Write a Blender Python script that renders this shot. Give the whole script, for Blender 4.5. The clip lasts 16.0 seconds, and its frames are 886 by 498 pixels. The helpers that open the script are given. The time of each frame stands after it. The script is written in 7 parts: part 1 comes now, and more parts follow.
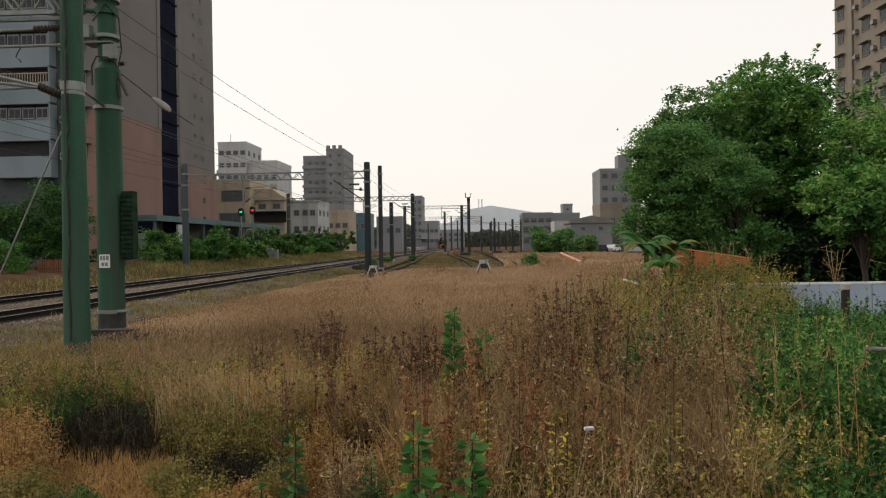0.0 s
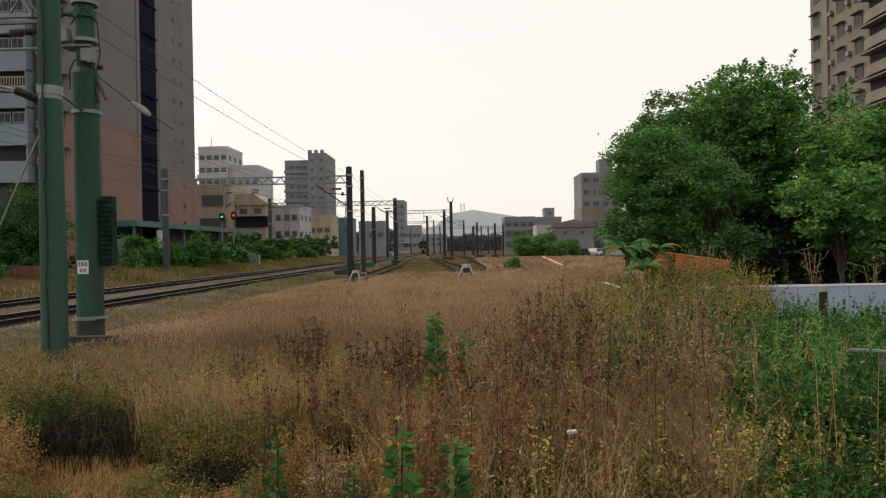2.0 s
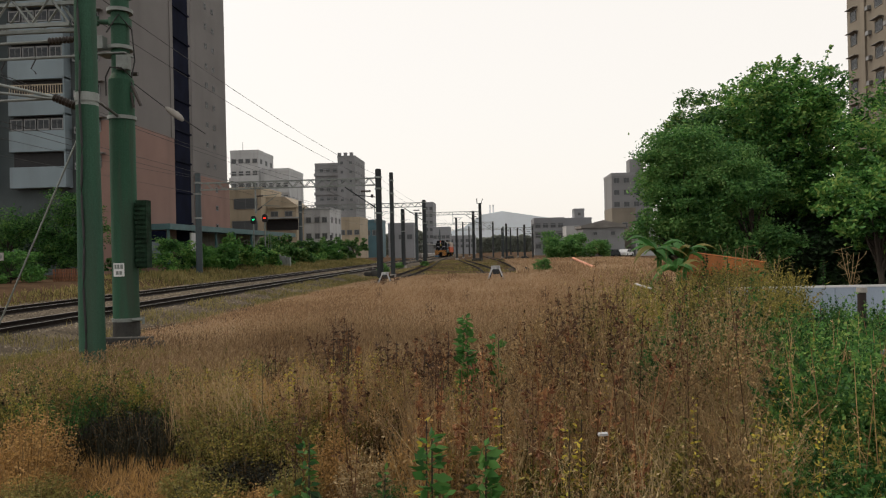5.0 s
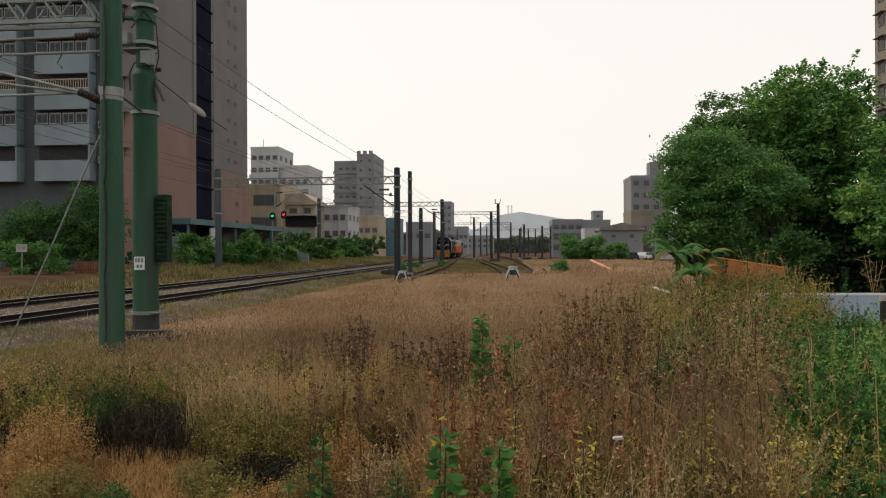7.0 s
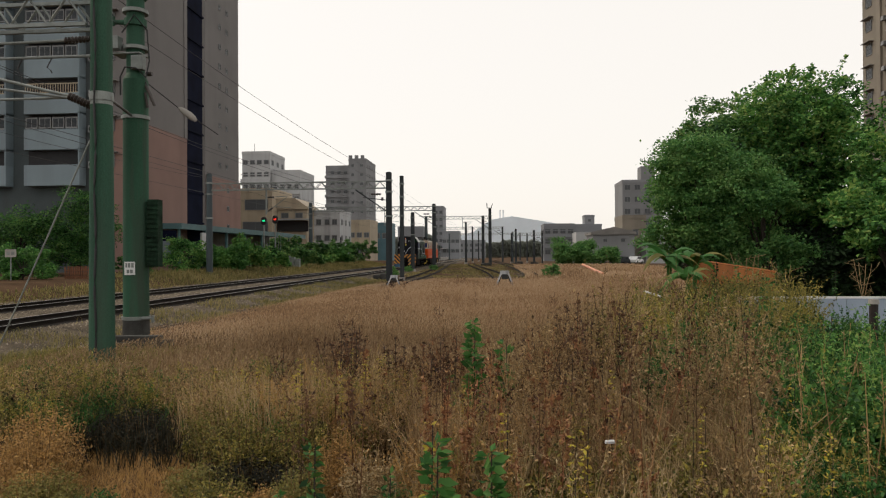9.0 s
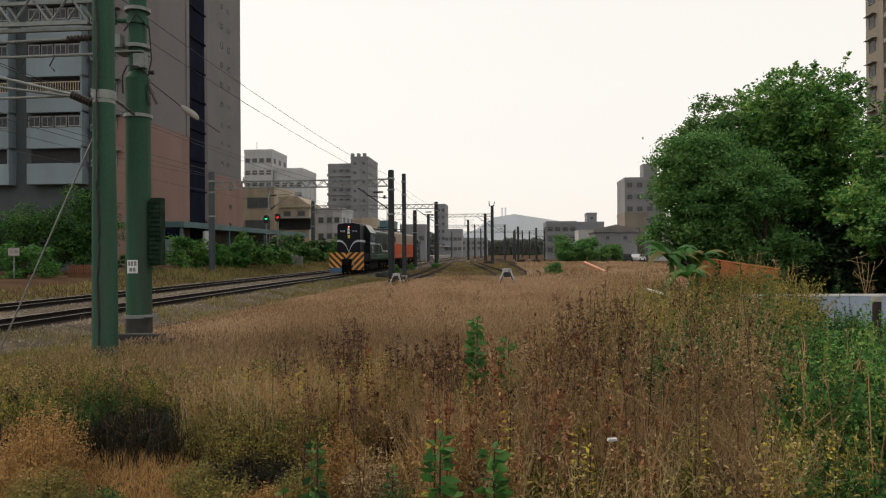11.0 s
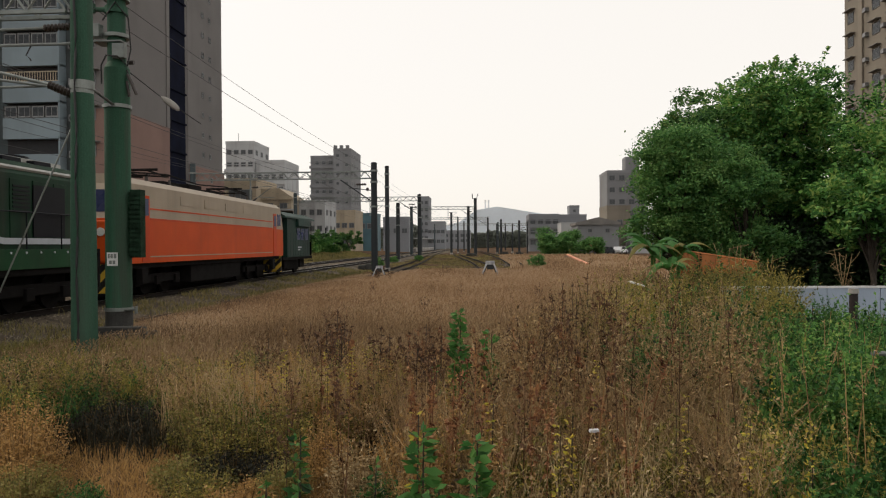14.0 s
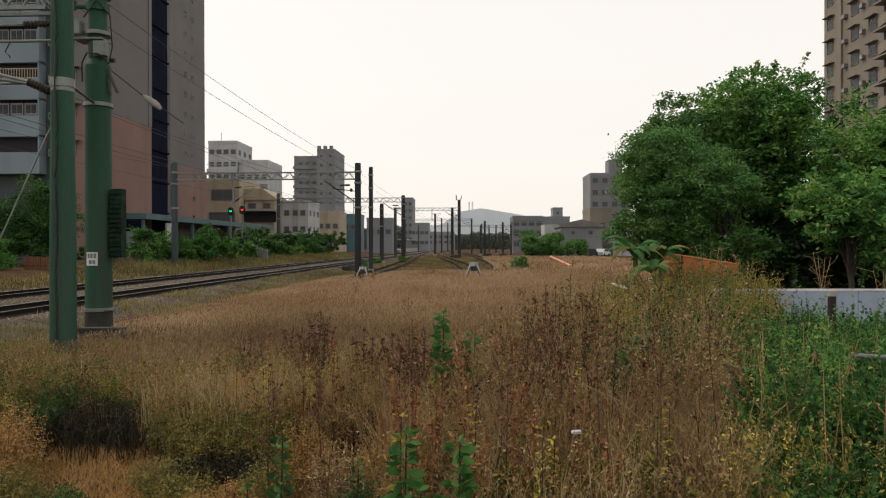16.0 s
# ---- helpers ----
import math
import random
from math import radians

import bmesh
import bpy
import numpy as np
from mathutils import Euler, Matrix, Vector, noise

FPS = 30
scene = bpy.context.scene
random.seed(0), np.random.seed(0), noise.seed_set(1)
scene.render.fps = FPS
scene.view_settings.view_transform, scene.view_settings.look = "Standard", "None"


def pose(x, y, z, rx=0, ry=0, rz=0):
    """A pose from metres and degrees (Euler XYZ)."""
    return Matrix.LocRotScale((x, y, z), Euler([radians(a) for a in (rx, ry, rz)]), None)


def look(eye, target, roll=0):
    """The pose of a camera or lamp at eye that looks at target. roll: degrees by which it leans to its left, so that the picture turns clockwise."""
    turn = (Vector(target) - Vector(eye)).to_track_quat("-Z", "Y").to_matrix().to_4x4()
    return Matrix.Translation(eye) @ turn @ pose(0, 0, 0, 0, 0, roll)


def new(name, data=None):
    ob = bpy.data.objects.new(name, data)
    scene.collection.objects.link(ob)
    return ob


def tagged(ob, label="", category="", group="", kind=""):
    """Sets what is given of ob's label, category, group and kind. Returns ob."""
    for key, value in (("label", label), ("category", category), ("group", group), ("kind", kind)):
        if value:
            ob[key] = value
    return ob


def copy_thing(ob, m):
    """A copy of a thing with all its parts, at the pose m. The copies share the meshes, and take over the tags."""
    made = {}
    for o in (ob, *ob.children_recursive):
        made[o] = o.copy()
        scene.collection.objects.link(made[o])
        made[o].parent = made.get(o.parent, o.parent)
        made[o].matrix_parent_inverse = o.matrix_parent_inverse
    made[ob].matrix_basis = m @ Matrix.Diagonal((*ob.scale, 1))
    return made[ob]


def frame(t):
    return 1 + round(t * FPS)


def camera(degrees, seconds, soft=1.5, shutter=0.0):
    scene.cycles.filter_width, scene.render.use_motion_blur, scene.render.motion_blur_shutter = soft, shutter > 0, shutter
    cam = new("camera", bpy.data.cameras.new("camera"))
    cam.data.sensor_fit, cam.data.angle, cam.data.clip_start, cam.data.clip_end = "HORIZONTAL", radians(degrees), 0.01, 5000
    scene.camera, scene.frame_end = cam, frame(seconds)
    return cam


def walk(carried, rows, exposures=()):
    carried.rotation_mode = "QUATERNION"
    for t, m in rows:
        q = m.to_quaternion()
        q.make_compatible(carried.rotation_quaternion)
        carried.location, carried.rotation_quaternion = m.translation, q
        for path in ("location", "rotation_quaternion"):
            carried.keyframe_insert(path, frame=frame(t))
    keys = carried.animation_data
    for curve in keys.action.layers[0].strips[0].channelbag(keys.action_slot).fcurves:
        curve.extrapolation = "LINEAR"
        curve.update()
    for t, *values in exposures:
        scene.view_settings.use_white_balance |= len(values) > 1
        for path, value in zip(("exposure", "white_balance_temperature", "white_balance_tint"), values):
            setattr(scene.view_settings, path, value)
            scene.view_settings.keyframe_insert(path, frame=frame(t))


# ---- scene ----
cam = camera(64.0, 16.0, soft=1.15)
EYE = 2.0
# seconds, yaw, pitch, roll of the camera on its stand
ROWS = [
    (0.0, 2.990, -0.393, 0.841),
    (0.5, 1.827, -0.181, 1.198),
    (1.0, 1.674, -0.084, 1.209),
    (1.5, 1.605, -0.050, 1.246),
    (2.0, 1.582, -0.062, 1.079),
    (2.5, 1.671, -0.052, 1.132),
    (3.0, 2.006, 0.015, 1.214),
    (3.5, 2.552, 0.104, 1.376),
    (4.0, 2.936, 0.046, 1.278),
    (6.5, 5.581, 0.219, 1.059),
    (7.0, 5.340, 0.093, 0.235),
    (7.5, 4.861, 0.313, 0.021),
    (8.0, 4.720, 0.514, 0.291),
    (8.5, 4.698, 0.503, 0.246),
    (9.0, 4.685, 0.452, 0.341),
    (11.5, 4.936, 0.135, 0.373),
    (12.0, 5.020, -0.090, 0.308),
    (12.5, 4.770, -0.215, 0.200),
    (13.0, 4.617, -0.180, 0.105),
    (13.5, 4.188, -0.140, 0.310),
    (14.0, 3.507, -0.333, 0.393),
    (14.5, 3.212, -0.338, 0.202),
    (15.0, 2.934, -0.323, 0.167),
    (15.5, 2.553, -0.289, 0.193),
    (16.0, 2.191, -0.228, 0.100),
]
walk(cam, [(t, pose(0, 0, EYE, 90 + pitch, roll, yaw)) for t, yaw, pitch, roll in ROWS])

# ---- world, sun ----
SUN_AZ, SUN_EL = radians(-72), radians(44)
world = bpy.data.worlds.new("world")
scene.world = world
world.use_nodes = True
wn, wl = world.node_tree.nodes, world.node_tree.links
wn.clear()
sky = wn.new("ShaderNodeTexSky")
sky.sky_type, sky.sun_disc = "NISHITA", False
sky.sun_elevation, sky.sun_rotation = SUN_EL, SUN_AZ
sky.air_density, sky.dust_density, sky.ozone_density = 1.0, 4.0, 1.0
bg_sky, bg_haze = wn.new("ShaderNodeBackground"), wn.new("ShaderNodeBackground")
bg_sky.inputs["Strength"].default_value = 0.022
bg_haze.inputs["Color"].default_value = (1.0, 0.943, 0.868, 1)
bg_haze.inputs["Strength"].default_value = 0.93
both, wout = wn.new("ShaderNodeAddShader"), wn.new("ShaderNodeOutputWorld")
wl.new(sky.outputs["Color"], bg_sky.inputs["Color"])
wl.new(bg_sky.outputs[0], both.inputs[0])
wl.new(bg_haze.outputs[0], both.inputs[1])
wl.new(both.outputs[0], wout.inputs["Surface"])

sun = new("sun", bpy.data.lights.new("sun", "SUN"))
sun.data.energy, sun.data.angle, sun.data.color = 1.2, radians(12), (1.0, 0.86, 0.68)
sun_way = Vector((math.sin(SUN_AZ) * math.cos(SUN_EL), math.cos(SUN_AZ) * math.cos(SUN_EL), math.sin(SUN_EL)))
sun.matrix_world = look(sun_way * 100, (0, 0, 0))
scene.view_settings.exposure = 0.0


# ---- materials ----
def shader(name):
    m = bpy.data.materials.new(name)
    m.use_nodes = True
    n, l = m.node_tree.nodes, m.node_tree.links
    return m, n, l, n["Principled BSDF"]


def mat(name, col, rough=0.7, metal=0.0, scale=3.0, vary=0.25, bump=0.15, streak=False, fine=40.0, stain=0.0, spec=0.5):
    """Surface with two scales of variation: broad wear and fine grain."""
    m, n, l, p = shader(name)
    co = n.new("ShaderNodeTexCoord")
    mp = n.new("ShaderNodeMapping")
    mp.inputs["Scale"].default_value = (1, 1, 0.12) if streak else (1, 1, 1)
    l.new(co.outputs["Object"], mp.inputs["Vector"])
    big, small = n.new("ShaderNodeTexNoise"), n.new("ShaderNodeTexNoise")
    big.inputs["Scale"].default_value, small.inputs["Scale"].default_value = scale, fine
    big.inputs["Detail"].default_value, small.inputs["Detail"].default_value = 6, 3
    l.new(mp.outputs[0], big.inputs["Vector"])
    l.new(co.outputs["Object"], small.inputs["Vector"])
    add = n.new("ShaderNodeMath")
    add.operation = "MULTIPLY_ADD"
    add.inputs[1].default_value = 0.35
    l.new(small.outputs["Fac"], add.inputs[0])
    l.new(big.outputs["Fac"], add.inputs[2])
    ramp = n.new("ShaderNodeValToRGB")
    a, b = ramp.color_ramp.elements
    a.position, b.position = 0.45, 0.95
    a.color = (*[c * (1 - vary) for c in col], 1)
    b.color = (*[min(1, c * (1 + vary)) for c in col], 1)
    l.new(add.outputs[0], ramp.inputs["Fac"])
    rnd = n.new("ShaderNodeObjectInfo")
    hsv = n.new("ShaderNodeHueSaturation")
    val = n.new("ShaderNodeMapRange")
    val.inputs["To Min"].default_value, val.inputs["To Max"].default_value = 0.92, 1.08
    l.new(rnd.outputs["Random"], val.inputs["Value"])
    l.new(val.outputs[0], hsv.inputs["Value"])
    l.new(ramp.outputs["Color"], hsv.inputs["Color"])
    out = hsv.outputs["Color"]
    if stain:
        st, sr, mx = n.new("ShaderNodeTexNoise"), n.new("ShaderNodeValToRGB"), n.new("ShaderNodeMix")
        st.inputs["Scale"].default_value, st.inputs["Detail"].default_value = scale * 2.3, 8
        sm = n.new("ShaderNodeMapping")
        sm.inputs["Scale"].default_value = (1, 1, 0.07)
        l.new(co.outputs["Object"], sm.inputs["Vector"])
        l.new(sm.outputs[0], st.inputs["Vector"])
        sr.color_ramp.elements[0].position, sr.color_ramp.elements[1].position = 0.5, 0.72
        sr.color_ramp.elements[1].color = (stain, stain, stain, 1)
        l.new(st.outputs["Fac"], sr.inputs["Fac"])
        mx.data_type = "RGBA"
        l.new(sr.outputs["Color"], mx.inputs["Factor"])
        l.new(out, mx.inputs["A"])
        mx.inputs["B"].default_value = (0.05, 0.045, 0.04, 1)
        out = mx.outputs["Result"]
    l.new(out, p.inputs["Base Color"])
    p.inputs["Roughness"].default_value, p.inputs["Metallic"].default_value = rough, metal
    p.inputs["Specular IOR Level"].default_value = spec
    if bump:
        bp = n.new("ShaderNodeBump")
        bp.inputs["Strength"].default_value, bp.inputs["Distance"].default_value = bump, 0.02
        l.new(small.outputs["Fac"], bp.inputs["Height"])
        l.new(bp.outputs[0], p.inputs["Normal"])
    return m


def leafy(name, cols, glow=0.35, rough=0.6, patch=0.35, blotch=1.5):
    """Leaves, stems and blades: colour from piece to piece and in broad patches, light comes through."""
    m, n, l, p = shader(name)
    geo, co, no = n.new("ShaderNodeNewGeometry"), n.new("ShaderNodeTexCoord"), n.new("ShaderNodeTexNoise")
    no.inputs["Scale"].default_value, no.inputs["Detail"].default_value = patch, 4
    l.new(co.outputs["Object"], no.inputs["Vector"])
    mx = n.new("ShaderNodeMath")
    mx.operation = "MULTIPLY_ADD"
    mx.inputs[1].default_value = 0.85
    l.new(geo.outputs["Random Per Island"], mx.inputs[0])
    sc = n.new("ShaderNodeMath")
    sc.operation = "MULTIPLY_ADD"
    sc.inputs[1].default_value, sc.inputs[2].default_value = blotch, 0.07 - blotch / 2
    l.new(no.outputs["Fac"], sc.inputs[0])
    l.new(sc.outputs[0], mx.inputs[2])
    ramp = n.new("ShaderNodeValToRGB")
    el = ramp.color_ramp.elements
    while len(el) < len(cols):
        el.new(0.5)
    for i, c in enumerate(cols):
        el[i].position, el[i].color = i / (len(cols) - 1), (*c, 1)
    l.new(mx.outputs[0], ramp.inputs["Fac"])
    l.new(ramp.outputs["Color"], p.inputs["Base Color"])
    p.inputs["Roughness"].default_value, p.inputs["Specular IOR Level"].default_value = rough, 0.25
    tr, mix = n.new("ShaderNodeBsdfTranslucent"), n.new("ShaderNodeMixShader")
    l.new(ramp.outputs["Color"], tr.inputs["Color"])
    mix.inputs["Fac"].default_value = glow
    l.new(p.outputs[0], mix.inputs[1])
    l.new(tr.outputs[0], mix.inputs[2])
    l.new(mix.outputs[0], n["Material Output"].inputs["Surface"])
    return m


def glowing(name, col, strength):
    m, n, l, p = shader(name)
    p.inputs["Base Color"].default_value = (*col, 1)
    p.inputs["Emission Color"].default_value = (*col, 1)
    p.inputs["Emission Strength"].default_value = strength
    return m


def glass(name, col=(0.025, 0.03, 0.035), rough=0.2):
    m, n, l, p = shader(name)
    no, co = n.new("ShaderNodeTexNoise"), n.new("ShaderNodeTexCoord")
    no.inputs["Scale"].default_value = 1.5
    l.new(co.outputs["Object"], no.inputs["Vector"])
    r = n.new("ShaderNodeMapRange")
    r.inputs["To Min"].default_value, r.inputs["To Max"].default_value = rough, rough + 0.15
    l.new(no.outputs["Fac"], r.inputs["Value"])
    l.new(r.outputs[0], p.inputs["Roughness"])
    p.inputs["Base Color"].default_value = (*col, 1)
    p.inputs["Specular IOR Level"].default_value = 0.2
    return m


M = dict(
    soil=mat("soil", (0.075, 0.047, 0.028), 0.98, spec=0.03, scale=0.5, vary=0.4, bump=0.6, fine=20),
    ballast=mat("ballast", (0.098, 0.079, 0.057), 0.95, spec=0.1, scale=1.2, vary=0.6, bump=1.0, fine=25),
    stone=leafy("ballast_stone", [(0.03, 0.026, 0.022), (0.095, 0.077, 0.056), (0.155, 0.13, 0.098), (0.28, 0.24, 0.185)], 0.0, 0.9),
    oldtie=mat("weathered_sleeper", (0.11, 0.085, 0.06), 0.95, scale=3, vary=0.4, bump=0.5),
    dark_bed=mat("dark_bed_ballast", (0.02, 0.017, 0.015), 0.95, spec=0.1, scale=2, vary=0.6, bump=1.0, fine=25),
    rail=mat("rail_steel", (0.016, 0.012, 0.01), 0.8, 0.0, spec=0.15, scale=4, vary=0.3),
    railtop=mat("polished_rail", (0.26, 0.25, 0.24), 0.4, 0.8, scale=4, vary=0.1, bump=0.05),
    sleeper=mat("dark_sleeper", (0.03, 0.025, 0.021), 0.9, scale=3),
    polegreen=mat("green_pole_paint", (0.03, 0.088, 0.054), 0.65, spec=0.15, scale=1.3, vary=0.5, streak=True, stain=0.85, bump=0.25),
    # A slightly paler copy of the green above.
    polepaler=mat("paler_green_pole_paint", (0.036, 0.09, 0.06), 0.7, spec=0.12, scale=1.1, vary=0.5, streak=True, stain=0.6, bump=0.25),
    polegrey=mat("dark_steel_mast", (0.034, 0.04, 0.044), 0.65, 0.1, spec=0.2, scale=1.5, vary=0.3, streak=True, stain=0.3),
    riser=mat("dark_green_riser", (0.014, 0.034, 0.02), 0.8, spec=0.1, scale=5, vary=0.7, bump=0.5),
    galv=mat("galvanised_steel", (0.2, 0.22, 0.21), 0.55, 0.4, scale=5, vary=0.2),
    bluegrey=mat("bluegrey_mast", (0.034, 0.05, 0.058), 0.55, 0.1, scale=1.5, vary=0.2, streak=True),
    rust=mat("rusty_iron", (0.19, 0.085, 0.045), 0.85, 0.3, scale=6, vary=0.5, bump=0.4),
    darkrust=mat("dark_rusty_pole", (0.022, 0.015, 0.014), 0.8, 0.2, scale=4, vary=0.4),
    wire=mat("wire", (0.03, 0.03, 0.032), 0.6, 0.3, bump=0),
    insul=mat("insulator", (0.035, 0.026, 0.022), 0.4, scale=6),
    white=mat("white_paint", (0.72, 0.73, 0.74), 0.6, scale=2, vary=0.12, stain=0.15),
    paintgrey=mat("worn_white_paint", (0.42, 0.43, 0.45), 0.7, scale=4, vary=0.3, stain=0.5),
    bluewhite=mat("pale_blue_sheet", (0.34, 0.41, 0.52), 0.5, scale=1.5, vary=0.1, stain=0.15),
    orange_fence=mat("orange_panel", (0.4, 0.14, 0.04), 0.75, scale=1.5, vary=0.25, streak=True, stain=0.3),
    concrete=mat("concrete", (0.3, 0.285, 0.265), 0.9, scale=0.8, vary=0.2, stain=0.35, bump=0.3),
    footing=mat("stained_footing", (0.045, 0.045, 0.042), 0.95, scale=3, vary=0.5, bump=0.5, stain=0.5),
    # For plain black parts, and for boxes that stand for shade.
    dark=mat("black_and_shade", (0.015, 0.015, 0.017), 0.8, bump=0),
    glass=glass("window_glass"),
    # Far windows: haze is painted in by lightening the pane colour.
    hazed_glass=glass("hazed_window_glass", (0.085, 0.093, 0.1), 0.4),
)
P = dict(
    dry=leafy("dry_grass", [(0.2, 0.124, 0.067), (0.34, 0.216, 0.12), (0.455, 0.31, 0.182), (0.56, 0.415, 0.275)], 0.35, patch=0.22, blotch=2.6),
    brown=leafy("brown_weed", [(0.03, 0.019, 0.01), (0.18, 0.115, 0.054), (0.38, 0.25, 0.115), (0.56, 0.405, 0.205)], 0.25, patch=0.5),
    red=leafy("red_brown_weed", [(0.03, 0.016, 0.01), (0.12, 0.062, 0.034), (0.27, 0.155, 0.08)], 0.3),
    russet=leafy("russet_weed", [(0.04, 0.017, 0.01), (0.17, 0.07, 0.036), (0.33, 0.16, 0.075), (0.44, 0.26, 0.12)], 0.3),
    olive=leafy("olive_weed", [(0.03, 0.036, 0.012), (0.12, 0.118, 0.032), (0.28, 0.24, 0.06), (0.46, 0.38, 0.09)], 0.35, patch=0.8),
    straw=leafy("straw", [(0.2, 0.14, 0.066), (0.38, 0.28, 0.145), (0.54, 0.425, 0.245)], 0.25),
    umber=leafy("umber_grass", [(0.1, 0.06, 0.032), (0.215, 0.137, 0.071), (0.31, 0.212, 0.117), (0.41, 0.3, 0.18)], 0.3, patch=0.4, blotch=2.0),
    dun=leafy("brown_grass", [(0.13, 0.08, 0.04), (0.29, 0.187, 0.094), (0.42, 0.29, 0.155), (0.54, 0.4, 0.235)], 0.3, patch=0.4, blotch=2.0),
    green=leafy("green_leaf", [(0.008, 0.026, 0.008), (0.026, 0.088, 0.021), (0.062, 0.17, 0.04), (0.14, 0.25, 0.057)], 0.35, patch=0.9),
    bright=leafy("bright_leaf", [(0.03, 0.1, 0.025), (0.07, 0.195, 0.045), (0.14, 0.29, 0.065)], 0.4),
    tree=leafy("tree_leaf", [(0.012, 0.042, 0.014), (0.045, 0.128, 0.036), (0.1, 0.225, 0.058), (0.22, 0.31, 0.085)], 0.3, patch=0.5),
    tree2=leafy("dense_tree_leaf", [(0.03, 0.1, 0.03), (0.075, 0.2, 0.054), (0.125, 0.27, 0.073), (0.2, 0.33, 0.098)], 0.35, patch=0.8),
    # Shade below the right-hand trees, put into a leaf colour.
    shade=leafy("hedge_shade_leaf", [(0.008, 0.02, 0.008), (0.02, 0.05, 0.017), (0.04, 0.085, 0.028)], 0.15, patch=0.5),
    # Leaf greens lightened: distance haze is put into the colour.
    far=leafy("hazed_woods_leaf", [(0.13, 0.15, 0.125), (0.17, 0.19, 0.16), (0.21, 0.228, 0.195)], 0.2, patch=0.05),
    # Near-black, so that shade between the weeds is in the leaf colour.
    dead=leafy("weed_gap_shade", [(0.005, 0.006, 0.003), (0.014, 0.014, 0.008), (0.036, 0.032, 0.017)], 0.1),
    lime=leafy("yellow_green_grass", [(0.1, 0.1, 0.03), (0.22, 0.2, 0.06), (0.36, 0.3, 0.1)], 0.35),
    amber=leafy("amber_grass", [(0.2, 0.115, 0.042), (0.41, 0.25, 0.09), (0.58, 0.37, 0.14)], 0.35, patch=0.8),
    tree3=leafy("bright_tree_leaf", [(0.014, 0.055, 0.015), (0.06, 0.18, 0.042), (0.135, 0.31, 0.07), (0.28, 0.39, 0.1)], 0.35, patch=0.6),
    bank=leafy("bank_grass", [(0.08, 0.08, 0.026), (0.2, 0.178, 0.062), (0.34, 0.275, 0.115)], 0.3, patch=0.15),
    yellow=leafy("yellow_leaf", [(0.345, 0.276, 0.034), (0.575, 0.46, 0.069), (0.287, 0.345, 0.057)], 0.4),
    bark=mat("bark", (0.036, 0.029, 0.022), 0.9, scale=4, vary=0.4, bump=0.6),
)


# ---- building blocks ----
def thing(name, at=(0, 0, 0), label="", category="", group="", kind="", turn=0):
    ob = new(name)
    ob.empty_display_size = 0.2
    ob.matrix_basis = pose(*at, 0, 0, turn)
    return tagged(ob, label, category, group, kind)


def finish(bm, name, smooth=False):
    me = bpy.data.meshes.new(name)
    bm.to_mesh(me)
    bm.free()
    if smooth:
        for f in me.polygons:
            f.use_smooth = True
    return me


def part(name, bm, material, parent=None, label="", smooth=False):
    ob = new(name, finish(bm, name, smooth))
    ob.data.materials.append(material)
    ob.parent = parent
    return tagged(ob, label)


def box(bm, x0, x1, y0, y1, z0, z1, bevel=0.0):
    vs = [bm.verts.new((x, y, z)) for z in (z0, z1) for y in (y0, y1) for x in (x0, x1)]
    fs = [bm.faces.new([vs[i] for i in q]) for q in ((0, 2, 3, 1), (4, 5, 7, 6), (0, 1, 5, 4), (2, 6, 7, 3), (0, 4, 6, 2), (1, 3, 7, 5))]
    if bevel:
        es = list({e for f in fs for e in f.edges})
        bmesh.ops.bevel(bm, geom=es, offset=bevel, segments=2, affect="EDGES", profile=0.5)
    return bm


def boxes(*bs, bevel=0.0):
    bm = bmesh.new()
    for b in bs:
        box(bm, *b, bevel=bevel)
    return bm


def tube(bm, a, b, r0, r1=None, n=8, caps=True):
    a, b = Vector(a), Vector(b)
    r1 = r0 if r1 is None else r1
    q = (b - a).to_track_quat("Z", "Y")
    rings = []
    for p, r in ((a, r0), (b, r1)):
        rings.append([bm.verts.new(p + q @ Vector((r * math.cos(6.28319 * i / n), r * math.sin(6.28319 * i / n), 0))) for i in range(n)])
    for i in range(n):
        j = (i + 1) % n
        bm.faces.new((rings[0][i], rings[0][j], rings[1][j], rings[1][i]))
    if caps:
        bm.faces.new(rings[0][::-1])
        bm.faces.new(rings[1])
    return bm


def tubes(*ts, n=8):
    bm = bmesh.new()
    for t in ts:
        tube(bm, *t, n=n)
    return bm


def path_tube(bm, pts, r, n=6):
    """One continuous tube along points."""
    pts = [Vector(q) for q in pts]
    rings = []
    for i, c in enumerate(pts):
        d = (pts[min(i + 1, len(pts) - 1)] - pts[max(i - 1, 0)]).normalized()
        q = d.to_track_quat("Z", "Y")
        rings.append([bm.verts.new(c + q @ Vector((r * math.cos(6.28319 * k / n), r * math.sin(6.28319 * k / n), 0))) for k in range(n)])
    for r0, r1 in zip(rings[:-1], rings[1:]):
        for k in range(n):
            j = (k + 1) % n
            bm.faces.new((r0[k], r0[j], r1[j], r1[k]))
    bm.faces.new(rings[0][::-1])
    bm.faces.new(rings[-1])
    return bm


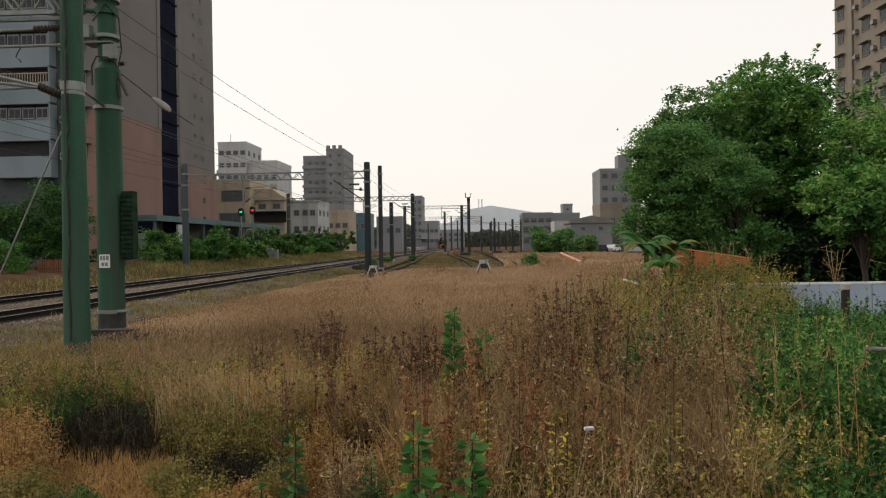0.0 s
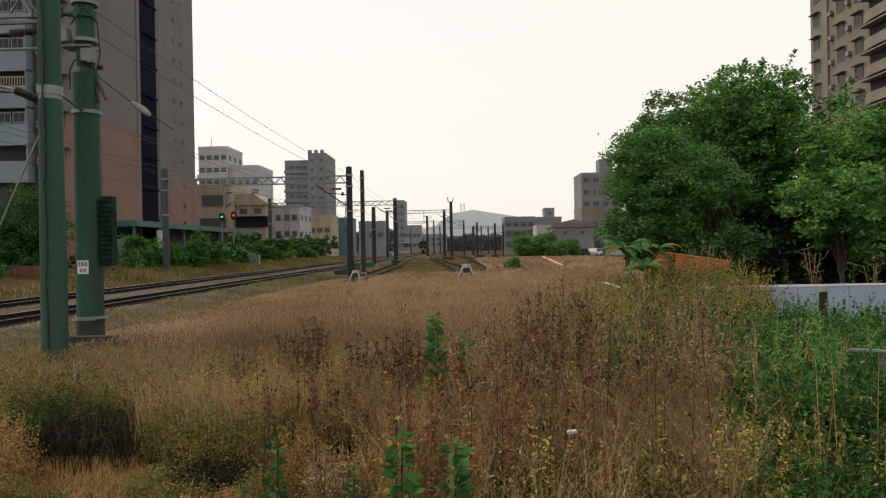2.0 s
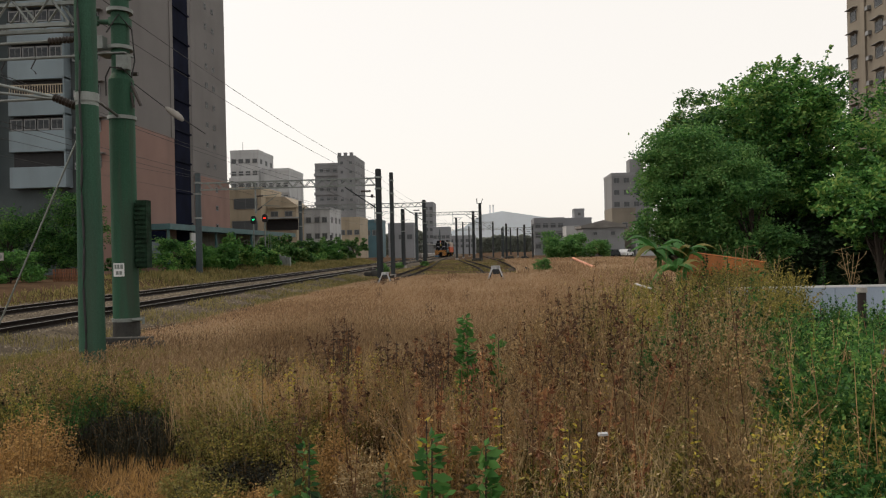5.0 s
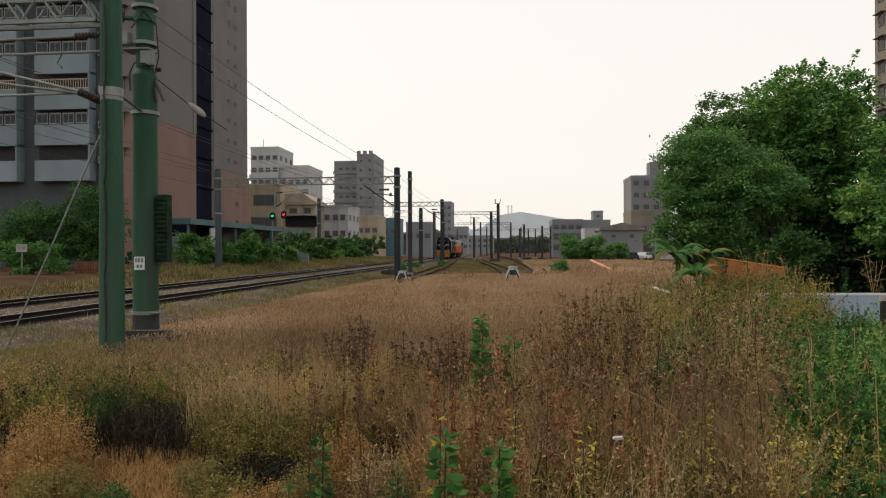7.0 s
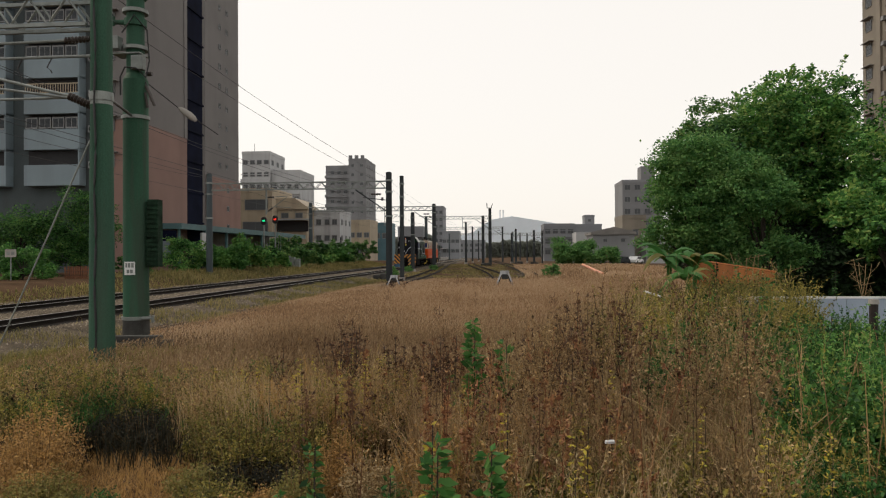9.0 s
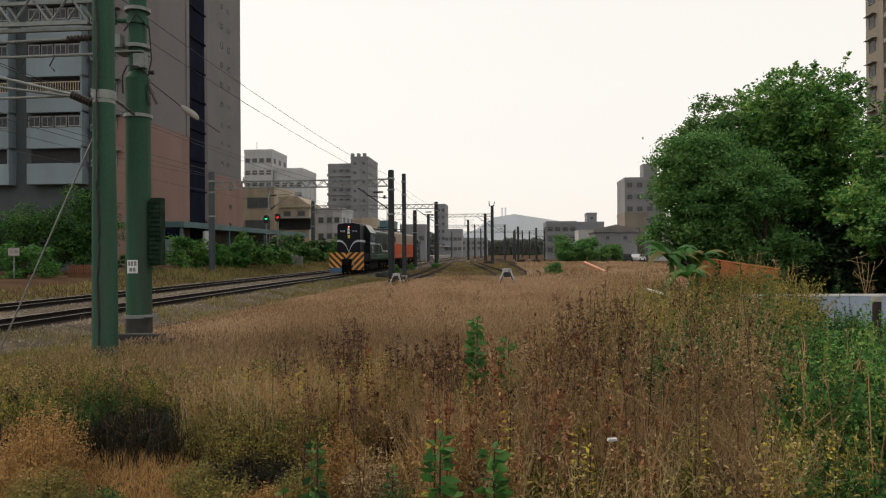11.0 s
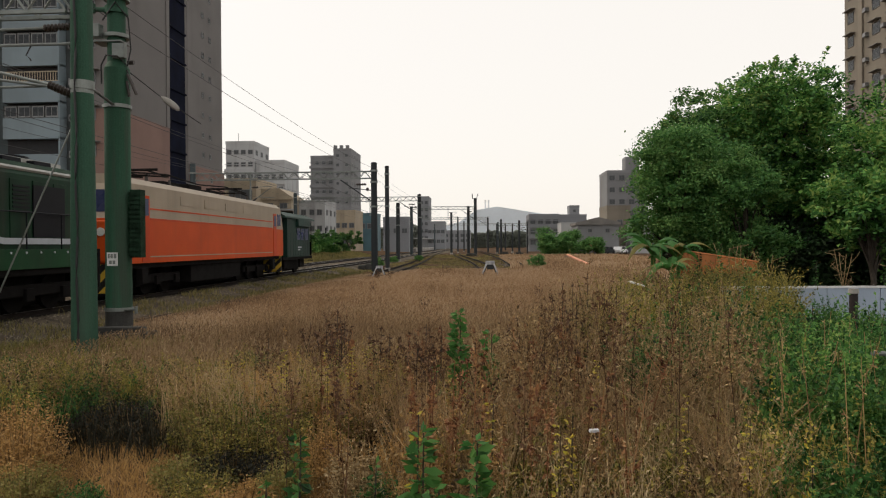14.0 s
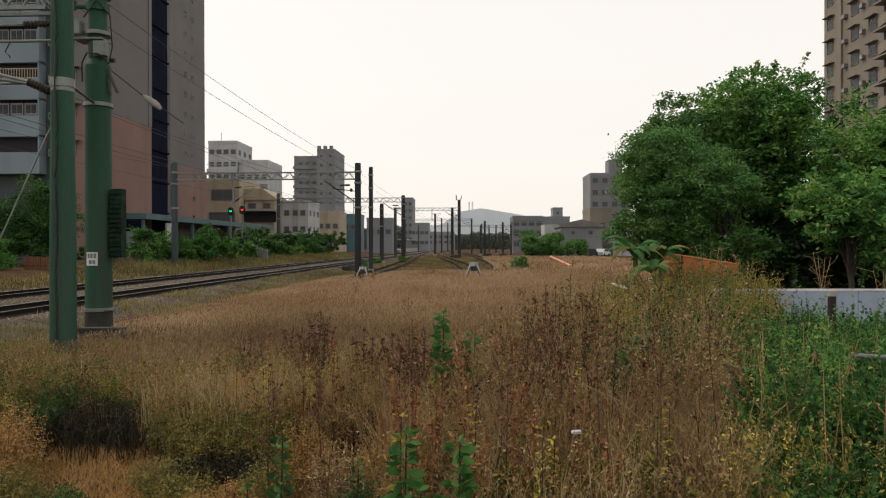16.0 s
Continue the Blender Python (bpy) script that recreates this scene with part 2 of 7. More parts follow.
def prism(bm, outline, axis, a, b):
    """A closed outline swept from a to b along an axis: 'x' takes (y, z), 'y' takes (x, z), 'z' takes (x, y)."""
    def at(u, v, w):
        return {"x": (w, u, v), "y": (u, w, v), "z": (u, v, w)}[axis]
    r0, r1 = [bm.verts.new(at(u, v, a)) for u, v in outline], [bm.verts.new(at(u, v, b)) for u, v in outline]
    n = len(outline)
    for i in range(n):
        j = (i + 1) % n
        bm.faces.new((r0[i], r0[j], r1[j], r1[i]))
    bm.faces.new(r0[::-1])
    bm.faces.new(r1)
    bmesh.ops.recalc_face_normals(bm, faces=bm.faces[:])
    return bm


def raw_mesh(name, verts, loops, sizes):
    me = bpy.data.meshes.new(name)
    me.vertices.add(len(verts))
    me.vertices.foreach_set("co", np.ascontiguousarray(verts, dtype=np.float32).ravel())
    me.loops.add(len(loops))
    me.loops.foreach_set("vertex_index", np.ascontiguousarray(loops, dtype=np.int32))
    me.polygons.add(len(sizes))
    starts = np.concatenate(([0], np.cumsum(sizes)[:-1])).astype(np.int32)
    me.polygons.foreach_set("loop_start", starts)
    me.update(calc_edges=True)
    return me


RNG = np.random.default_rng(7)


def blades_mesh(name, base, height, width, lean=0.35, droop=0.3):
    """Tapered bent blades: two-step ribbons from a point on the ground."""
    n = len(base)
    az, face = RNG.uniform(0, 6.283, n), RNG.uniform(0, 6.283, n)
    ln = np.abs(RNG.normal(0, lean, n)) * height
    way = np.stack([np.cos(az), np.sin(az), np.zeros(n)], 1)
    side = np.stack([np.cos(face), np.sin(face), np.zeros(n)], 1) * (width / 2)[:, None]
    up = np.array([0, 0, 1.0])
    mid = base + way * (ln * 0.35)[:, None] + up * (height * 0.6)[:, None]
    tip = base + way * (ln * (1 + droop))[:, None] + up * height[:, None]
    v = np.stack([base - side, base + side, mid - side * 0.8, mid + side * 0.8, tip], 1).reshape(-1, 3)
    idx = np.array([0, 1, 3, 2, 2, 3, 4])[None, :] + 5 * np.arange(n)[:, None]
    return raw_mesh(name, v, idx.ravel(), np.tile([4, 3], n))


def leaf_arrays(centre, length, width, way=None, flat=0.6):
    """Diamond leaves, folded along the middle."""
    n = len(centre)
    d = RNG.normal(0, 1, (n, 3))
    d[:, 2] *= flat
    if way is not None:
        d = d * 0.5 + way
    d /= np.linalg.norm(d, axis=1)[:, None] + 1e-9
    s = np.cross(d, RNG.normal(0, 1, (n, 3)))
    s /= np.linalg.norm(s, axis=1)[:, None] + 1e-9
    k = np.cross(s, d)
    L, W = length[:, None], width[:, None]
    v = np.stack([centre - d * L / 2, centre + s * W / 2 + k * W * 0.2, centre + d * L / 2, centre - s * W / 2 + k * W * 0.2], 1)
    return v.reshape(-1, 3)


def leaves_mesh(name, centre, length, width, way=None, flat=0.6):
    v = leaf_arrays(centre, length, width, way, flat)
    return raw_mesh(name, v, np.arange(len(v)), np.full(len(v) // 4, 4))


def ribbons(a, b, w0, w1):
    """Flat stems from a to b, two crossed strips each."""
    n = len(a)
    out = []
    for k in range(2):
        ang = RNG.uniform(0, 3.14, n) + k * 1.57
        s = np.stack([np.cos(ang), np.sin(ang), np.zeros(n)], 1)
        out.append(np.stack([a - s * w0[:, None], a + s * w0[:, None], b + s * w1[:, None], b - s * w1[:, None]], 1).reshape(-1, 3))
    return np.concatenate(out)


def stuff(name, me, material, label, category):
    ob = new(name, me)
    me.materials.append(material)
    return tagged(ob, label, category, kind="stuff")


# ---- ground and railway ----
TRACK, FAR_TRACK, RAIL = -12.4, -16.5, 0.36


def line_x(y):
    """The main line runs straight past the poles and bears gently left far out."""
    d = max(0, y - 200)
    return TRACK - 0.00034 * min(d, 70) ** 2 - 0.0476 * max(0, d - 70)


def ground_height(x, y):
    """Flat by the tracks, a low bank beyond them, slightly uneven in the field."""
    bank = 0.75 * min(1, max(0, (-19.5 - x) / 3.5)) if y < 160 else 0
    near = 1 if (x > -10 and 0 < y < 60) else 0
    return bank + near * 0.05 * noise.noise((x * 0.35, y * 0.35, 0))


def build_ground():
    bm = bmesh.new()
    xs = [-4000, -1500, -500, -200, -100, -60] + [-40 + 1.0 * i for i in range(81)] + [60, 100, 200, 500, 1500, 4000]
    ys = [-1500, -400, -100, -40] + [-20 + 1.25 * i for i in range(145)] + [200, 300, 500, 1000, 2000, 4500]
    grid = [[bm.verts.new((x, y, ground_height(x, y) if abs(x) < 41 and -21 < y < 162 else (0.75 if x < -23 and -30 < y < 160 else 0))) for x in xs] for y in ys]
    for r0, r1 in zip(grid[:-1], grid[1:]):
        for i in range(len(xs) - 1):
            bm.faces.new((r0[i], r0[i + 1], r1[i + 1], r1[i]))
    g = part("ground", bm, M["soil"], None, smooth=True)
    return tagged(g, "dry brown soil of the railway verge under weeds", "ground", kind="structure")


build_ground()
bm = bmesh.new()
prism(bm, [(-19.6, -0.02), (-18.6, 0.22), (-10.9, 0.22), (-9.7, -0.02)], "y", -40, 100)
for y0, y1 in ((100, 200), (200, 235), (235, 270), (270, 420)):
    d0, d1 = line_x(y0) - TRACK, line_x(y1) - TRACK
    lo = [(-19.6, -0.02), (-18.6, 0.22), (-10.9, 0.22), (-9.7, -0.02)]
    ra, rb = [bm.verts.new((x + d0, y0, z)) for x, z in lo], [bm.verts.new((x + d1, y1, z)) for x, z in lo]
    for i in range(3):
        bm.faces.new((ra[i], ra[i + 1], rb[i + 1], rb[i]))
bmesh.ops.recalc_face_normals(bm, faces=bm.faces[:])
tagged(part("ballast_bed", bm, M["ballast"]), "grey crushed-stone ballast bed under two tracks", "ballast", kind="structure")


def scatter_stones():
    n = 32000
    y = 8 + 62 * RNG.random(n) ** 1.6
    x = RNG.uniform(-19.2, -9.0, n)
    k = (np.abs(x - TRACK) > 0.85) & (np.abs(x - FAR_TRACK) > 0.85)
    x, y, n = x[k], y[k], int(k.sum())
    z = np.where(x > -10.9, np.maximum(0.22 - (x + 10.9) * 0.2, 0.0), 0.22)
    r = RNG.uniform(0.018, 0.042, n)
    corner = np.array([(1, 0, 0), (0, 1, 0), (-1, 0, 0), (0, -1, 0), (0, 0, 1)], float)
    jit = RNG.uniform(0.6, 1.4, (n, 5, 1))
    v = np.stack([x, y, z], 1)[:, None, :] + corner[None] * r[:, None, None] * jit
    idx = np.array([0, 1, 4, 1, 2, 4, 2, 3, 4, 3, 0, 4])[None] + 5 * np.arange(n)[:, None]
    return raw_mesh("ballast_stones", v.reshape(-1, 3), idx.ravel(), np.full(n * 4, 3))


# A darker strip of ballast along each main track.
for k, x in enumerate((TRACK, FAR_TRACK)):
    bm = bmesh.new()
    prism(bm, [(x - 0.9, 0.215), (x - 0.75, 0.235), (x + 0.75, 0.235), (x + 0.9, 0.215)], "y", -40, 100)
    tagged(part("oiled_bed", bm, M["dark_bed"]), "darker ballast strip between the rails", "ballast", kind="structure")
stuff("ballast_stones", scatter_stones(), M["stone"], "loose grey angular ballast stones between the rails", "ballast")

RAIL_SHAPE = [(-0.065, -0.15), (0.065, -0.15), (0.065, -0.135), (0.012, -0.11), (0.012, -0.045), (0.035, -0.03), (0.035, -0.003), (-0.035, -0.003), (-0.035, -0.03), (-0.012, -0.045), (-0.012, -0.11), (-0.065, -0.135)]


def swept(bm, shape, line, dx):
    """A section swept along a plan line of (x, y, z)."""
    rings = []
    for i, (x, y, z) in enumerate(line):
        a, b = line[max(0, i - 1)], line[min(len(line) - 1, i + 1)]
        w = Vector((b[0] - a[0], b[1] - a[1], 0)).normalized()
        s = Vector((w.y, -w.x, 0))
        rings.append([bm.verts.new(Vector((x, y, z + v)) + s * (u + dx)) for u, v in shape])
    n = len(shape)
    for r0, r1 in zip(rings[:-1], rings[1:]):
        for i in range(n):
            j = (i + 1) % n
            bm.faces.new((r0[i], r1[i], r1[j], r0[j]))
    bm.faces.new(rings[0])
    bm.faces.new(rings[-1][::-1])
    bmesh.ops.recalc_face_normals(bm, faces=bm.faces[:])
    return bm


def railway_track(line, label, sleepers_to, head="railtop", tie="sleeper"):
    t = thing("railway_track", label=label, category="railway track", kind="structure")
    for dx in (-0.568, 0.568):
        r = part("rail", swept(bmesh.new(), RAIL_SHAPE, line, dx), M["rail"], t)
        part("rail_head", swept(bmesh.new(), [(-0.034, -0.002), (0.034, -0.002), (0.03, 0.002), (-0.03, 0.002)], line, dx), M[head], r, "worn running surface")
    y, k = line[0][1] + 0.3, 0
    me = finish(boxes((-1.1, 1.1, -0.12, 0.12, -0.3, -0.152)), "sleeper")
    me.materials.append(M[tie])
    while y < sleepers_to and k < 180:
        for (x0, y0, z0), (x1, y1, z1) in zip(line[:-1], line[1:]):
            if y0 <= y <= y1:
                s = new("sleeper", me)
                s.parent = t
                s.matrix_basis = pose(x0 + (x1 - x0) * (y - y0) / (y1 - y0), y, z0, 0, 0, -math.degrees(math.atan2(x1 - x0, y1 - y0)))
                break
        y += 0.62
        k += 1
    return t


FAR_OUT = [-40, 60, 100, 200, 215, 230, 245, 260, 270, 340, 420]
railway_track([(line_x(y), y, RAIL) for y in FAR_OUT], "main line track, dark rusty rails on concrete sleepers", 72)
railway_track([(line_x(y) - 4.1, y, RAIL) for y in FAR_OUT], "second main line track, dark rusty rails on concrete sleepers", 72)
def bend(y0, y1, x0, x1, n=18):
    pts = []
    for i in range(n + 1):
        u = i / n
        s = u * u * (3 - 2 * u)
        pts.append((x0 + (x1 - x0) * s, y0 + (y1 - y0) * u, 0.26))
    return pts
railway_track(bend(42, 150, 0.2, -6.0), "overgrown siding curving away from its buffer stop", 60, "rail", "oldtie")
railway_track(bend(44, 165, -6.6, -10.9), "overgrown siding beside the main line", 60, "rail", "oldtie")
railway_track(bend(62, 230, 2.6, -2.5), "rusty siding in the yard", 70, "rail", "oldtie")


def lattice_beam(bm, x0, x1, y, z0, z1, d=0.35, step=0.9):
    """Truss beam: four chords, zigzag web."""
    r = 0.035
    for yy in (y - d / 2, y + d / 2):
        for zz in (z0, z1):
            box(bm, x0, x1, yy - r, yy + r, zz - r, zz + r)
        n = max(2, round(abs(x1 - x0) / step))
        for i in range(n):
            a, b = x0 + (x1 - x0) * i / n, x0 + (x1 - x0) * (i + 1) / n
            m = (a + b) / 2
            tube(bm, (a, yy, z0), (m, yy, z1), 0.025, n=4)
            tube(bm, (m, yy, z1), (b, yy, z0), 0.025, n=4)
    return bm


def mast(at, h, r, material, label, name="catenary_mast", bands=True, group="railway masts"):
    m = thing(name, at, label, "mast", group)
    part("pole", tubes(((0, 0, 0), (0, 0, h), r, r * 0.88), n=16), material, m, smooth=False)
    part("cap", tubes(((0, 0, h), (0, 0, h + 0.05), r * 0.98, r * 0.7), n=16), M["polegrey"], m)
    if bands:
        for z in (h * 0.62, h * 0.8, h - 0.6):
            part("clamp", tubes(((0, 0, z), (0, 0, z + 0.1), r * 1.15), n=16), M["galv"], m, "galvanised clamp band")
    part("footing", tubes(((0, 0, 0.0), (0, 0, 0.35), r * 1.35, r * 1.25), n=12), M["concrete"], m, "weathered concrete footing")
    return m


def ribbed(bm, a, b, r, ribs=6, n=10):
    """Insulator: one turned body with ribs."""
    a, b = Vector(a), Vector(b)
    turn = (b - a).to_track_quat("Z", "Y")
    rings = []
    for i in range(2 * ribs + 1):
        rr = r if i % 2 else r * 0.55
        c = a + (b - a) * (i / (2 * ribs))
        rings.append([bm.verts.new(c + turn @ Vector((rr * math.cos(6.28319 * k / n), rr * math.sin(6.28319 * k / n), 0))) for k in range(n)])
    for r0, r1 in zip(rings[:-1], rings[1:]):
        for k in range(n):
            j = (k + 1) % n
            bm.faces.new((r0[k], r0[j], r1[j], r1[k]))
    bm.faces.new(rings[0][::-1])
    bm.faces.new(rings[-1])
    return bm


def cantilever(parent, z, reach, y=0.0):
    """Bracket with tube arms, stay and insulators that holds the wires over a track; reach runs along x."""
    s = 1 if reach > 0 else -1
    b = part("bracket", tubes(((s * 0.2, y, z), (reach, y, z - 0.05), 0.03), ((s * 0.2, y, z - 1.3), (reach * 0.92, y, z - 0.1), 0.035), ((reach * 0.45, y, z - 0.75), (reach * 1.05, y, z - 0.95), 0.025), ((reach * 1.05, y, z - 0.95), (reach, y, z - 1.25), 0.02), n=6), M["galv"], parent)
    part("insulator", ribbed(bmesh.new(), (s * 0.22, y, z), (s * 0.85, y, z - 0.01), 0.085), M["insul"], b, "brown ribbed insulator")
    part("insulator", ribbed(bmesh.new(), (s * 0.25, y, z - 1.26), (s * 0.8, y, z - 1.26 + 0.55 * 1.2 / (abs(reach) * 0.92 - 0.2)), 0.085), M["insul"], b, "brown ribbed insulator")


def gantry(y, xr, xl, zr, zl, zb, drops, mr=0.25):
    g = thing("catenary_gantry", (0, y, 0), "dark steel gantry with lattice beam over the tracks", "gantry", "catenary gantries")
    for x, z, mt in ((xr, zr, M["polegrey"]), (xl, zl, M["bluegrey"])):
        p = part("mast", tubes(((x, 0, 0), (x, 0, z), mr, mr * 0.9), n=16), mt, g)
        part("cap", tubes(((x, 0, z), (x, 0, z + 0.06), mr * 0.95, mr * 0.6), n=14), M["polegrey"], p)
        for zc in (zb - 0.35, zb + 0.5, zb - 2.2):
            part("clamp", tubes(((x, 0, zc), (x, 0, zc + 0.13), mr * 1.15), n=14), M["galv"], p)
    part("lattice_beam", lattice_beam(bmesh.new(), xl + mr, xr - mr, 0, zb, zb + 0.52), M["galv"], g)
    for x in drops:
        d = part("drop_post", boxes((x - 0.05, x + 0.05, -0.05, 0.05, zb - 1.9, zb + 0.5)), M["galv"], g)
        part("arm", tubes(((x, 0, zb - 0.6), (x + 1.7, 0, zb - 0.5), 0.03), ((x, 0, zb - 1.75), (x + 1.6, 0, zb - 0.6), 0.03), ((x + 0.7, 0, zb - 1.3), (x + 1.9, 0, zb - 1.4), 0.025), n=6), M["galv"], d)
        part("insulator", ribbed(bmesh.new(), (x + 0.15, 0, zb - 0.59), (x + 0.6, 0, zb - 0.565), 0.08, 4), M["insul"], d)
        part("insulator", ribbed(bmesh.new(), (x + 0.15, 0, zb - 1.64), (x + 0.5, 0, zb - 1.39), 0.08, 4), M["insul"], d)
    a = xr - mr
    part("side_arm", tubes(((a, 0, zb - 1.7), (a - 2.3, 0, zb - 0.1), 0.05), ((a, 0, zb - 0.9), (a - 1.7, 0, zb - 0.7), 0.035), n=6), M["polegrey"], g)
    part("insulator", ribbed(bmesh.new(), (a - 0.35, 0, zb - 0.45), (a - 1.1, 0, zb - 0.45), 0.1, 4), M["insul"], g)
    part("insulator", ribbed(bmesh.new(), (a - 0.25, 0, zb - 0.95), (a - 0.25, 0, zb - 0.7), 0.12, 3), M["insul"], g)
    return g


gantry(53, -8.42, -22.4, 8.2, 8.3, 7.05, (-17.9,))
gantry(91, -8.6, -24.8, 8.5, 8.8, 7.7, (-15.0,), 0.26)
gantry(130, -2.0, -13.75, 10.4, 9.0, 8.5, (-12.5, -7.0), 0.3)
gantry(185, 0.4, -17.0, 9.0, 9.0, 8.6, (-9.0,), 0.24)
gantry(160, 9.2, 2.6, 7.0, 7.0, 6.2, (), 0.2)
gantry(240, 6.4, -17.5, 9.0, 9.0, 8.6, (), 0.25)
for x, y, h, r in ((-7.3, 52, 7.8, 0.17), (-10.25, 82, 6.9, 0.25), (-3.3, 131, 9.1, 0.28), (-7.4, 150, 8.8, 0.25), (-6.9, 172, 8.7, 0.2), (-6.3, 200, 8.6, 0.2), (3.1, 150, 7.3, 0.24), (6.2, 170, 7.0, 0.19), (6.9, 150, 7.0, 0.25), (2.3, 158, 6.6, 0.18), (-27, 118, 5.0, 0.15)):
    mast((x, y, 0), h, r, M["polegrey"], "slim dark steel pole beside the gantry" if y == 52 else "dark steel mast in the railway yard")


at_ = thing("mast_antenna", (-2.0, 130, 10.45), "pair of small aerial prongs on a mast head", "antenna")
part("prong", tubes(((-0.5, 0, 0), (-0.55, 0, 0.9), 0.09), n=6), M["polegrey"], at_)
part("prong", tubes(((0.25, 0, 0), (0.5, 0, 0.85), 0.07), n=6), M["polegrey"], at_)
part("crossbar", tubes(((-0.6, 0, 0.03), (0.4, 0, 0.03), 0.06), n=6), M["polegrey"], at_)
for x, y, n in ((-2.6, 124, 7), (3.6, 146, 6), (-9.4, 57, 5), (6.8, 147, 4)):
    rub = thing("rubble_heap", (x, y, 0), "dark heap of stones at the foot of a mast", "rubble", "rubble heaps")
    for i in range(n):
        a = i * 2.4
        part("stone", boxes((0.6 * math.cos(a) - 0.35, 0.6 * math.cos(a) + 0.3, 0.5 * math.sin(a) - 0.3, 0.5 * math.sin(a) + 0.3, 0, 0.3 + 0.12 * (i % 3)), bevel=0.1), M["footing"], rub)


def wires():
    runs = [(-8.6, 7.85, 0.009), (-8.75, 7.4, 0.009)]
    for x in (TRACK, FAR_TRACK):
        runs += [(x + 0.1, 6.75, 0.009), (x, 5.55, 0.008)]
    runs += [(-14.4, 7.7, 0.01), (-22.6, 8.0, 0.01)]
    for x, z, r in runs:
        w = thing("overhead_wire", (x, 0, 0), "thin dark overhead railway wire", "wire", "overhead wires")
        bm = bmesh.new()
        stops = [-30, 14, 53, 91, 130, 185, 240, 330]
        pts = []
        for a, b in zip(stops[:-1], stops[1:]):
            sag = 0.0 if z < 6 else 0.00022 * (b - a) ** 2
            pts += [(0, a + (b - a) * i / 8, z - sag * 4 * (i / 8) * (1 - i / 8)) for i in range(8)]
        path_tube(bm, pts, r, 4)
        part("strand", bm, M["wire"], w)


wires()


# ---- the two green poles by the track ----
def green_poles():
    p = thing("tall_green_pole", (-7.62, 13.0, 0), "tall green painted concrete pole with collar and cable", "pole")
    part("pole", tubes(((0, 0, 0), (0, 0, 2.2), 0.235, 0.225), ((0, 0, 2.2), (0, 0, 4.9), 0.225, 0.2), ((0, 0, 4.9), (0, 0, 10.5), 0.2, 0.18), n=28), M["polepaler"], p)
    part("collar", tubes(((0, 0, 4.98), (0, 0, 5.14), 0.215), ((0, 0, 4.9), (0, 0, 4.98), 0.2), n=28), M["galv"], p, "grey clamp collar")
    bm = bmesh.new()
    pts = [(0.225 * math.sin(0.04 + 0.06 * math.sin(i * 0.9)), -0.235 * math.cos(0.04 + 0.06 * math.sin(i * 0.9)) - 0.01, 0.15 + 0.25 * i) for i in range(40)]
    path_tube(bm, pts, 0.022, 6)
    part("cable", bm, M["wire"], p, "black cable running down the pole")
    part("upper_arm", tubes(((-0.72, 0, 6.17), (-4.6, 0, 6.1), 0.028), n=8), M["galv"], p)
    part("insulator", ribbed(bmesh.new(), (-0.18, 0, 6.19), (-0.74, 0, 6.17), 0.07, 8), M["insul"], p, "dark ribbed insulator")
    part("middle_arm", tubes(((-0.15, 0, 5.86), (-4.6, 0, 5.84), 0.028), n=8), M["galv"], p)
    part("strut", tubes(((-0.62, 0, 5.09), (-4.4, 0, 6.05), 0.03), n=8), M["galv"], p)
    part("strut", tubes(((-0.62, 0, 5.06), (-4.4, 0, 5.6), 0.026), n=8), M["galv"], p)
    part("insulator", ribbed(bmesh.new(), (-0.16, 0, 4.88), (-0.66, 0, 5.1), 0.085, 8), M["insul"], p, "dark ribbed insulator")
    part("lower_arm", tubes(((-0.6, 0.05, 5.08), (-4.6, 0.05, 5.05), 0.024), n=8), M["galv"], p)
    for x, z0, z1 in ((-1.0, 5.84, 5.55), (-1.6, 5.84, 5.3), (-2.4, 6.1, 5.6)):
        part("dropper", path_tube(bmesh.new(), [(x, 0, z0), (x - 0.1, 0, z0 - 0.18), (x - 0.02, 0, (z0 + z1) / 2 - 0.1), (x, 0, z1)], 0.012), M["wire"], p)
    part("guy_wire", tubes(((-0.2, 0, 4.3), (-2.42, 0.3, 0.0), 0.016), n=6), M["galv"], p, "slanting steel guy wire")
    part("lattice_beam", lattice_beam(bmesh.new(), -15.5, -0.2, 0, 6.42, 6.95, step=0.75), M["galv"], p, "pale lattice beam reaching over the tracks")
    part("pole_arm", tubes(((0.1, 0.15, 5.04), (-0.72, 2.42, 5.2), 0.03), n=8), M["insul"], p)

    q = thing("stout_green_pole", (-8.38, 15.7, 0), "stout green painted pole with number plate and fittings", "pole")
    part("pole", tubes(((0, 0, 0.55), (0, 0, 6.05), 0.285, 0.275), ((0, 0, 6.05), (0, 0, 6.2), 0.275, 0.2), n=32), M["polegreen"], q)
    part("upper_pole", tubes(((0, 0, 6.2), (0, 0, 10.5), 0.2, 0.19), n=24), M["polepaler"], q)
    part("footing", tubes(((0, 0, 0.0), (0, 0, 0.55), 0.3, 0.29), n=24), M["footing"], q, "dark stained concrete foot")
    for z in (0.55, 5.15, 6.75, 7.6):
        part("band", tubes(((0, 0, z), (0, 0, z + 0.08), 0.31 if z < 6 else 0.28), n=28), M["galv"], q)
    part("shelf", boxes((-0.45, 0.22, -0.24, 0.2, 6.62, 6.66), (-0.5, -0.25, -0.32, -0.1, 6.72, 7.02), (0.02, 0.3, -0.26, -0.1, 6.25, 6.58), bevel=0.01), M["galv"], q)
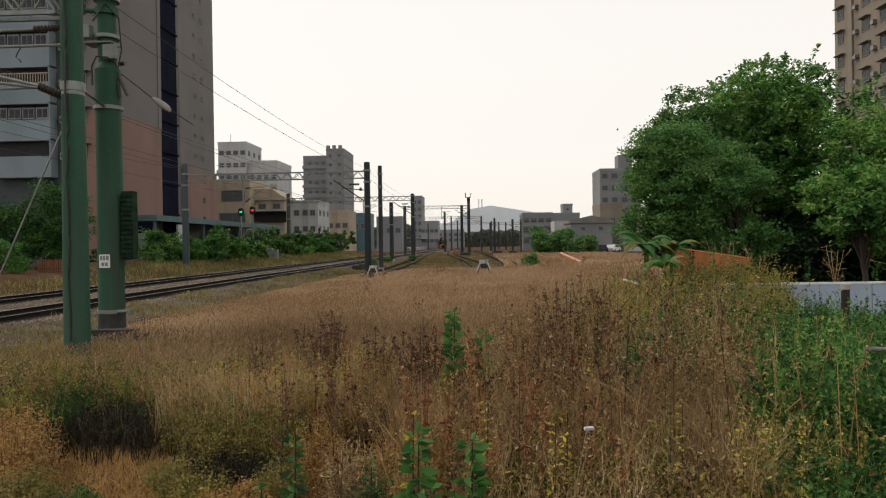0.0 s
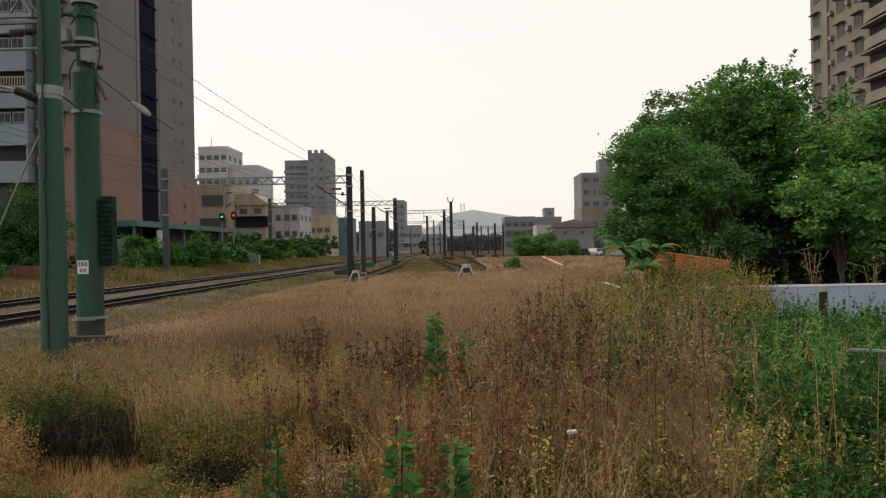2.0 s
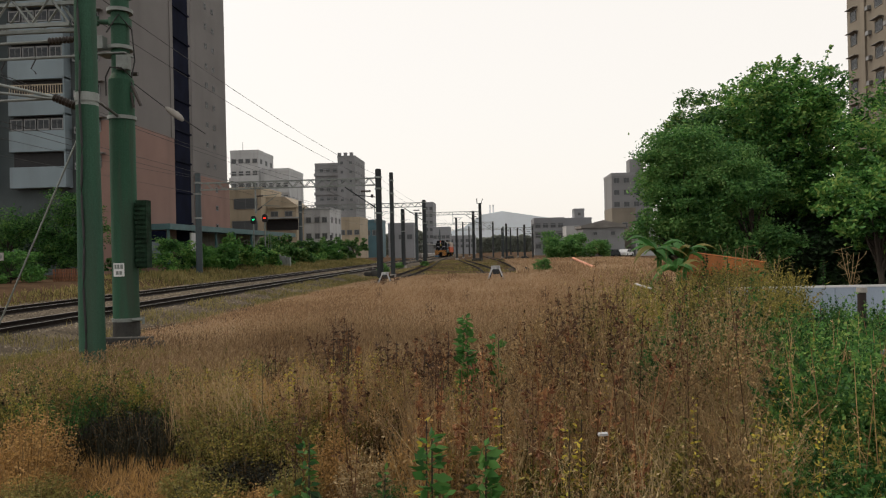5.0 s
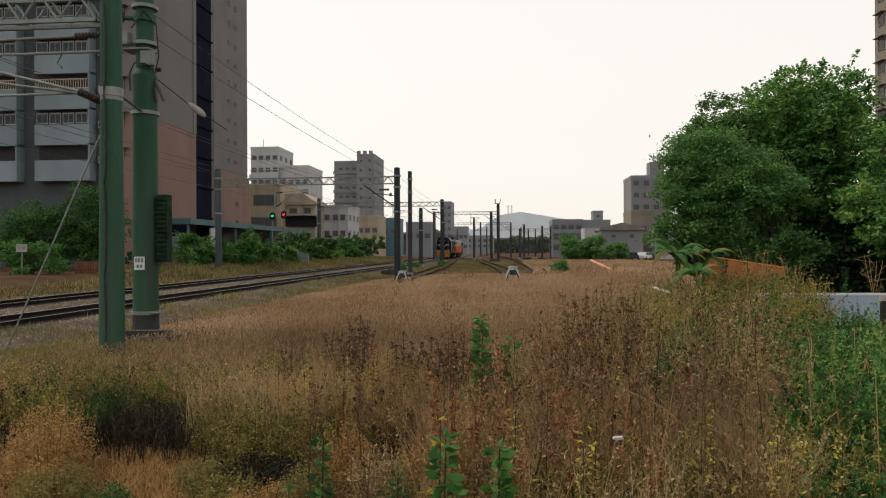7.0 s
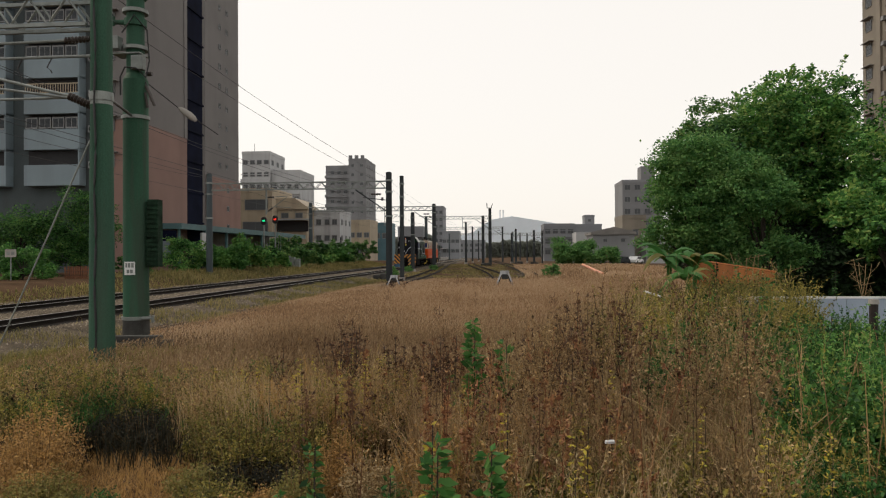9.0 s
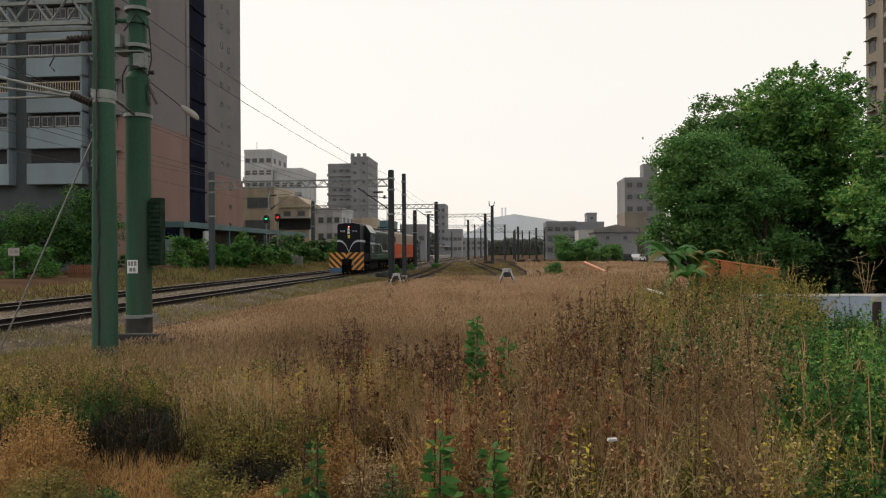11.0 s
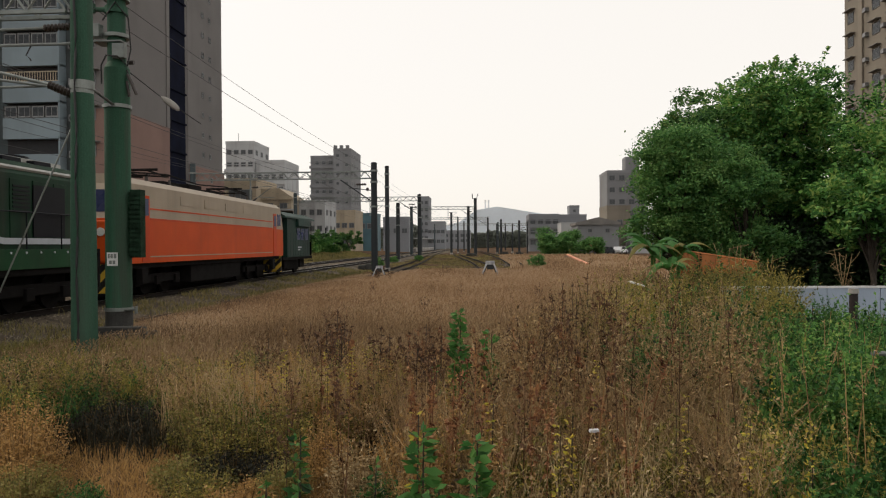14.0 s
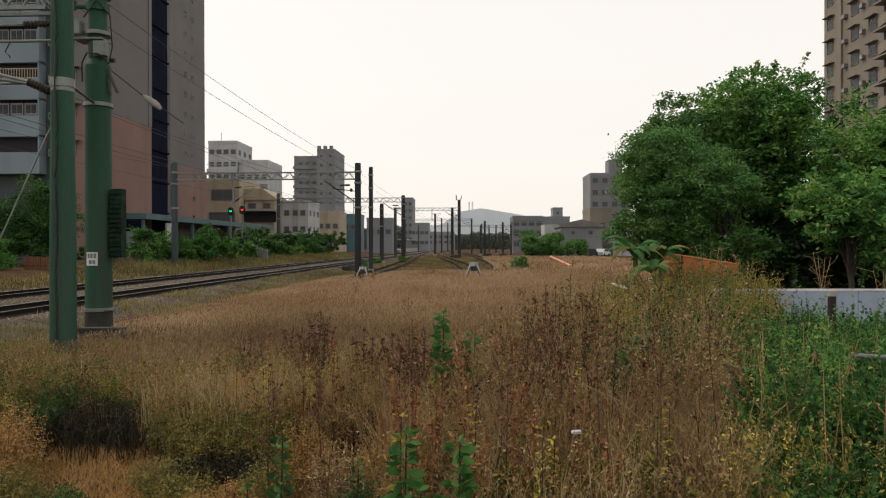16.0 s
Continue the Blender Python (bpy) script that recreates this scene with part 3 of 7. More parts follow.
    for z in (7.3, 7.95):
        part("upper_bracket", tubes(((0, 0, z), (0, 0, z + 0.16), 0.25, 0.25), ((-0.2, -0.1, z + 0.08), (-0.5, -0.15, z + 0.08), 0.06, 0.05), ((-0.46, -0.15, z), (-0.46, -0.15, z + 0.2), 0.05), n=16), M["polepaler"], q, "clamp ring with a short arm")
    bm = bmesh.new()
    path_tube(bm, [(-0.3, -0.12, 5.7), (-0.26, -0.2, 6.1), (-0.1, -0.29, 6.3), (0.15, -0.27, 6.28), (0.3, -0.1, 6.1), (0.33, 0.0, 6.5), (0.3, -0.05, 7.2), (0.1, -0.25, 7.5), (-0.2, -0.24, 7.1)], 0.018, 6)
    path_tube(bm, [(0.28, -0.1, 6.0), (0.4, -0.05, 5.7), (0.42, 0, 5.5)], 0.016, 6)
    part("cable", bm, M["wire"], q)
    part("insulator", tubes(((0.26, 0, 6.2), (0.4, 0, 6.2), 0.05), ((0.3, -0.1, 5.9), (0.5, -0.1, 5.45), 0.035), ((0.28, -0.1, 5.75), (0.34, -0.1, 5.4), 0.03), n=8), M["insul"], q)
    plate = part("number_plate", boxes((-0.115, 0.13, -0.302, -0.288, 1.58, 1.88)), M["white"], q, "small white number plate")
    part("plate_bars", boxes((-0.09, -0.045, -0.306, -0.3, 1.75, 1.85), (-0.03, 0.025, -0.306, -0.3, 1.75, 1.85), (0.045, 0.105, -0.306, -0.3, 1.75, 1.85), (-0.06, 0.0, -0.306, -0.3, 1.62, 1.7), (0.02, 0.08, -0.306, -0.3, 1.62, 1.7)), M["galv"], plate)
    lb = part("louvred_box", boxes((0.33, 0.58, -0.12, 0.12, 1.76, 3.3), (0.2, 0.34, -0.05, 0.05, 2.0, 2.1), (0.2, 0.34, -0.05, 0.05, 3.1, 3.2), bevel=0.008), M["riser"], q, "dark green louvred cable riser box")
    for i in range(14):
        part("louvre", boxes((0.32, 0.59, -0.15, -0.121, 1.8 + 0.106 * i, 1.86 + 0.106 * i)), M["riser"], lb)
    bolt = part("clamp_bolt", tubes(((0.24, -0.2, 0.59), (0.52, -0.2, 0.6), 0.03), ((0.5, -0.2, 0.5), (0.5, -0.2, 0.66), 0.035), n=8), M["galv"], q, "bolt of the foot clamp")
    timber = thing("timber_stack", (-8.1, 14.9, 0), "dark rotten timbers lying at the pole foot", "timber")
    for x, y, z, w, turn in ((0.0, 0.0, 0.0, 0.75, 8), (-0.05, 0.25, 0.0, 0.7, -6), (0.05, 0.1, 0.13, 0.6, 3), (0.5, 0.35, 0.0, 0.3, 30)):
        t = part("timber", boxes((-w, w, -0.1, 0.1, z, z + 0.13), bevel=0.015), M["footing"], timber)
        t.matrix_basis = pose(x, y, 0, 0, 0, turn)
    s = thing("strain_insulator", (-7.5, 16.5, 5.42), "white bulbous strain insulator on a stay wire", "insulator")
    bm = bmesh.new()
    rings = [[bm.verts.new((u * 0.17 + 0.001 * math.cos(k), u * 0.2 + r * math.cos(k * 0.4488), -u * 0.13 + r * math.sin(k * 0.4488))) for k in range(14)] for u, r in ((-0.85, 0.03), (-0.6, 0.075), (-0.2, 0.095), (0.3, 0.1), (0.65, 0.08), (0.85, 0.03))]
    for r0, r1 in zip(rings[:-1], rings[1:]):
        for k in range(14):
            bm.faces.new((r0[k], r0[(k + 1) % 14], r1[(k + 1) % 14], r1[k]))
    bm.faces.new(rings[0][::-1])
    bm.faces.new(rings[-1])
    part("body", bm, M["concrete"], s, smooth=False)
    part("stay_wire", path_tube(bmesh.new(), [(-0.8, -0.75, 0.72), (-0.14, -0.17, 0.11), (0.14, 0.17, -0.11), (0.5, 0.6, -0.4)], 0.012, 5), M["wire"], s)


green_poles()


# ---- buffer stops, signals, trackside things ----
def buffer_stop(at):
    b = thing("buffer_stop", at, "white-topped steel buffer stop at the end of a siding", "buffer stop", "buffer stops")
    for s in (-1, 1):
        part("leg", boxes((-0.045, 0.045, -0.04, 0.04, 0, 0.92), bevel=0.01), M["paintgrey"], b, "white splayed leg").matrix_basis = pose(s * 0.55, -0.3, 0, -14, -s * 22, 0)
        part("back_leg", tubes(((s * 0.45, 0.9, 0), (s * 0.2, 0.12, 0.8), 0.05), n=8), M["polegrey"], b)
    part("beam", boxes((-0.26, 0.26, -0.1, 0.22, 0.78, 1.0), bevel=0.03), M["paintgrey"], b)
    part("buffer_head", boxes((-0.17, 0.17, -0.16, -0.1, 0.52, 0.8), bevel=0.02), M["polegrey"], b, "dark steel buffer block")
    return b


bs = buffer_stop((0.2, 41, 0.05))
copy_thing(bs, pose(-6.55, 43, 0.0) @ Matrix.Diagonal((0.78, 0.78, 0.75, 1)))


def signal(at, h, col, label):
    s = thing("railway_signal", at, label, "signal", "railway signals")
    part("post", tubes(((0, 0, 0), (0, 0, h), 0.08), n=10), M["galv"], s)
    part("ladder", tubes(((0.25, 0.3, 0), (0.25, 0.3, h - 0.8), 0.02), ((0.5, 0.3, 0), (0.5, 0.3, h - 0.8), 0.02), n=5), M["galv"], s)
    bm = bmesh.new()
    prism(bm, [(0.3 * math.sin(a), h + 0.35 + (0.3 if math.cos(a) > 0 else 0.0) * 1 - 0.15 + 0.3 * math.cos(a)) for a in [i * math.pi / 8 for i in range(16)]], "y", -0.1, 0.1)
    head = part("signal_head", bm, M["dark"], s, "black oval lamp board")
    part("lamp", tubes(((0, -0.1, h + 0.42), (0, -0.13, h + 0.42), 0.15), n=16), col, head)
    part("hood", tubes(((0, -0.1, h + 0.58), (0, -0.3, h + 0.56), 0.13, 0.14), n=10), M["dark"], head)
    return s


signal((-25.6, 75, 0.7), 4.7, glowing("green_lamp", (0.01, 0.75, 0.3), 1.1), "railway signal on a post showing a green lamp")
signal((-24.35, 75, 0.7), 4.85, glowing("red_lamp", (1.0, 0.04, 0.02), 1.1), "railway signal on a post showing a red lamp")
cab = thing("relay_cabinet", (-23.6, 76, 0.7), "grey trackside relay cabinets", "cabinet")
for i in range(3):
    part("cabinet_box", boxes((i * 0.55, i * 0.55 + 0.5, 0, 0.5, 0, 1.25 - 0.15 * i), bevel=0.02), M["galv"], cab)


def picket_fence():
    f = thing("picket_fence", (-24.4, 38, 0.7), "rusty brown iron picket fence in the grass", "fence")
    me = finish(boxes((-0.045, 0.045, -0.02, 0.02, 0, 0.75)), "picket")
    me.materials.append(M["rust"])
    for i in range(17):
        s = new("picket", me)
        s.parent = f
        s.matrix_basis = pose(i * 0.135, 0, 0.02 * (i % 2), 0, RNG.uniform(-3, 3), 0)
    part("rail", boxes((-0.1, 2.3, 0.02, 0.06, 0.5, 0.58), (-0.1, 2.3, 0.02, 0.06, 0.15, 0.22)), M["rust"], f)


picket_fence()
sg = thing("trackside_sign", (-26.2, 36, 0.7), "small white board on a thin post", "sign")
part("post", tubes(((0, 0, 0), (0, 0, 1.5), 0.03), n=8), M["galv"], sg)
part("board", boxes((-0.32, 0.32, -0.03, -0.01, 1.3, 1.72)), M["concrete"], sg)
part("bars", boxes((-0.22, -0.04, -0.036, -0.03, 1.42, 1.6), (0.04, 0.22, -0.036, -0.03, 1.42, 1.6)), M["galv"], sg)


# ---- buildings ----
W = dict(
    pink=mat("pinkish_tile_wall", (0.235, 0.15, 0.128), 0.75, spec=0.2, scale=0.25, vary=0.12, stain=0.12, fine=12),
    grey=mat("grey_tile_wall", (0.168, 0.16, 0.157), 0.75, spec=0.2, scale=0.2, vary=0.12, stain=0.15, fine=12),
    paleblue=mat("pale_grey_panel", (0.175, 0.225, 0.255), 0.7, scale=0.3, vary=0.12, stain=0.2),
    # Poster case glass, and the painted shade of the gap between blocks.
    glass_and_gap=mat("dark_glazing_and_gap", (0.006, 0.008, 0.02), 0.8, spec=0.04, scale=0.6, vary=0.4, bump=0.0),
    # Blue-grey of the block's front, darkened to hold its shade.
    clad=mat("front_shade_grey", (0.065, 0.08, 0.085), 0.75, spec=0.2, scale=0.3, vary=0.2, stain=0.3),
    teal=mat("teal_canopy", (0.06, 0.13, 0.14), 0.6, scale=0.7, vary=0.2, stain=0.2),
    cream=mat("cream_wall", (0.38, 0.32, 0.235), 0.8, scale=0.3, vary=0.15, stain=0.25),
    white=mat("white_wall", (0.4, 0.41, 0.42), 0.8, scale=0.3, vary=0.1, stain=0.3),
    greyfar=mat("grey_tower_wall", (0.2, 0.205, 0.215), 0.8, scale=0.15, vary=0.12, stain=0.2),
    # Wall grey that also carries the tone of hazy distance.
    haze=mat("haze_grey_wall", (0.22, 0.23, 0.25), 0.85, scale=0.1, vary=0.1, stain=0.1),
    tan=mat("tan_tile_wall", (0.2, 0.175, 0.14), 0.8, scale=0.25, vary=0.15, stain=0.25),
    roof=mat("grey_roof", (0.2, 0.19, 0.18), 0.9, scale=0.5, vary=0.2),
    frame=mat("aluminium_frame", (0.2, 0.205, 0.21), 0.45, 0.3, scale=4, vary=0.1),
    blue=mat("blue_sheet", (0.06, 0.13, 0.16), 0.6, scale=0.5, vary=0.15, stain=0.2),
)
WINDOWS = {}


def window(parent, at, w, h, turn, mull=1, pane="glass"):
    """Framed window that stands out of a wall; turn 0 faces -y, 90 faces +x, -90 faces -x."""
    k = (round(w, 2), round(h, 2), mull, pane)
    if k not in WINDOWS:
        t = min(0.09, w * 0.1)
        bm = boxes((-w / 2, w / 2, -0.09, 0.05, -h / 2, h / 2))
        bm.faces.ensure_lookup_table()
        front = min(bm.faces, key=lambda f: f.calc_center_median().y)
        bmesh.ops.inset_region(bm, faces=[front], thickness=t)
        bmesh.ops.translate(bm, verts=front.verts[:], vec=(0, 0.07, 0))
        half = (w - 2 * t) / (mull + 1)
        fr, pn = finish(bm, "window_frame"), finish(boxes((0.02, half - 0.02, -0.03, -0.018, -h / 2 + t + 0.02, h / 2 - t - 0.02)), "pane")
        fr.materials.append(W["frame"])
        pn.materials.append(M[pane])
        WINDOWS[k] = (fr, pn)
    fr, pn = WINDOWS[k]
    o = new("window", fr)
    o.parent = parent
    o.matrix_basis = pose(*at, 0, 0, turn)
    t = min(0.09, w * 0.1)
    for i in range(mull + 1):
        p = new("pane", pn)
        p.parent = o
        p.matrix_basis = pose(-w / 2 + t + i * (w - 2 * t) / (mull + 1), 0, 0)
    return o


def block(name, x0, x1, y0, y1, h, wall, label, rows=(), side_rows=(), left_rows=(), parapet=0.7, z0=0.0, storeys=(), pane="hazed_glass"):
    """A building: walls, roof slab with parapet, windows in rows (z, height, width, list of places)."""
    b = thing(name, ((x0 + x1) / 2, (y0 + y1) / 2, z0), label, "building", kind="")
    hx, hy = (x1 - x0) / 2, (y1 - y0) / 2
    part("wall", boxes((-hx, hx, -hy, hy, 0, h)), wall, b)
    part("parapet", boxes((-hx - 0.06, hx + 0.06, -hy - 0.06, -hy + 0.2, h, h + parapet), (-hx - 0.06, hx + 0.06, hy - 0.2, hy + 0.06, h, h + parapet), (-hx - 0.06, -hx + 0.2, -hy + 0.2, hy - 0.2, h, h + parapet), (hx - 0.2, hx + 0.06, -hy + 0.2, hy - 0.2, h, h + parapet)), wall, b)
    part("roof", boxes((-hx + 0.2, hx - 0.2, -hy + 0.2, hy - 0.2, h, h + 0.15)), W["roof"], b)
    for z in storeys:
        part("floor_band", boxes((-hx - 0.3, hx + 0.05, -hy - 0.35, -hy - 0.002, z, z + 0.9), (-hx - 0.3, hx + 0.05, -hy - 0.15, -hy - 0.002, z + 1.9, z + 2.05), bevel=0.02), wall, b, "projecting parapet of a floor")
    for z, wh, ww, xs in rows:
        for x in xs:
            window(b, (x - (x0 + x1) / 2, -hy, z), ww, wh, 0, 1 if ww > 0.8 else 0, pane)
    for z, wh, ww, ysx in side_rows:
        for y in ysx:
            window(b, (hx, y - (y0 + y1) / 2, z), ww, wh, 90, 1 if ww > 0.8 else 0, pane)
    for z, wh, ww, ysx in left_rows:
        for y in ysx:
            window(b, (-hx, y - (y0 + y1) / 2, z), ww, wh, -90, 1 if ww > 0.8 else 0, pane)
    return b


def span(a, b, n):
    return [a + (b - a) * (i + 0.5) / n for i in range(n)]


def left_block():
    b = thing("apartment_block", (-29, 54, 0), "grey and pink tiled apartment block beside the railway", "building")
    part("lower_wall", boxes((-34, 0, 0, 9.6, 0, 12.9)), W["pink"], b, "pink tiled lower wall")
    part("upper_wall", boxes((-34, -0.03, 0.03, 9.6, 12.9, 36)), W["grey"], b, "grey tiled upper wall")
    # Thin dark sheet: the shaded look of the front is its colour.
    part("front_cladding", boxes((-34, -2.9, -0.06, -0.005, 0, 36)), W["clad"], b, "blue-grey front sheet with the shade in its colour")
    # Set-back box, near-black to stand for the shade in the gap.
    part("glazed_strip", boxes((-6, -0.25, 9.6, 13.6, 0, 36)), W["glass_and_gap"], b, "near-black strip standing for the shaded gap beside the block")
    for i in range(12):
        part("strip_slab", boxes((-6, -0.12, 9.62, 13.7, 2.9 * i + 2.2, 2.9 * i + 2.35)), W["glass_and_gap"], b)
    part("corner_edge", boxes((-0.3, 0.05, 9.0, 9.6, 12.9, 36)), W["grey"], b)
    for i in range(7):
        z = 7.75 + 2.83 * i
        for x0, x1 in ((-8.5, -3.9), (-14.5, -10.0)):
            bal = part("balcony", boxes((x0, x1, -1.0, -0.062, z - 0.15, z + 1.5), bevel=0.03), W["paleblue"], b, "pale panelled balcony front")
            # Solid near-black box: the balcony's inner shade as colour.
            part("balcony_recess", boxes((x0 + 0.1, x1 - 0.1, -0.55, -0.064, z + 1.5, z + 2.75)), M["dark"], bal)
            part("balcony_side", boxes((x1 - 0.12, x1, -1.0, -0.064, z + 1.5, z + 2.83)), W["paleblue"], bal)
            if i in (1, 3, 4, 6):
                for k in range(4):
                    window(bal, (x0 + 0.65 + 1.1 * k, -0.95, z + 1.98), 1.05, 0.9, 0, 1)
            elif i in (2, 5):
                bm = boxes((x0, x1, -0.98, -0.93, z + 2.2, z + 2.28), (x0, x1, -0.98, -0.93, z + 1.5, z + 1.56))
                for k in range(22):
                    tube(bm, (x0 + 0.1 + k * (x1 - x0 - 0.2) / 21, -0.95, z + 1.5), (x0 + 0.1 + k * (x1 - x0 - 0.2) / 21, -0.95, z + 2.25), 0.035, n=4)
                part("railing", bm, W["cream"], bal, "pale patterned balustrade")
        window(b, (-2.2, 0.0 if z < 12 else 0.03, z + 1.9), 1.3, 1.0, 0)
        part("awning", boxes((-3.1, -1.2, -0.5, -0.003, z + 2.5, z + 2.58)), W["roof"], b)
        ac = part("air_conditioner", boxes((-3.5, -2.95, -0.5, -0.062, z + 1.25, z + 1.8), bevel=0.03), W["frame"], b, "wall-mounted air conditioner")
        part("grille", tubes(((-3.22, -0.5, z + 1.52), (-3.22, -0.52, z + 1.52), 0.2), n=12), M["dark"], ac)
    for z in (15.2, 18.2, 9.0, 6.2):
        window(b, (0, 0.9, z), 0.6, 1.0, 90, 0)


left_block()
TOWER = [(15.6 + 2.965 * i, 0.8, 0.75, (103.2, 105.9)) for i in range(12)]
block("tower_block", -60, -42, 98, 110.9, 56, W["grey"], "grey slab tower with pairs of small windows", pane="glass", side_rows=TOWER + [(z, 0.8, 0.75, (105.9,)) for z in (12.6, 9.7, 7.0)])
tb = thing("tower_annex", (-42, 98, 0), "pinkish tiled base of the slab tower", "building")
part("wall", boxes((0.02, 0.3, 0.1, 12.9, 0, 13.6)), W["pink"], tb)
for z in (12.0, 9.2, 6.4):
    window(tb, (0.3, 7.6, z), 0.8, 0.8, 90, 0)

can = thing("station_canopy", (-27, 58, 0.7), "long teal platform canopy with poster case", "canopy")
part("roof", boxes((-5, 0, 0, 38, 3.85, 4.05)), W["teal"], can)
part("fascia", boxes((-0.02, 0.1, -0.1, 38, 3.6, 4.1)), W["teal"], can)
part("end_fascia", boxes((-5, -0.02, -0.1, 0, 3.6, 4.1)), W["teal"], can)
part("back_wall", boxes((-5, -4.8, 0, 38, 0, 3.85)), M["concrete"], can)
for i in range(8):
    part("post", boxes((-0.35, -0.15, 0.1 + 5.2 * i, 0.3 + 5.2 * i, 0, 3.85)), W["teal"], can)
pc = part("poster_case", boxes((-2.3, -0.4, -0.02, 0.1, 0.8, 3.5)), W["glass_and_gap"], can)
part("poster", boxes((-1.6, -0.7, -0.03, -0.022, 1.2, 2.6)), W["paleblue"], pc)
part("sign_panel", boxes((-0.05, 0.12, 4.0, 6.0, 0.6, 3.4)), W["white"], can, "white panel between the posts")

FL = lambda z, n, d: [z + d * i for i in range(n)]
block("white_flats", -63.5, -56.5, 170, 182, 27.0, W["white"], "white apartment building with rooftop mast", rows=[(z, 1.1, 1.2, span(-63.5, -56.5, 4)) for z in FL(4, 8, 3)], storeys=FL(8.0, 3, 6.0), side_rows=[(z, 1.3, 1.4, span(170, 182, 3)) for z in FL(4, 8, 3)])
block("white_flats_wing", -56.4, -49.2, 171, 184, 22.4, W["white"], "lower wing of the white apartment building", rows=[(z, 1.1, 1.1, span(-56.4, -49.2, 4)) for z in FL(4, 6, 3)], storeys=FL(5.1, 5, 3))
an = thing("roof_antenna", (-61, 172, 27.1), "thin rooftop antenna mast", "antenna")
part("pole", tubes(((0, 0, 0), (0, 0, 2.8), 0.06), n=6), M["galv"], an)
block("cream_house", -46.5, -40.2, 122, 134, 13.2, W["cream"], "cream stepped house with deep loggia windows", rows=[(11.0, 1.9, 4.2, (-43.0,)), (7.0, 2.0, 4.6, (-43.2,)), (3.5, 1.6, 4.0, (-43,))], side_rows=[(10.8, 1.2, 1.4, (126, 130)), (7, 1.2, 1.4, (126, 130))])
yh = block("yellow_house", -40.1, -34.8, 125, 133, 10.2, W["cream"], "yellow house with sheet roof and dark upper band", rows=[(9.2, 1.0, 1.4, (-38.8, -36.2))])
part("sheet_roof", prism(bmesh.new(), [(-3.0, 10.3), (3.0, 10.3), (3.0, 10.6), (0.6, 12.3), (-3.0, 12.3)], "y", -4.4, 4.4), W["cream"], yh)
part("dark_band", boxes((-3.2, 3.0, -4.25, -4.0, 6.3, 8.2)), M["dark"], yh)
part("lean_roof", boxes((-4.0, 3.6, -5.6, -4.0, 8.3, 8.55)), W["white"], yh)
block("white_house", -35.2, -29.9, 130, 140, 9.8, W["white"], "white three storey house with small windows", rows=[(z, 1.1, 1.0, (-33.9, -32.3, -30.9)) for z in (2.5, 5.2, 8.2)], side_rows=[(z, 1.1, 1.0, span(130, 140, 3)) for z in (2.5, 5.2, 8.2)])
block("grey_tower", -55, -47.6, 220, 236, 29.6, W["greyfar"], "grey apartment tower with stepped roof", rows=[(z, 1.1, 1.3, span(-54, -47.6, 3)) for z in FL(4, 9, 3)], storeys=FL(5.2, 8, 3))
tw = block("grey_tower_core", -47.5, -42, 219, 236, 31.6, W["greyfar"], "taller core of the grey tower with crenellated top", rows=[(z, 1.0, 1.0, (-46.2, -43.4)) for z in FL(4, 10, 2.9)], side_rows=[(z, 1.3, 1.6, span(219, 236, 4)) for z in FL(4, 10, 2.9)])
for i in range(3):
    part("battlement", boxes((-2.7 + 1.9 * i, -1.7 + 1.9 * i, -8.5, -7.5, 32.3, 33.3)), W["greyfar"], tw)
block("beige_house", -36.4, -29.8, 160, 170, 9.4, W["cream"], "beige house with grey gable", rows=[(z, 1.2, 1.2, span(-36.4, -29.8, 4)) for z in (3, 6.6)])
block("blue_shed", -32, -27.6, 175, 184, 9.4, W["blue"], "blue sheet-clad shed behind the railway", rows=[(6.8, 1.4, 1.6, (-30.9, -28.8))])
# The low shed and both halls also stand for mid-grey distant haze.
block("low_shed", -30, -22.5, 205, 215, 9.6, W["haze"], "grey low industrial shed", rows=[(6.2, 1.5, 1.6, span(-30, -22.5, 3))])
block("grey_block", -28.4, -24.4, 300, 315, 22, W["haze"], "narrow grey concrete block", rows=[(z, 1.5, 1.4, (-27.4, -25.4)) for z in FL(5, 6, 3)])
block("grey_hall", -24, -17, 290, 300, 11, W["haze"], "wide grey concrete hall", rows=[(z, 1.5, 1.6, span(-24, -17, 4)) for z in (3.5, 7.5)])
block("far_hall", -21, -8, 350, 366, 8.5, W["haze"], "distant grey hall beyond the yard", rows=[(z, 1.6, 1.8, span(-21, -8, 5)) for z in (4, 6.6)])
block("far_flats", 12, 20.4, 200, 214, 9.8, W["haze"], "grey low flats with balconies", storeys=(3.6, 6.6), rows=[(z, 1.4, 1.6, span(12, 20.4, 4)) for z in (2.5, 5.5, 8.3)], left_rows=[(z, 1.4, 2.0, span(200, 214, 4)) for z in (2.5, 5.5, 8.3)])
block("roof_house", 22, 31, 222, 232, 10.5, W["haze"], "grey house with rooftop room", rows=[(8, 1.3, 1.4, span(22, 31, 3))])
block("rooftop_room", 25.8, 28.8, 222, 228, 2.1, W["haze"], "small grey rooftop room", rows=[(1.1, 0.9, 0.9, (27.3,))], z0=11.2)
gh = block("grey_shed", 17.8, 25.8, 140, 150, 5.6, W["greyfar"], "dark grey shed with shallow gable roof", rows=[(4.6, 0.8, 0.9, (20.2, 23.6))], parapet=0.1)
part("gable_roof", prism(bmesh.new(), [(-4.3, 5.7), (4.3, 5.7), (4.3, 6.2), (0, 7.2), (-4.3, 6.2)], "y", -5.3, 5.3), W["roof"], gh)
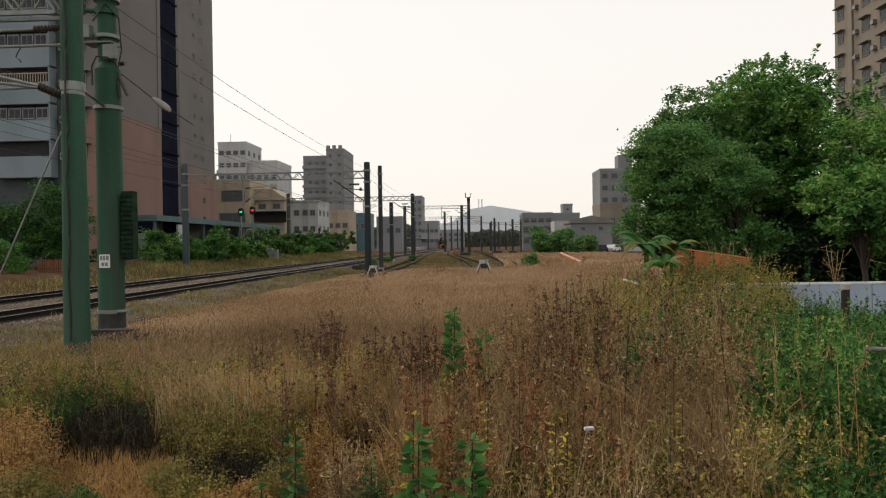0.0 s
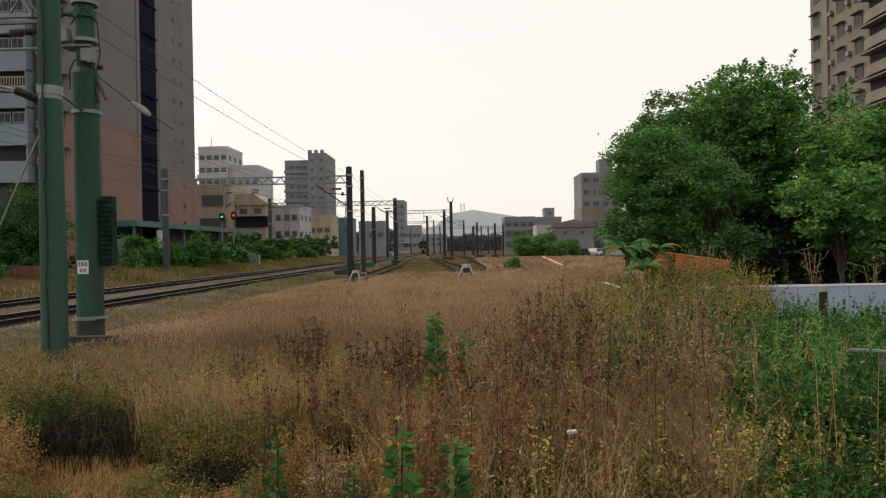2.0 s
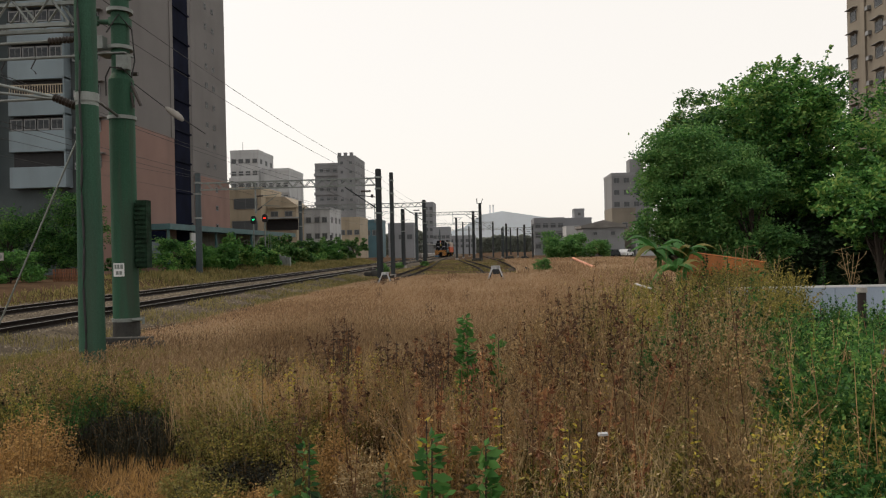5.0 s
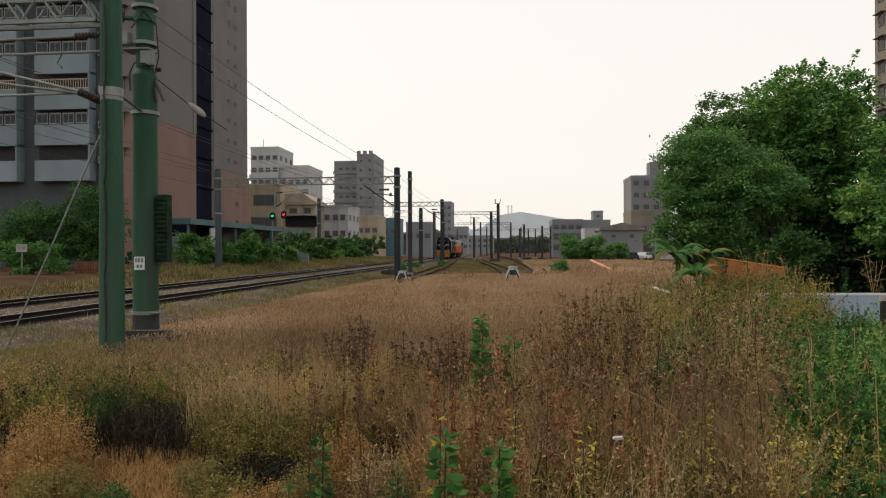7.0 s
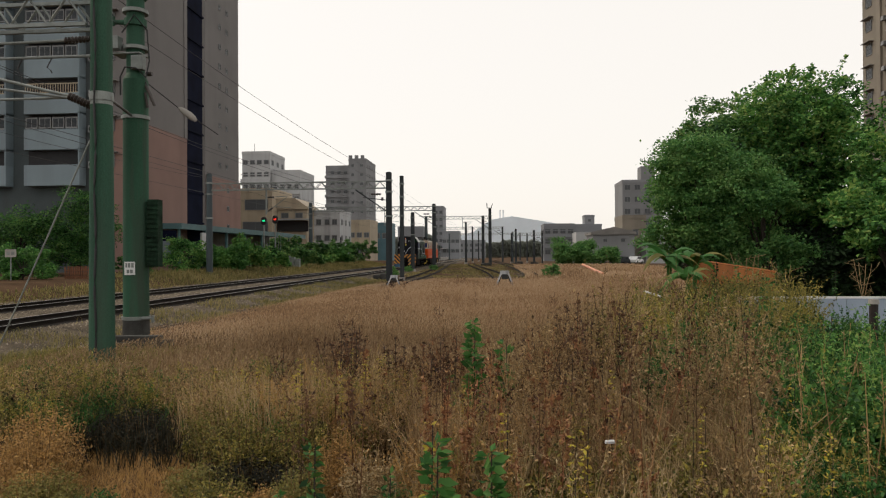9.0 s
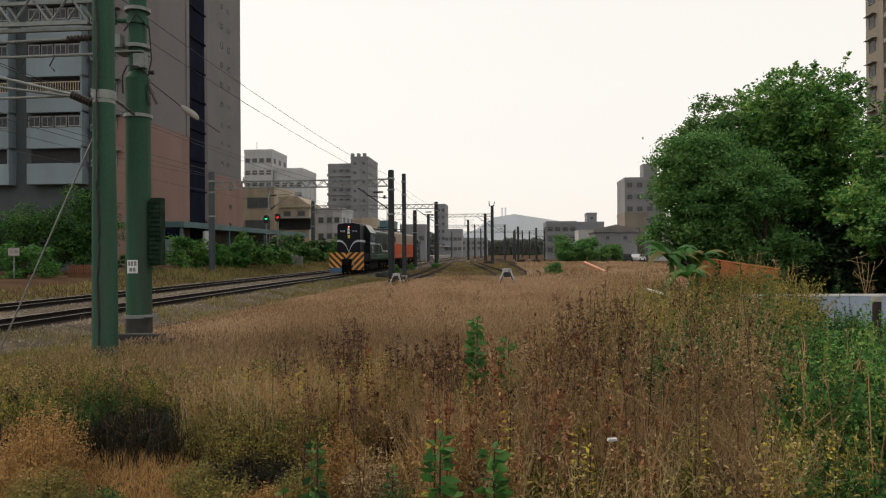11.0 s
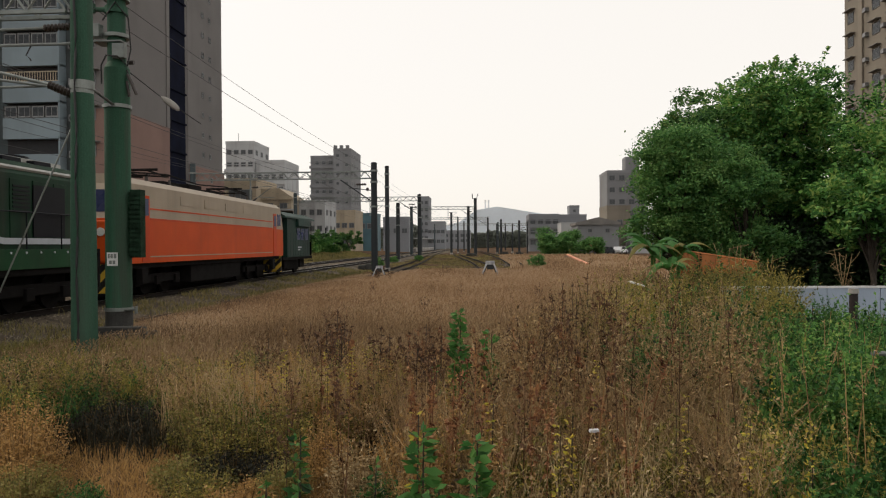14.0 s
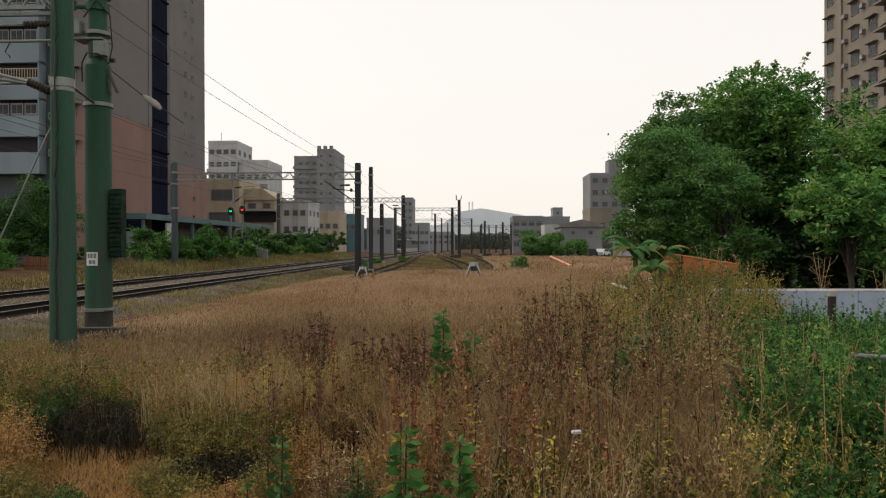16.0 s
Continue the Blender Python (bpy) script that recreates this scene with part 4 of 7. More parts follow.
block("white_shed", 16.5, 22, 158, 166, 6.6, W["white"], "low white shed with flat roof", parapet=0.2)
fb = block("grey_apartments", 30.3, 40, 180, 192, 19.7, W["greyfar"], "grey apartment building with stair tower", rows=[(z, 1.4, 1.5, span(30.3, 40, 4)) for z in FL(3.5, 6, 3)])
part("stair_tower", boxes((-0.2, 3.2, -5.5, -1, 19.85, 23.8)), W["greyfar"], fb)
part("roof_mast", tubes(((1, -4, 23.8), (1, -4, 26.2), 0.08), ((1.9, -4, 23.8), (1.9, -4, 25.8), 0.08), ((2.5, -4, 23.8), (2.5, -4, 25.6), 0.08), n=6), M["galv"], fb)
block("tan_house", 25.2, 30.0, 150, 160, 9.3, W["tan"], "tan house beside the trees", rows=[(6.4, 1.2, 1.2, (27.8,))])
block("white_house_right", 29, 33, 145, 150, 5.4, W["white"], "small white house with dark door", rows=[(3.4, 1.8, 1.4, (30.6,))])

rt = thing("tan_tower", (46, 60, 0), "tan tiled apartment tower with curved balconies", "building")
part("wall", boxes((0, 18, 0, 34, 0, 46)), W["tan"], rt)
part("pilaster", boxes((-0.25, -0.002, 29.4, 30.3, 0, 46)), W["tan"], rt)
for i in range(15):
    z = 2.0 + 3.0 * i
    for y in (32.4, 26.6, 22.8):
        window(rt, (0, y, z + 1.2), 1.6 if y < 30 else 1.4, 1.3, -90, 1)
        part("awning", boxes((-0.6, -0.003, y - 1.0, y + 1.0, z + 2.1, z + 2.18)), W["roof"], rt)
    for y in (28.6, 24.7):
        part("air_conditioner", boxes((-0.45, -0.003, y - 0.35, y + 0.3, z + 0.7, z + 1.2), bevel=0.02), W["frame"], rt)
    bal = part("balcony", prism(bmesh.new(), [(-0.003, 20.6), (-0.9, 20.2), (-1.3, 18.5), (-1.3, 15.5), (-0.9, 14), (-0.003, 13.6)], "z", z, z + 1.15), W["tan"], rt, "curved balcony front")
    # Shade behind the curved balcony, set in as a dark box.
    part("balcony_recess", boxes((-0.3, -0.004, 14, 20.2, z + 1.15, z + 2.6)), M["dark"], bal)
    part("balcony_roof", boxes((-1.3, -0.003, 13.6, 20.6, z + 2.6, z + 2.75)), W["roof"], bal)

hill = bmesh.new()
HX = [(-900, 12), (-500, 15), (-250, 45), (-100, 82), (-35, 132), (40, 138), (140, 122), (240, 108), (330, 80), (600, 30), (900, 10)]
prism(hill, [(-900, -5)] + [(x, z + 3 * math.sin(x * 0.05)) for x, z in HX] + [(900, -5)], "y", 2600, 3000)
# Pale blue is air haze carried by the hill's own colour.
hm = mat("hazed_hill", (0.62, 0.68, 0.74), 0.95, scale=0.01, vary=0.08, bump=0, fine=0.1)
tagged(part("hill", hill, hm), "long pale hazy hill on the horizon", "hill", kind="structure")
ht = thing("hill_chimneys", (0, 2640, 60), "pair of pale towers on the distant hill", "tower")
part("chimney", boxes((-6, 0, 0, 6, 0, 107)), M["white"], ht)
part("chimney", boxes((6, 12, 0, 6, 0, 107)), M["white"], ht)

pf = thing("station_platform", (-21.4, 215, 0), "grey concrete station platform with a light roof", "platform", kind="structure")
part("deck", boxes((-5, 0, 0, 85, 0, 1.0), bevel=0.03), M["concrete"], pf)
part("edge", boxes((-0.4, 0.05, 0, 85, 1.0, 1.06)), M["white"], pf)
part("shelter_roof", boxes((-4, -0.6, 30, 80, 4.3, 4.5)), W["white"], pf)
for i in range(6):
    part("shelter_post", boxes((-2.4, -2.2, 31 + 9.5 * i, 31.2 + 9.5 * i, 1.0, 4.3)), M["galv"], pf)


# ---- plants ----
def tree(at, clumps, leaf, size, per, material, label, trunk=0.16, name="tree", tight=0.155, seed=1, twigs=0):
    """Trunk, limbs to every clump, and a crown of many small leaves; clumps: (x, y, z, radius) round the foot."""
    global RNG
    RNG = np.random.default_rng(seed)
    t = thing(name, at, label, "tree" if trunk > 0.06 else "shrub")
    top = max(c[2] for c in clumps) * 0.55
    bm = tubes(((0, 0, -0.1), (0.1, 0, top * 0.5), trunk, trunk * 0.8), ((0.1, 0, top * 0.5), (0, 0.1, top), trunk * 0.8, trunk * 0.45), n=9)
    part("trunk", bm, P["bark"], t)
    bm = bmesh.new()
    for x, y, z, r in clumps:
        s = min(top, z * 0.7) * 0.85
        m = Vector((x * 0.4, y * 0.4, (s + z) / 2))
        tube(bm, (0.05, 0, s * 0.8), m, trunk * 0.4, trunk * 0.25, 6)
        tube(bm, m, (x, y, z), trunk * 0.25, trunk * 0.08, 6)
    part("limb", bm, P["bark"], t)
    cs = []
    for x, y, z, r in clumps:
        sub = max(5, int(22 * r))
        d = RNG.normal(0, 1, (sub, 3))
        d /= np.linalg.norm(d, axis=1)[:, None]
        c = np.array([x, y, z]) + d * r * RNG.uniform(0.45, 1.05, (sub, 1)) * np.array([1, 1, 0.85])
        for q in c:
            k = int(per * RNG.uniform(0.5, 1.4))
            cs.append(q + RNG.normal(0, 1, (k, 3)) * r * tight * np.array([1.25, 1.25, 0.75]))
        if twigs:
            for _ in range(twigs):
                w = np.array([RNG.normal(0, 0.6), RNG.normal(0, 0.6), 1.0])
                w /= np.linalg.norm(w)
                st = np.array([x, y, z]) + w * r * 0.8
                u = RNG.uniform(0, 1, 26)[:, None]
                cs.append(st + w * u * r * 0.5 + RNG.normal(0, 0.05, (26, 3)) * (1.2 - u))
    cs = np.concatenate(cs)
    cs = cs[cs[:, 2] > 0.15]
    n = len(cs)
    me = leaves_mesh("crown", cs, size * RNG.uniform(0.6, 1.4, n), size * leaf * RNG.uniform(0.7, 1.3, n))
    me.materials.append(material)
    o = new("crown", me)
    o.parent = t
    return t


def crown(cx, cy, cz, rx, ry, rz, n, r, seed):
    g = np.random.default_rng(seed)
    out = []
    for i in range(n):
        d = g.normal(0, 1, 3)
        d /= np.linalg.norm(d)
        k = g.uniform(0.45, 0.95)
        out.append((cx + d[0] * rx * k, cy + d[1] * ry * k, cz + d[2] * rz * k, r * g.uniform(0.7, 1.25)))
    return out


# trees on the right, behind the fence
tree((5.85, 22, 0), crown(0, 0, 3.6, 1.3, 1.3, 2.35, 34, 0.78, 3), 0.55, 0.1, 105, P["tree2"], "dense dark green tree with fine leaves", tight=0.17, seed=11)
tree((7.9, 25, 0), crown(0, 0, 5.1, 1.8, 1.7, 2.85, 34, 0.9, 5), 0.5, 0.135, 48, P["tree"], "mid green broadleaf tree", tight=0.125, seed=12)
tree((10.1, 25, 0), crown(0, 0, 4.95, 2.95, 2.4, 3.0, 54, 1.0, 6), 0.5, 0.15, 50, P["tree3"], "large green broadleaf tree with loose twiggy top", 0.24, tight=0.125, seed=13, twigs=2)
tree((12.9, 21, 0), crown(0, 0, 3.8, 2.8, 2.0, 2.7, 52, 0.95, 8), 0.5, 0.14, 52, P["tree3"], "bright green broadleaf tree with hanging clumps", 0.2, tight=0.12, seed=14)
tree((16.2, 23, 0), crown(0, 0, 5.0, 2.8, 2.2, 3.2, 36, 1.1, 9), 0.5, 0.16, 44, P["tree"], "tall green broadleaf tree", 0.22, tight=0.13, seed=15)
# Added hedges block light from behind and carry the trees' shade as colour.
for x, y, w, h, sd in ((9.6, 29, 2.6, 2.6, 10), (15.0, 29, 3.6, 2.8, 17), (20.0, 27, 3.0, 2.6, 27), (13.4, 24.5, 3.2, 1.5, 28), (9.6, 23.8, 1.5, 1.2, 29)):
    tree((x, y, 0), crown(0, 0, h, w, 0.9, h, 42, 1.0, sd), 0.5, 0.2, 32, P["shade"], "added near-black hedge, the shade behind and under the trees", 0.1, "hedge", seed=sd + 7)
tree((7.4, 20.8, 0), crown(0, 0, 2.8, 1.25, 0.9, 1.9, 20, 0.58, 18), 0.55, 0.1, 95, P["tree2"], "fine-leaved dark green young tree", 0.1, tight=0.17, seed=18)
tree((9.7, 18.6, 0), crown(0, 0, 3.0, 1.3, 0.8, 1.4, 20, 0.6, 19), 0.5, 0.16, 30, P["tree3"], "young bright green tree with drooping leaves", 0.09, tight=0.12, seed=19)

# bushes along the far side of the railway
tree((-28.0, 45, 0.7), crown(0, 0, 3.0, 2.7, 2.2, 2.9, 34, 1.0, 21), 0.5, 0.17, 34, P["green"], "broad dark green bush by the buildings", 0.12, seed=21)
tree((-31.5, 44, 0.7), crown(0, 0, 2.4, 2.4, 2.0, 2.2, 20, 1.0, 22), 0.5, 0.17, 34, P["green"], "green bush by the buildings", 0.12, seed=22)
for i, (x, y, rx, h, m, lab) in enumerate((
        (-24.6, 54, 1.6, 2.6, "green", "green shrub on the railway bank"), (-24.0, 60, 1.5, 2.0, "bright", "bright green shrub on the railway bank"),
        (-24.4, 67, 2.0, 2.6, "green", "green shrub on the railway bank"), (-25.3, 80, 2.6, 3.0, "tree", "dark shrub on the railway bank"),
        (-25.0, 88, 2.6, 3.2, "tree", "dark shrub on the railway bank"), (-24.6, 96, 2.4, 2.6, "green", "green shrub on the railway bank"),
        (-24.2, 104, 1.8, 2.4, "bright", "bright yellow-green shrub on the railway bank"), (-25.5, 112, 2.4, 3.4, "tree", "dark shrub on the railway bank"),
        (-27.6, 140, 2.4, 4.4, "tree", "round dark green bush by the line"), (-24.5, 46, 1.2, 1.3, "tree", "low dark shrub on the railway bank"),
        (-26.3, 37, 1.5, 1.6, "bright", "weedy green shrub by the fence"), (-23.5, 73, 1.2, 1.6, "green", "green shrub below the signals"))):
    tree((x, y, 0.65), crown(0, 0, h * 0.55, rx * 1.25, rx * 1.2, h * 0.6, 20, 0.34 * h if h < 2 else 0.75, 40 + i), 0.55, 0.17 if y < 60 else 0.3, 26, P["tree3"] if m == "green" else P[m], lab, 0.06, "shrub", seed=60 + i)
for i, (x, y, rx, h) in enumerate(((11.5, 130, 2.6, 4.6), (15, 132, 3.0, 5.2), (19, 128, 2.0, 3.4), (4.3, 60, 0.7, 1.3), (-9.6, 62, 0.6, 1.0), (-10.4, 78, 0.6, 0.9), (-8.2, 86, 0.6, 0.8))):
    tree((x, y, 0), crown(0, 0, h * 0.5, rx, rx, h * 0.5, 12, 0.3 * h, 80 + i), 0.5, 0.36 if h > 2 else 0.14, 26, P["tree2"], "distant grey-green tree beyond the yard" if h > 2 else "small dark shrub between the tracks", 0.06, "shrub" if h < 2 else "tree", seed=90 + i)

RNG = np.random.default_rng(98)


def far_woods(name, x0, x1, y, h, n, label):
    """A ragged band of far tree crowns."""
    x = RNG.uniform(x0, x1, n)
    top = h * (0.72 + 0.3 * np.array([noise.noise((a * 0.09, y * 0.1, 1.0)) + 0.5 * noise.noise((a * 0.35, 2.0, y)) for a in x]))
    c = np.stack([x, y + RNG.uniform(-6, 6, n), top * RNG.random(n) ** 0.7], 1)
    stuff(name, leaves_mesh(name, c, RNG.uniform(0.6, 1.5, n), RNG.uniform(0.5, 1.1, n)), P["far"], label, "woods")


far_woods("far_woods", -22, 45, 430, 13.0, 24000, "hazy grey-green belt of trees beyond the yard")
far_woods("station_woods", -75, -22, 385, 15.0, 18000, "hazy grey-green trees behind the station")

RNG = np.random.default_rng(99)


def spots(n, x0, x1, y0, y1, power=1.6):
    """Random places, thinning with distance."""
    y = y0 + (y1 - y0) * RNG.random(n) ** power
    x = x0 + (x1 - x0) * RNG.random(n)
    return x, y


def patchy(x, y, s, seed):
    return np.array([noise.noise((a * s, b * s, seed)) for a, b in zip(x, y)])


def on_ground(x, y):
    return np.stack([x, y, np.zeros(len(x)) - 0.02], 1)


def grass_field():
    # tall dry grass over the field, thinning to nothing by the ballast and the yard
    def edge(x, y):
        gap = 1 - 0.6 * np.exp(-((x - 0.2) ** 2 / 2 + (y - 38) ** 2 / 14)) - 0.6 * np.exp(-((x + 6.5) ** 2 / 2 + (y - 40) ** 2 / 14))
        return np.clip((x + 9.7) / 6.0, 0.12, 1) * np.clip((60 - y) / 24, 0.3, 1) * gap
    x, y = spots(130000, -1, 1, 8.5, 58, 1.5)
    x = -9.7 + (x + 1) / 2 * (9.7 + np.minimum(2 + y * 0.14, 9.0))
    k = (RNG.random(len(x)) < 0.35 + edge(x, y)) & ~((y < 17.5) & (x < -6.2) & (RNG.random(len(x)) < 0.6))
    x, y = x[k], y[k]
    h = (0.38 + 0.2 * RNG.random(len(x)) + 0.22 * patchy(x, y, 0.3, 3.0)) * edge(x, y)
    h *= 1 - 0.75 * np.exp(-((x + 7.7) ** 2 / 1.2 + (y - 12.5) ** 2 / 6))
    far = y + 2.2 * patchy(x, y, 0.4, 6.0) + 4.0 * RNG.random(len(y)) > 19 + 0.5 * np.minimum(x + 3, 0)
    for name, k, m, lab in (("dry_grass", far, "dry", "tall dry tan grass covering the field"), ("brown_grass", ~far, "umber", "reddish brown dry grass beside the track")):
        stuff(name, blades_mesh(name, on_ground(x[k], y[k]), np.maximum(h[k], 0.05), 0.0035 + 0.0008 * y[k], 0.3), P[m], lab, "grass")
    # seed heads as soft plumes above it
    x, y = spots(75000, -1, 1, 8.5, 50, 1.5)
    x = -9.0 + (x + 1) / 2 * (9.0 + np.minimum(2 + y * 0.14, 9))
    z = (0.42 + 0.34 * RNG.random(len(x)) + 0.22 * patchy(x, y, 0.3, 3.0)) * edge(x, y)
    far = y + 2.2 * patchy(x, y, 0.4, 6.0) + 4.0 * RNG.random(len(y)) > 19 + 0.5 * np.minimum(x + 3, 0)
    for name, k, m, lab in (("grass_plumes", far, "dry", "feathery dry grass seed plumes"), ("brown_plumes", ~far, "umber", "feathery reddish brown seed plumes")):
        n = int(k.sum())
        stuff(name, leaves_mesh(name, np.stack([x[k], y[k], z[k]], 1), RNG.uniform(0.03, 0.09, n) + 0.001 * y[k], RNG.uniform(0.004, 0.01, n) + 0.0004 * y[k], np.array([0.2, 0, 1.0])), P[m], lab, "grass")
    # grass on the far bank and the right-hand clearing
    x, y = RNG.uniform(-24.5, -19.3, 30000), RNG.uniform(20, 125, 30000)
    k = ~((x < -21.7) & (y < 38.6))
    x, y = x[k], y[k]
    z = 0.75 * np.clip((-19.5 - x) / 3.5, 0, 1)
    stuff("bank_grass", blades_mesh("bank_grass", np.stack([x, y, z], 1), (0.08 + 0.3 * RNG.random(len(x)) ** 1.6) * (1 + patchy(x, y, 0.12, 8.0)), np.full(len(x), 0.045), 0.4), P["bank"], "yellow-green and dry grass on the far bank", "grass")
    x, y = RNG.uniform(2, 22, 24000), RNG.uniform(40, 125, 24000)
    u, v = RNG.uniform(-11, 2.5, 26000), 46 + 95 * RNG.random(26000) ** 1.3
    k = patchy(u, v, 0.25, 31.0) > -0.1
    u, v = u[k], v[k]
    stuff("siding_grass", blades_mesh("siding_grass", on_ground(u, v), RNG.uniform(0.04, 0.18, len(u)), np.full(len(u), 0.06), 0.5), P["bank"], "low olive weeds between the sidings", "grass")
    stuff("yard_grass", blades_mesh("yard_grass", on_ground(x, y), RNG.uniform(0.15, 0.5, 24000), np.full(24000, 0.07), 0.4), P["dry"], "sparse dry grass in the railway yard", "grass")


grass_field()


def weeds(name, x, y, h, material, label, leaves=26, leaf=0.05, width=0.4, stem=0.005, branch=0.35, category="weeds", out=None):
    """Upright branching weeds with small leaves or seed heads along the stems, all one tangle."""
    n = len(x)
    base = on_ground(x, y)
    lean = RNG.normal(0, 0.12, (n, 3)) * h[:, None]
    lean[:, 2] = h
    if out is not None:
        lean[:, :2] += out * h[:, None]
    tip = base + lean
    allv = [ribbons(base, tip, np.full(n, stem), np.full(n, stem * 0.4))]
    k = 5
    u = RNG.uniform(0.3, 0.9, (n, k, 1))
    a = (base[:, None] + lean[:, None] * u).reshape(-1, 3)
    d = RNG.normal(0, 1, (n, k, 3)) * branch * h[:, None, None] * 0.5
    d[..., 2] = np.abs(d[..., 2]) + branch * h[:, None] * 0.5
    b = a + d.reshape(-1, 3)
    allv.append(ribbons(a, b, np.full(n * k, stem * 0.6), np.full(n * k, stem * 0.3)))
    m = leaves
    pick = RNG.integers(0, k + 1, (n, m))
    t = RNG.uniform(0.15, 1.0, (n, m, 1))
    main = base[:, None] + lean[:, None] * (0.25 + 0.75 * t)
    a3, b3 = a.reshape(n, k, 3), b.reshape(n, k, 3)
    pk = np.minimum(pick, k - 1)
    br = np.take_along_axis(a3, pk[..., None], 1) * (1 - t) + np.take_along_axis(b3, pk[..., None], 1) * t
    c = np.where((pick == k)[..., None], main, br).reshape(-1, 3) + RNG.normal(0, 0.012, (n * m, 3))
    s = leaf * RNG.uniform(0.5, 1.5, n * m)
    allv.append(leaf_arrays(c, s, s * width, None, 0.9))
    v = np.concatenate(allv)
    me = raw_mesh(name, v, np.arange(len(v)), np.full(len(v) // 4, 4))
    return stuff(name, me, material, label, category)


def wedge(n, y0, y1, l, r, power=1.2):
    """Places in the cone ahead: l and r are the sideways limits per metre of distance."""
    y = y0 + (y1 - y0) * RNG.random(n) ** power
    return y * (l + (r - l) * RNG.random(n)), y


def growth(x, y):
    """How tall the tangle stands: low towards the track, highest by the fence at the right."""
    b = x / y
    line = np.interp(b, [-0.8, -0.45, -0.3, -0.1, 0.05, 0.14, 0.3, 0.36, 0.6], [0.16, 0.155, 0.145, 0.13, 0.11, 0.05, 0.05, 0.085, 0.103])
    return np.clip(EYE - line * y, 0.0, 1.75)


def tangle():
    def keep(x, y):
        # a bare trodden patch stays open
        bare = ((x + 3.3) / 0.75) ** 2 + ((y - 6.1) / 0.7) ** 2 < 1
        hollow = ((x + 3.85) / 0.6) ** 2 + ((y - 6.95) / 0.5) ** 2 < 1
        open_front = (np.abs(x + 0.25) < 0.4) & (y < 4.35)
        open_mid = ((x + 0.15) / 0.42) ** 2 + ((y - 7.1) / 0.6) ** 2 < 1
        open_left = (np.abs(x + 1.3) < 0.25) & (y < 4.7)
        near_left = (y < 6.5) & (x / y < -0.13)
        return ~(near_left | bare | hollow | open_front | open_mid | open_left)
    def bushes(name, n, stems, y0, y1, l, r, spread, material, label, tall, leaves, leaf, width):
        """Weeds in bushy clumps, with dark gaps between the clumps."""
        cx, cy = wedge(n, y0, y1, l, r)
        k = keep(cx, cy) & (cx > -9) & (growth(cx, cy) > 0.28)
        cx, cy = cx[k], cy[k]
        ch = np.minimum(tall * RNG.uniform(0.6, 1.15, len(cx)), growth(cx, cy))
        x, y, h = np.repeat(cx, stems), np.repeat(cy, stems), np.repeat(ch, stems)
        off = RNG.normal(0, 1, (len(x), 2))
        x, y = x + off[:, 0] * spread * 0.35, y + off[:, 1] * spread * 0.35
        h = h * RNG.uniform(0.6, 1.05, len(x)) * (1 - 0.12 * np.minimum(np.hypot(off[:, 0], off[:, 1]), 3))
        weeds(name, x, y, np.maximum(h, 0.1), material, label, leaves, leaf, width, 0.0035, 0.38, out=off * spread * 0.5)

    bushes("olive_weeds", 95, 17, 6.4, 9.5, -0.78, -0.12, 0.24, P["olive"], "low bushy weeds with yellow-green and brown leaves", 0.72, 60, 0.03, 0.42)
    bushes("dark_green_weeds", 45, 15, 6.5, 10.5, -0.78, -0.3, 0.22, P["green"], "dark green low weeds beside the hollow", 0.6, 60, 0.03, 0.42)
    bushes("brown_weeds", 210, 15, 3.6, 14, -0.78, 0.4, 0.2, P["brown"], "clumps of withered brown weeds with seed heads", 0.9, 40, 0.03, 0.42)
    bushes("tan_weeds", 165, 16, 3.6, 12, -0.4, 0.4, 0.18, P["straw"], "pale dried weeds with fine twigs", 0.85, 16, 0.024, 0.35)
    bushes("yellow_green_weeds", 80, 12, 3.8, 8, -0.1, 0.46, 0.16, P["olive"], "yellow-green weeds among the brown stalks", 0.7, 48, 0.038, 0.42)
    bushes("amber_weeds", 100, 12, 4.6, 9, -0.4, 0.2, 0.18, P["amber"], "orange-tan dried weeds with small leaves", 0.75, 36, 0.03, 0.42)
    bushes("tall_brown_weeds", 100, 8, 6.5, 15, 0.04, 0.38, 0.16, P["brown"], "tall withered brown weeds towards the fence", 1.6, 75, 0.032, 0.45)
    bushes("tall_tan_weeds", 100, 9, 6.0, 15, -0.02, 0.38, 0.15, P["straw"], "tall pale dried stalks towards the fence", 1.6, 45, 0.026, 0.4)
    bushes("olive_tall_weeds", 60, 10, 8, 14.5, 0.14, 0.36, 0.18, P["olive"], "tall olive green weeds towards the fence", 1.45, 70, 0.034, 0.42)
    bushes("green_tall_weeds", 46, 10, 7, 14, 0.2, 0.4, 0.18, P["green"], "tall green weeds mixed with dry stalks", 1.3, 70, 0.04, 0.5)
    # Scrub that fills the hollows with painted shade.
    bushes("dark_scrub", 45, 14, 6.6, 9.5, -0.8, -0.15, 0.22, P["dead"], "near-black scrub standing for shade in the hollows", 0.5, 40, 0.035, 0.5)
    x, y = wedge(85, 4.6, 12, -0.3, 0.36)
    h = np.clip(growth(x, y) + 0.1, 0.3, 1.7) * RNG.uniform(0.7, 1.05, len(x))
    weeds("dark_tall_weeds", x, y, h, P["red"], "tall dark reddish withered weed stalks", 60, 0.034, 0.45, 0.005, 0.16)
    x, y = wedge(110, 4.2, 9.5, -0.24, 0.2)
    k = keep(x, y)
    x, y = x[k], y[k]
    h = np.clip(growth(x, y) + 0.12, 0.4, 1.3) * RNG.uniform(0.65, 1.05, len(x))
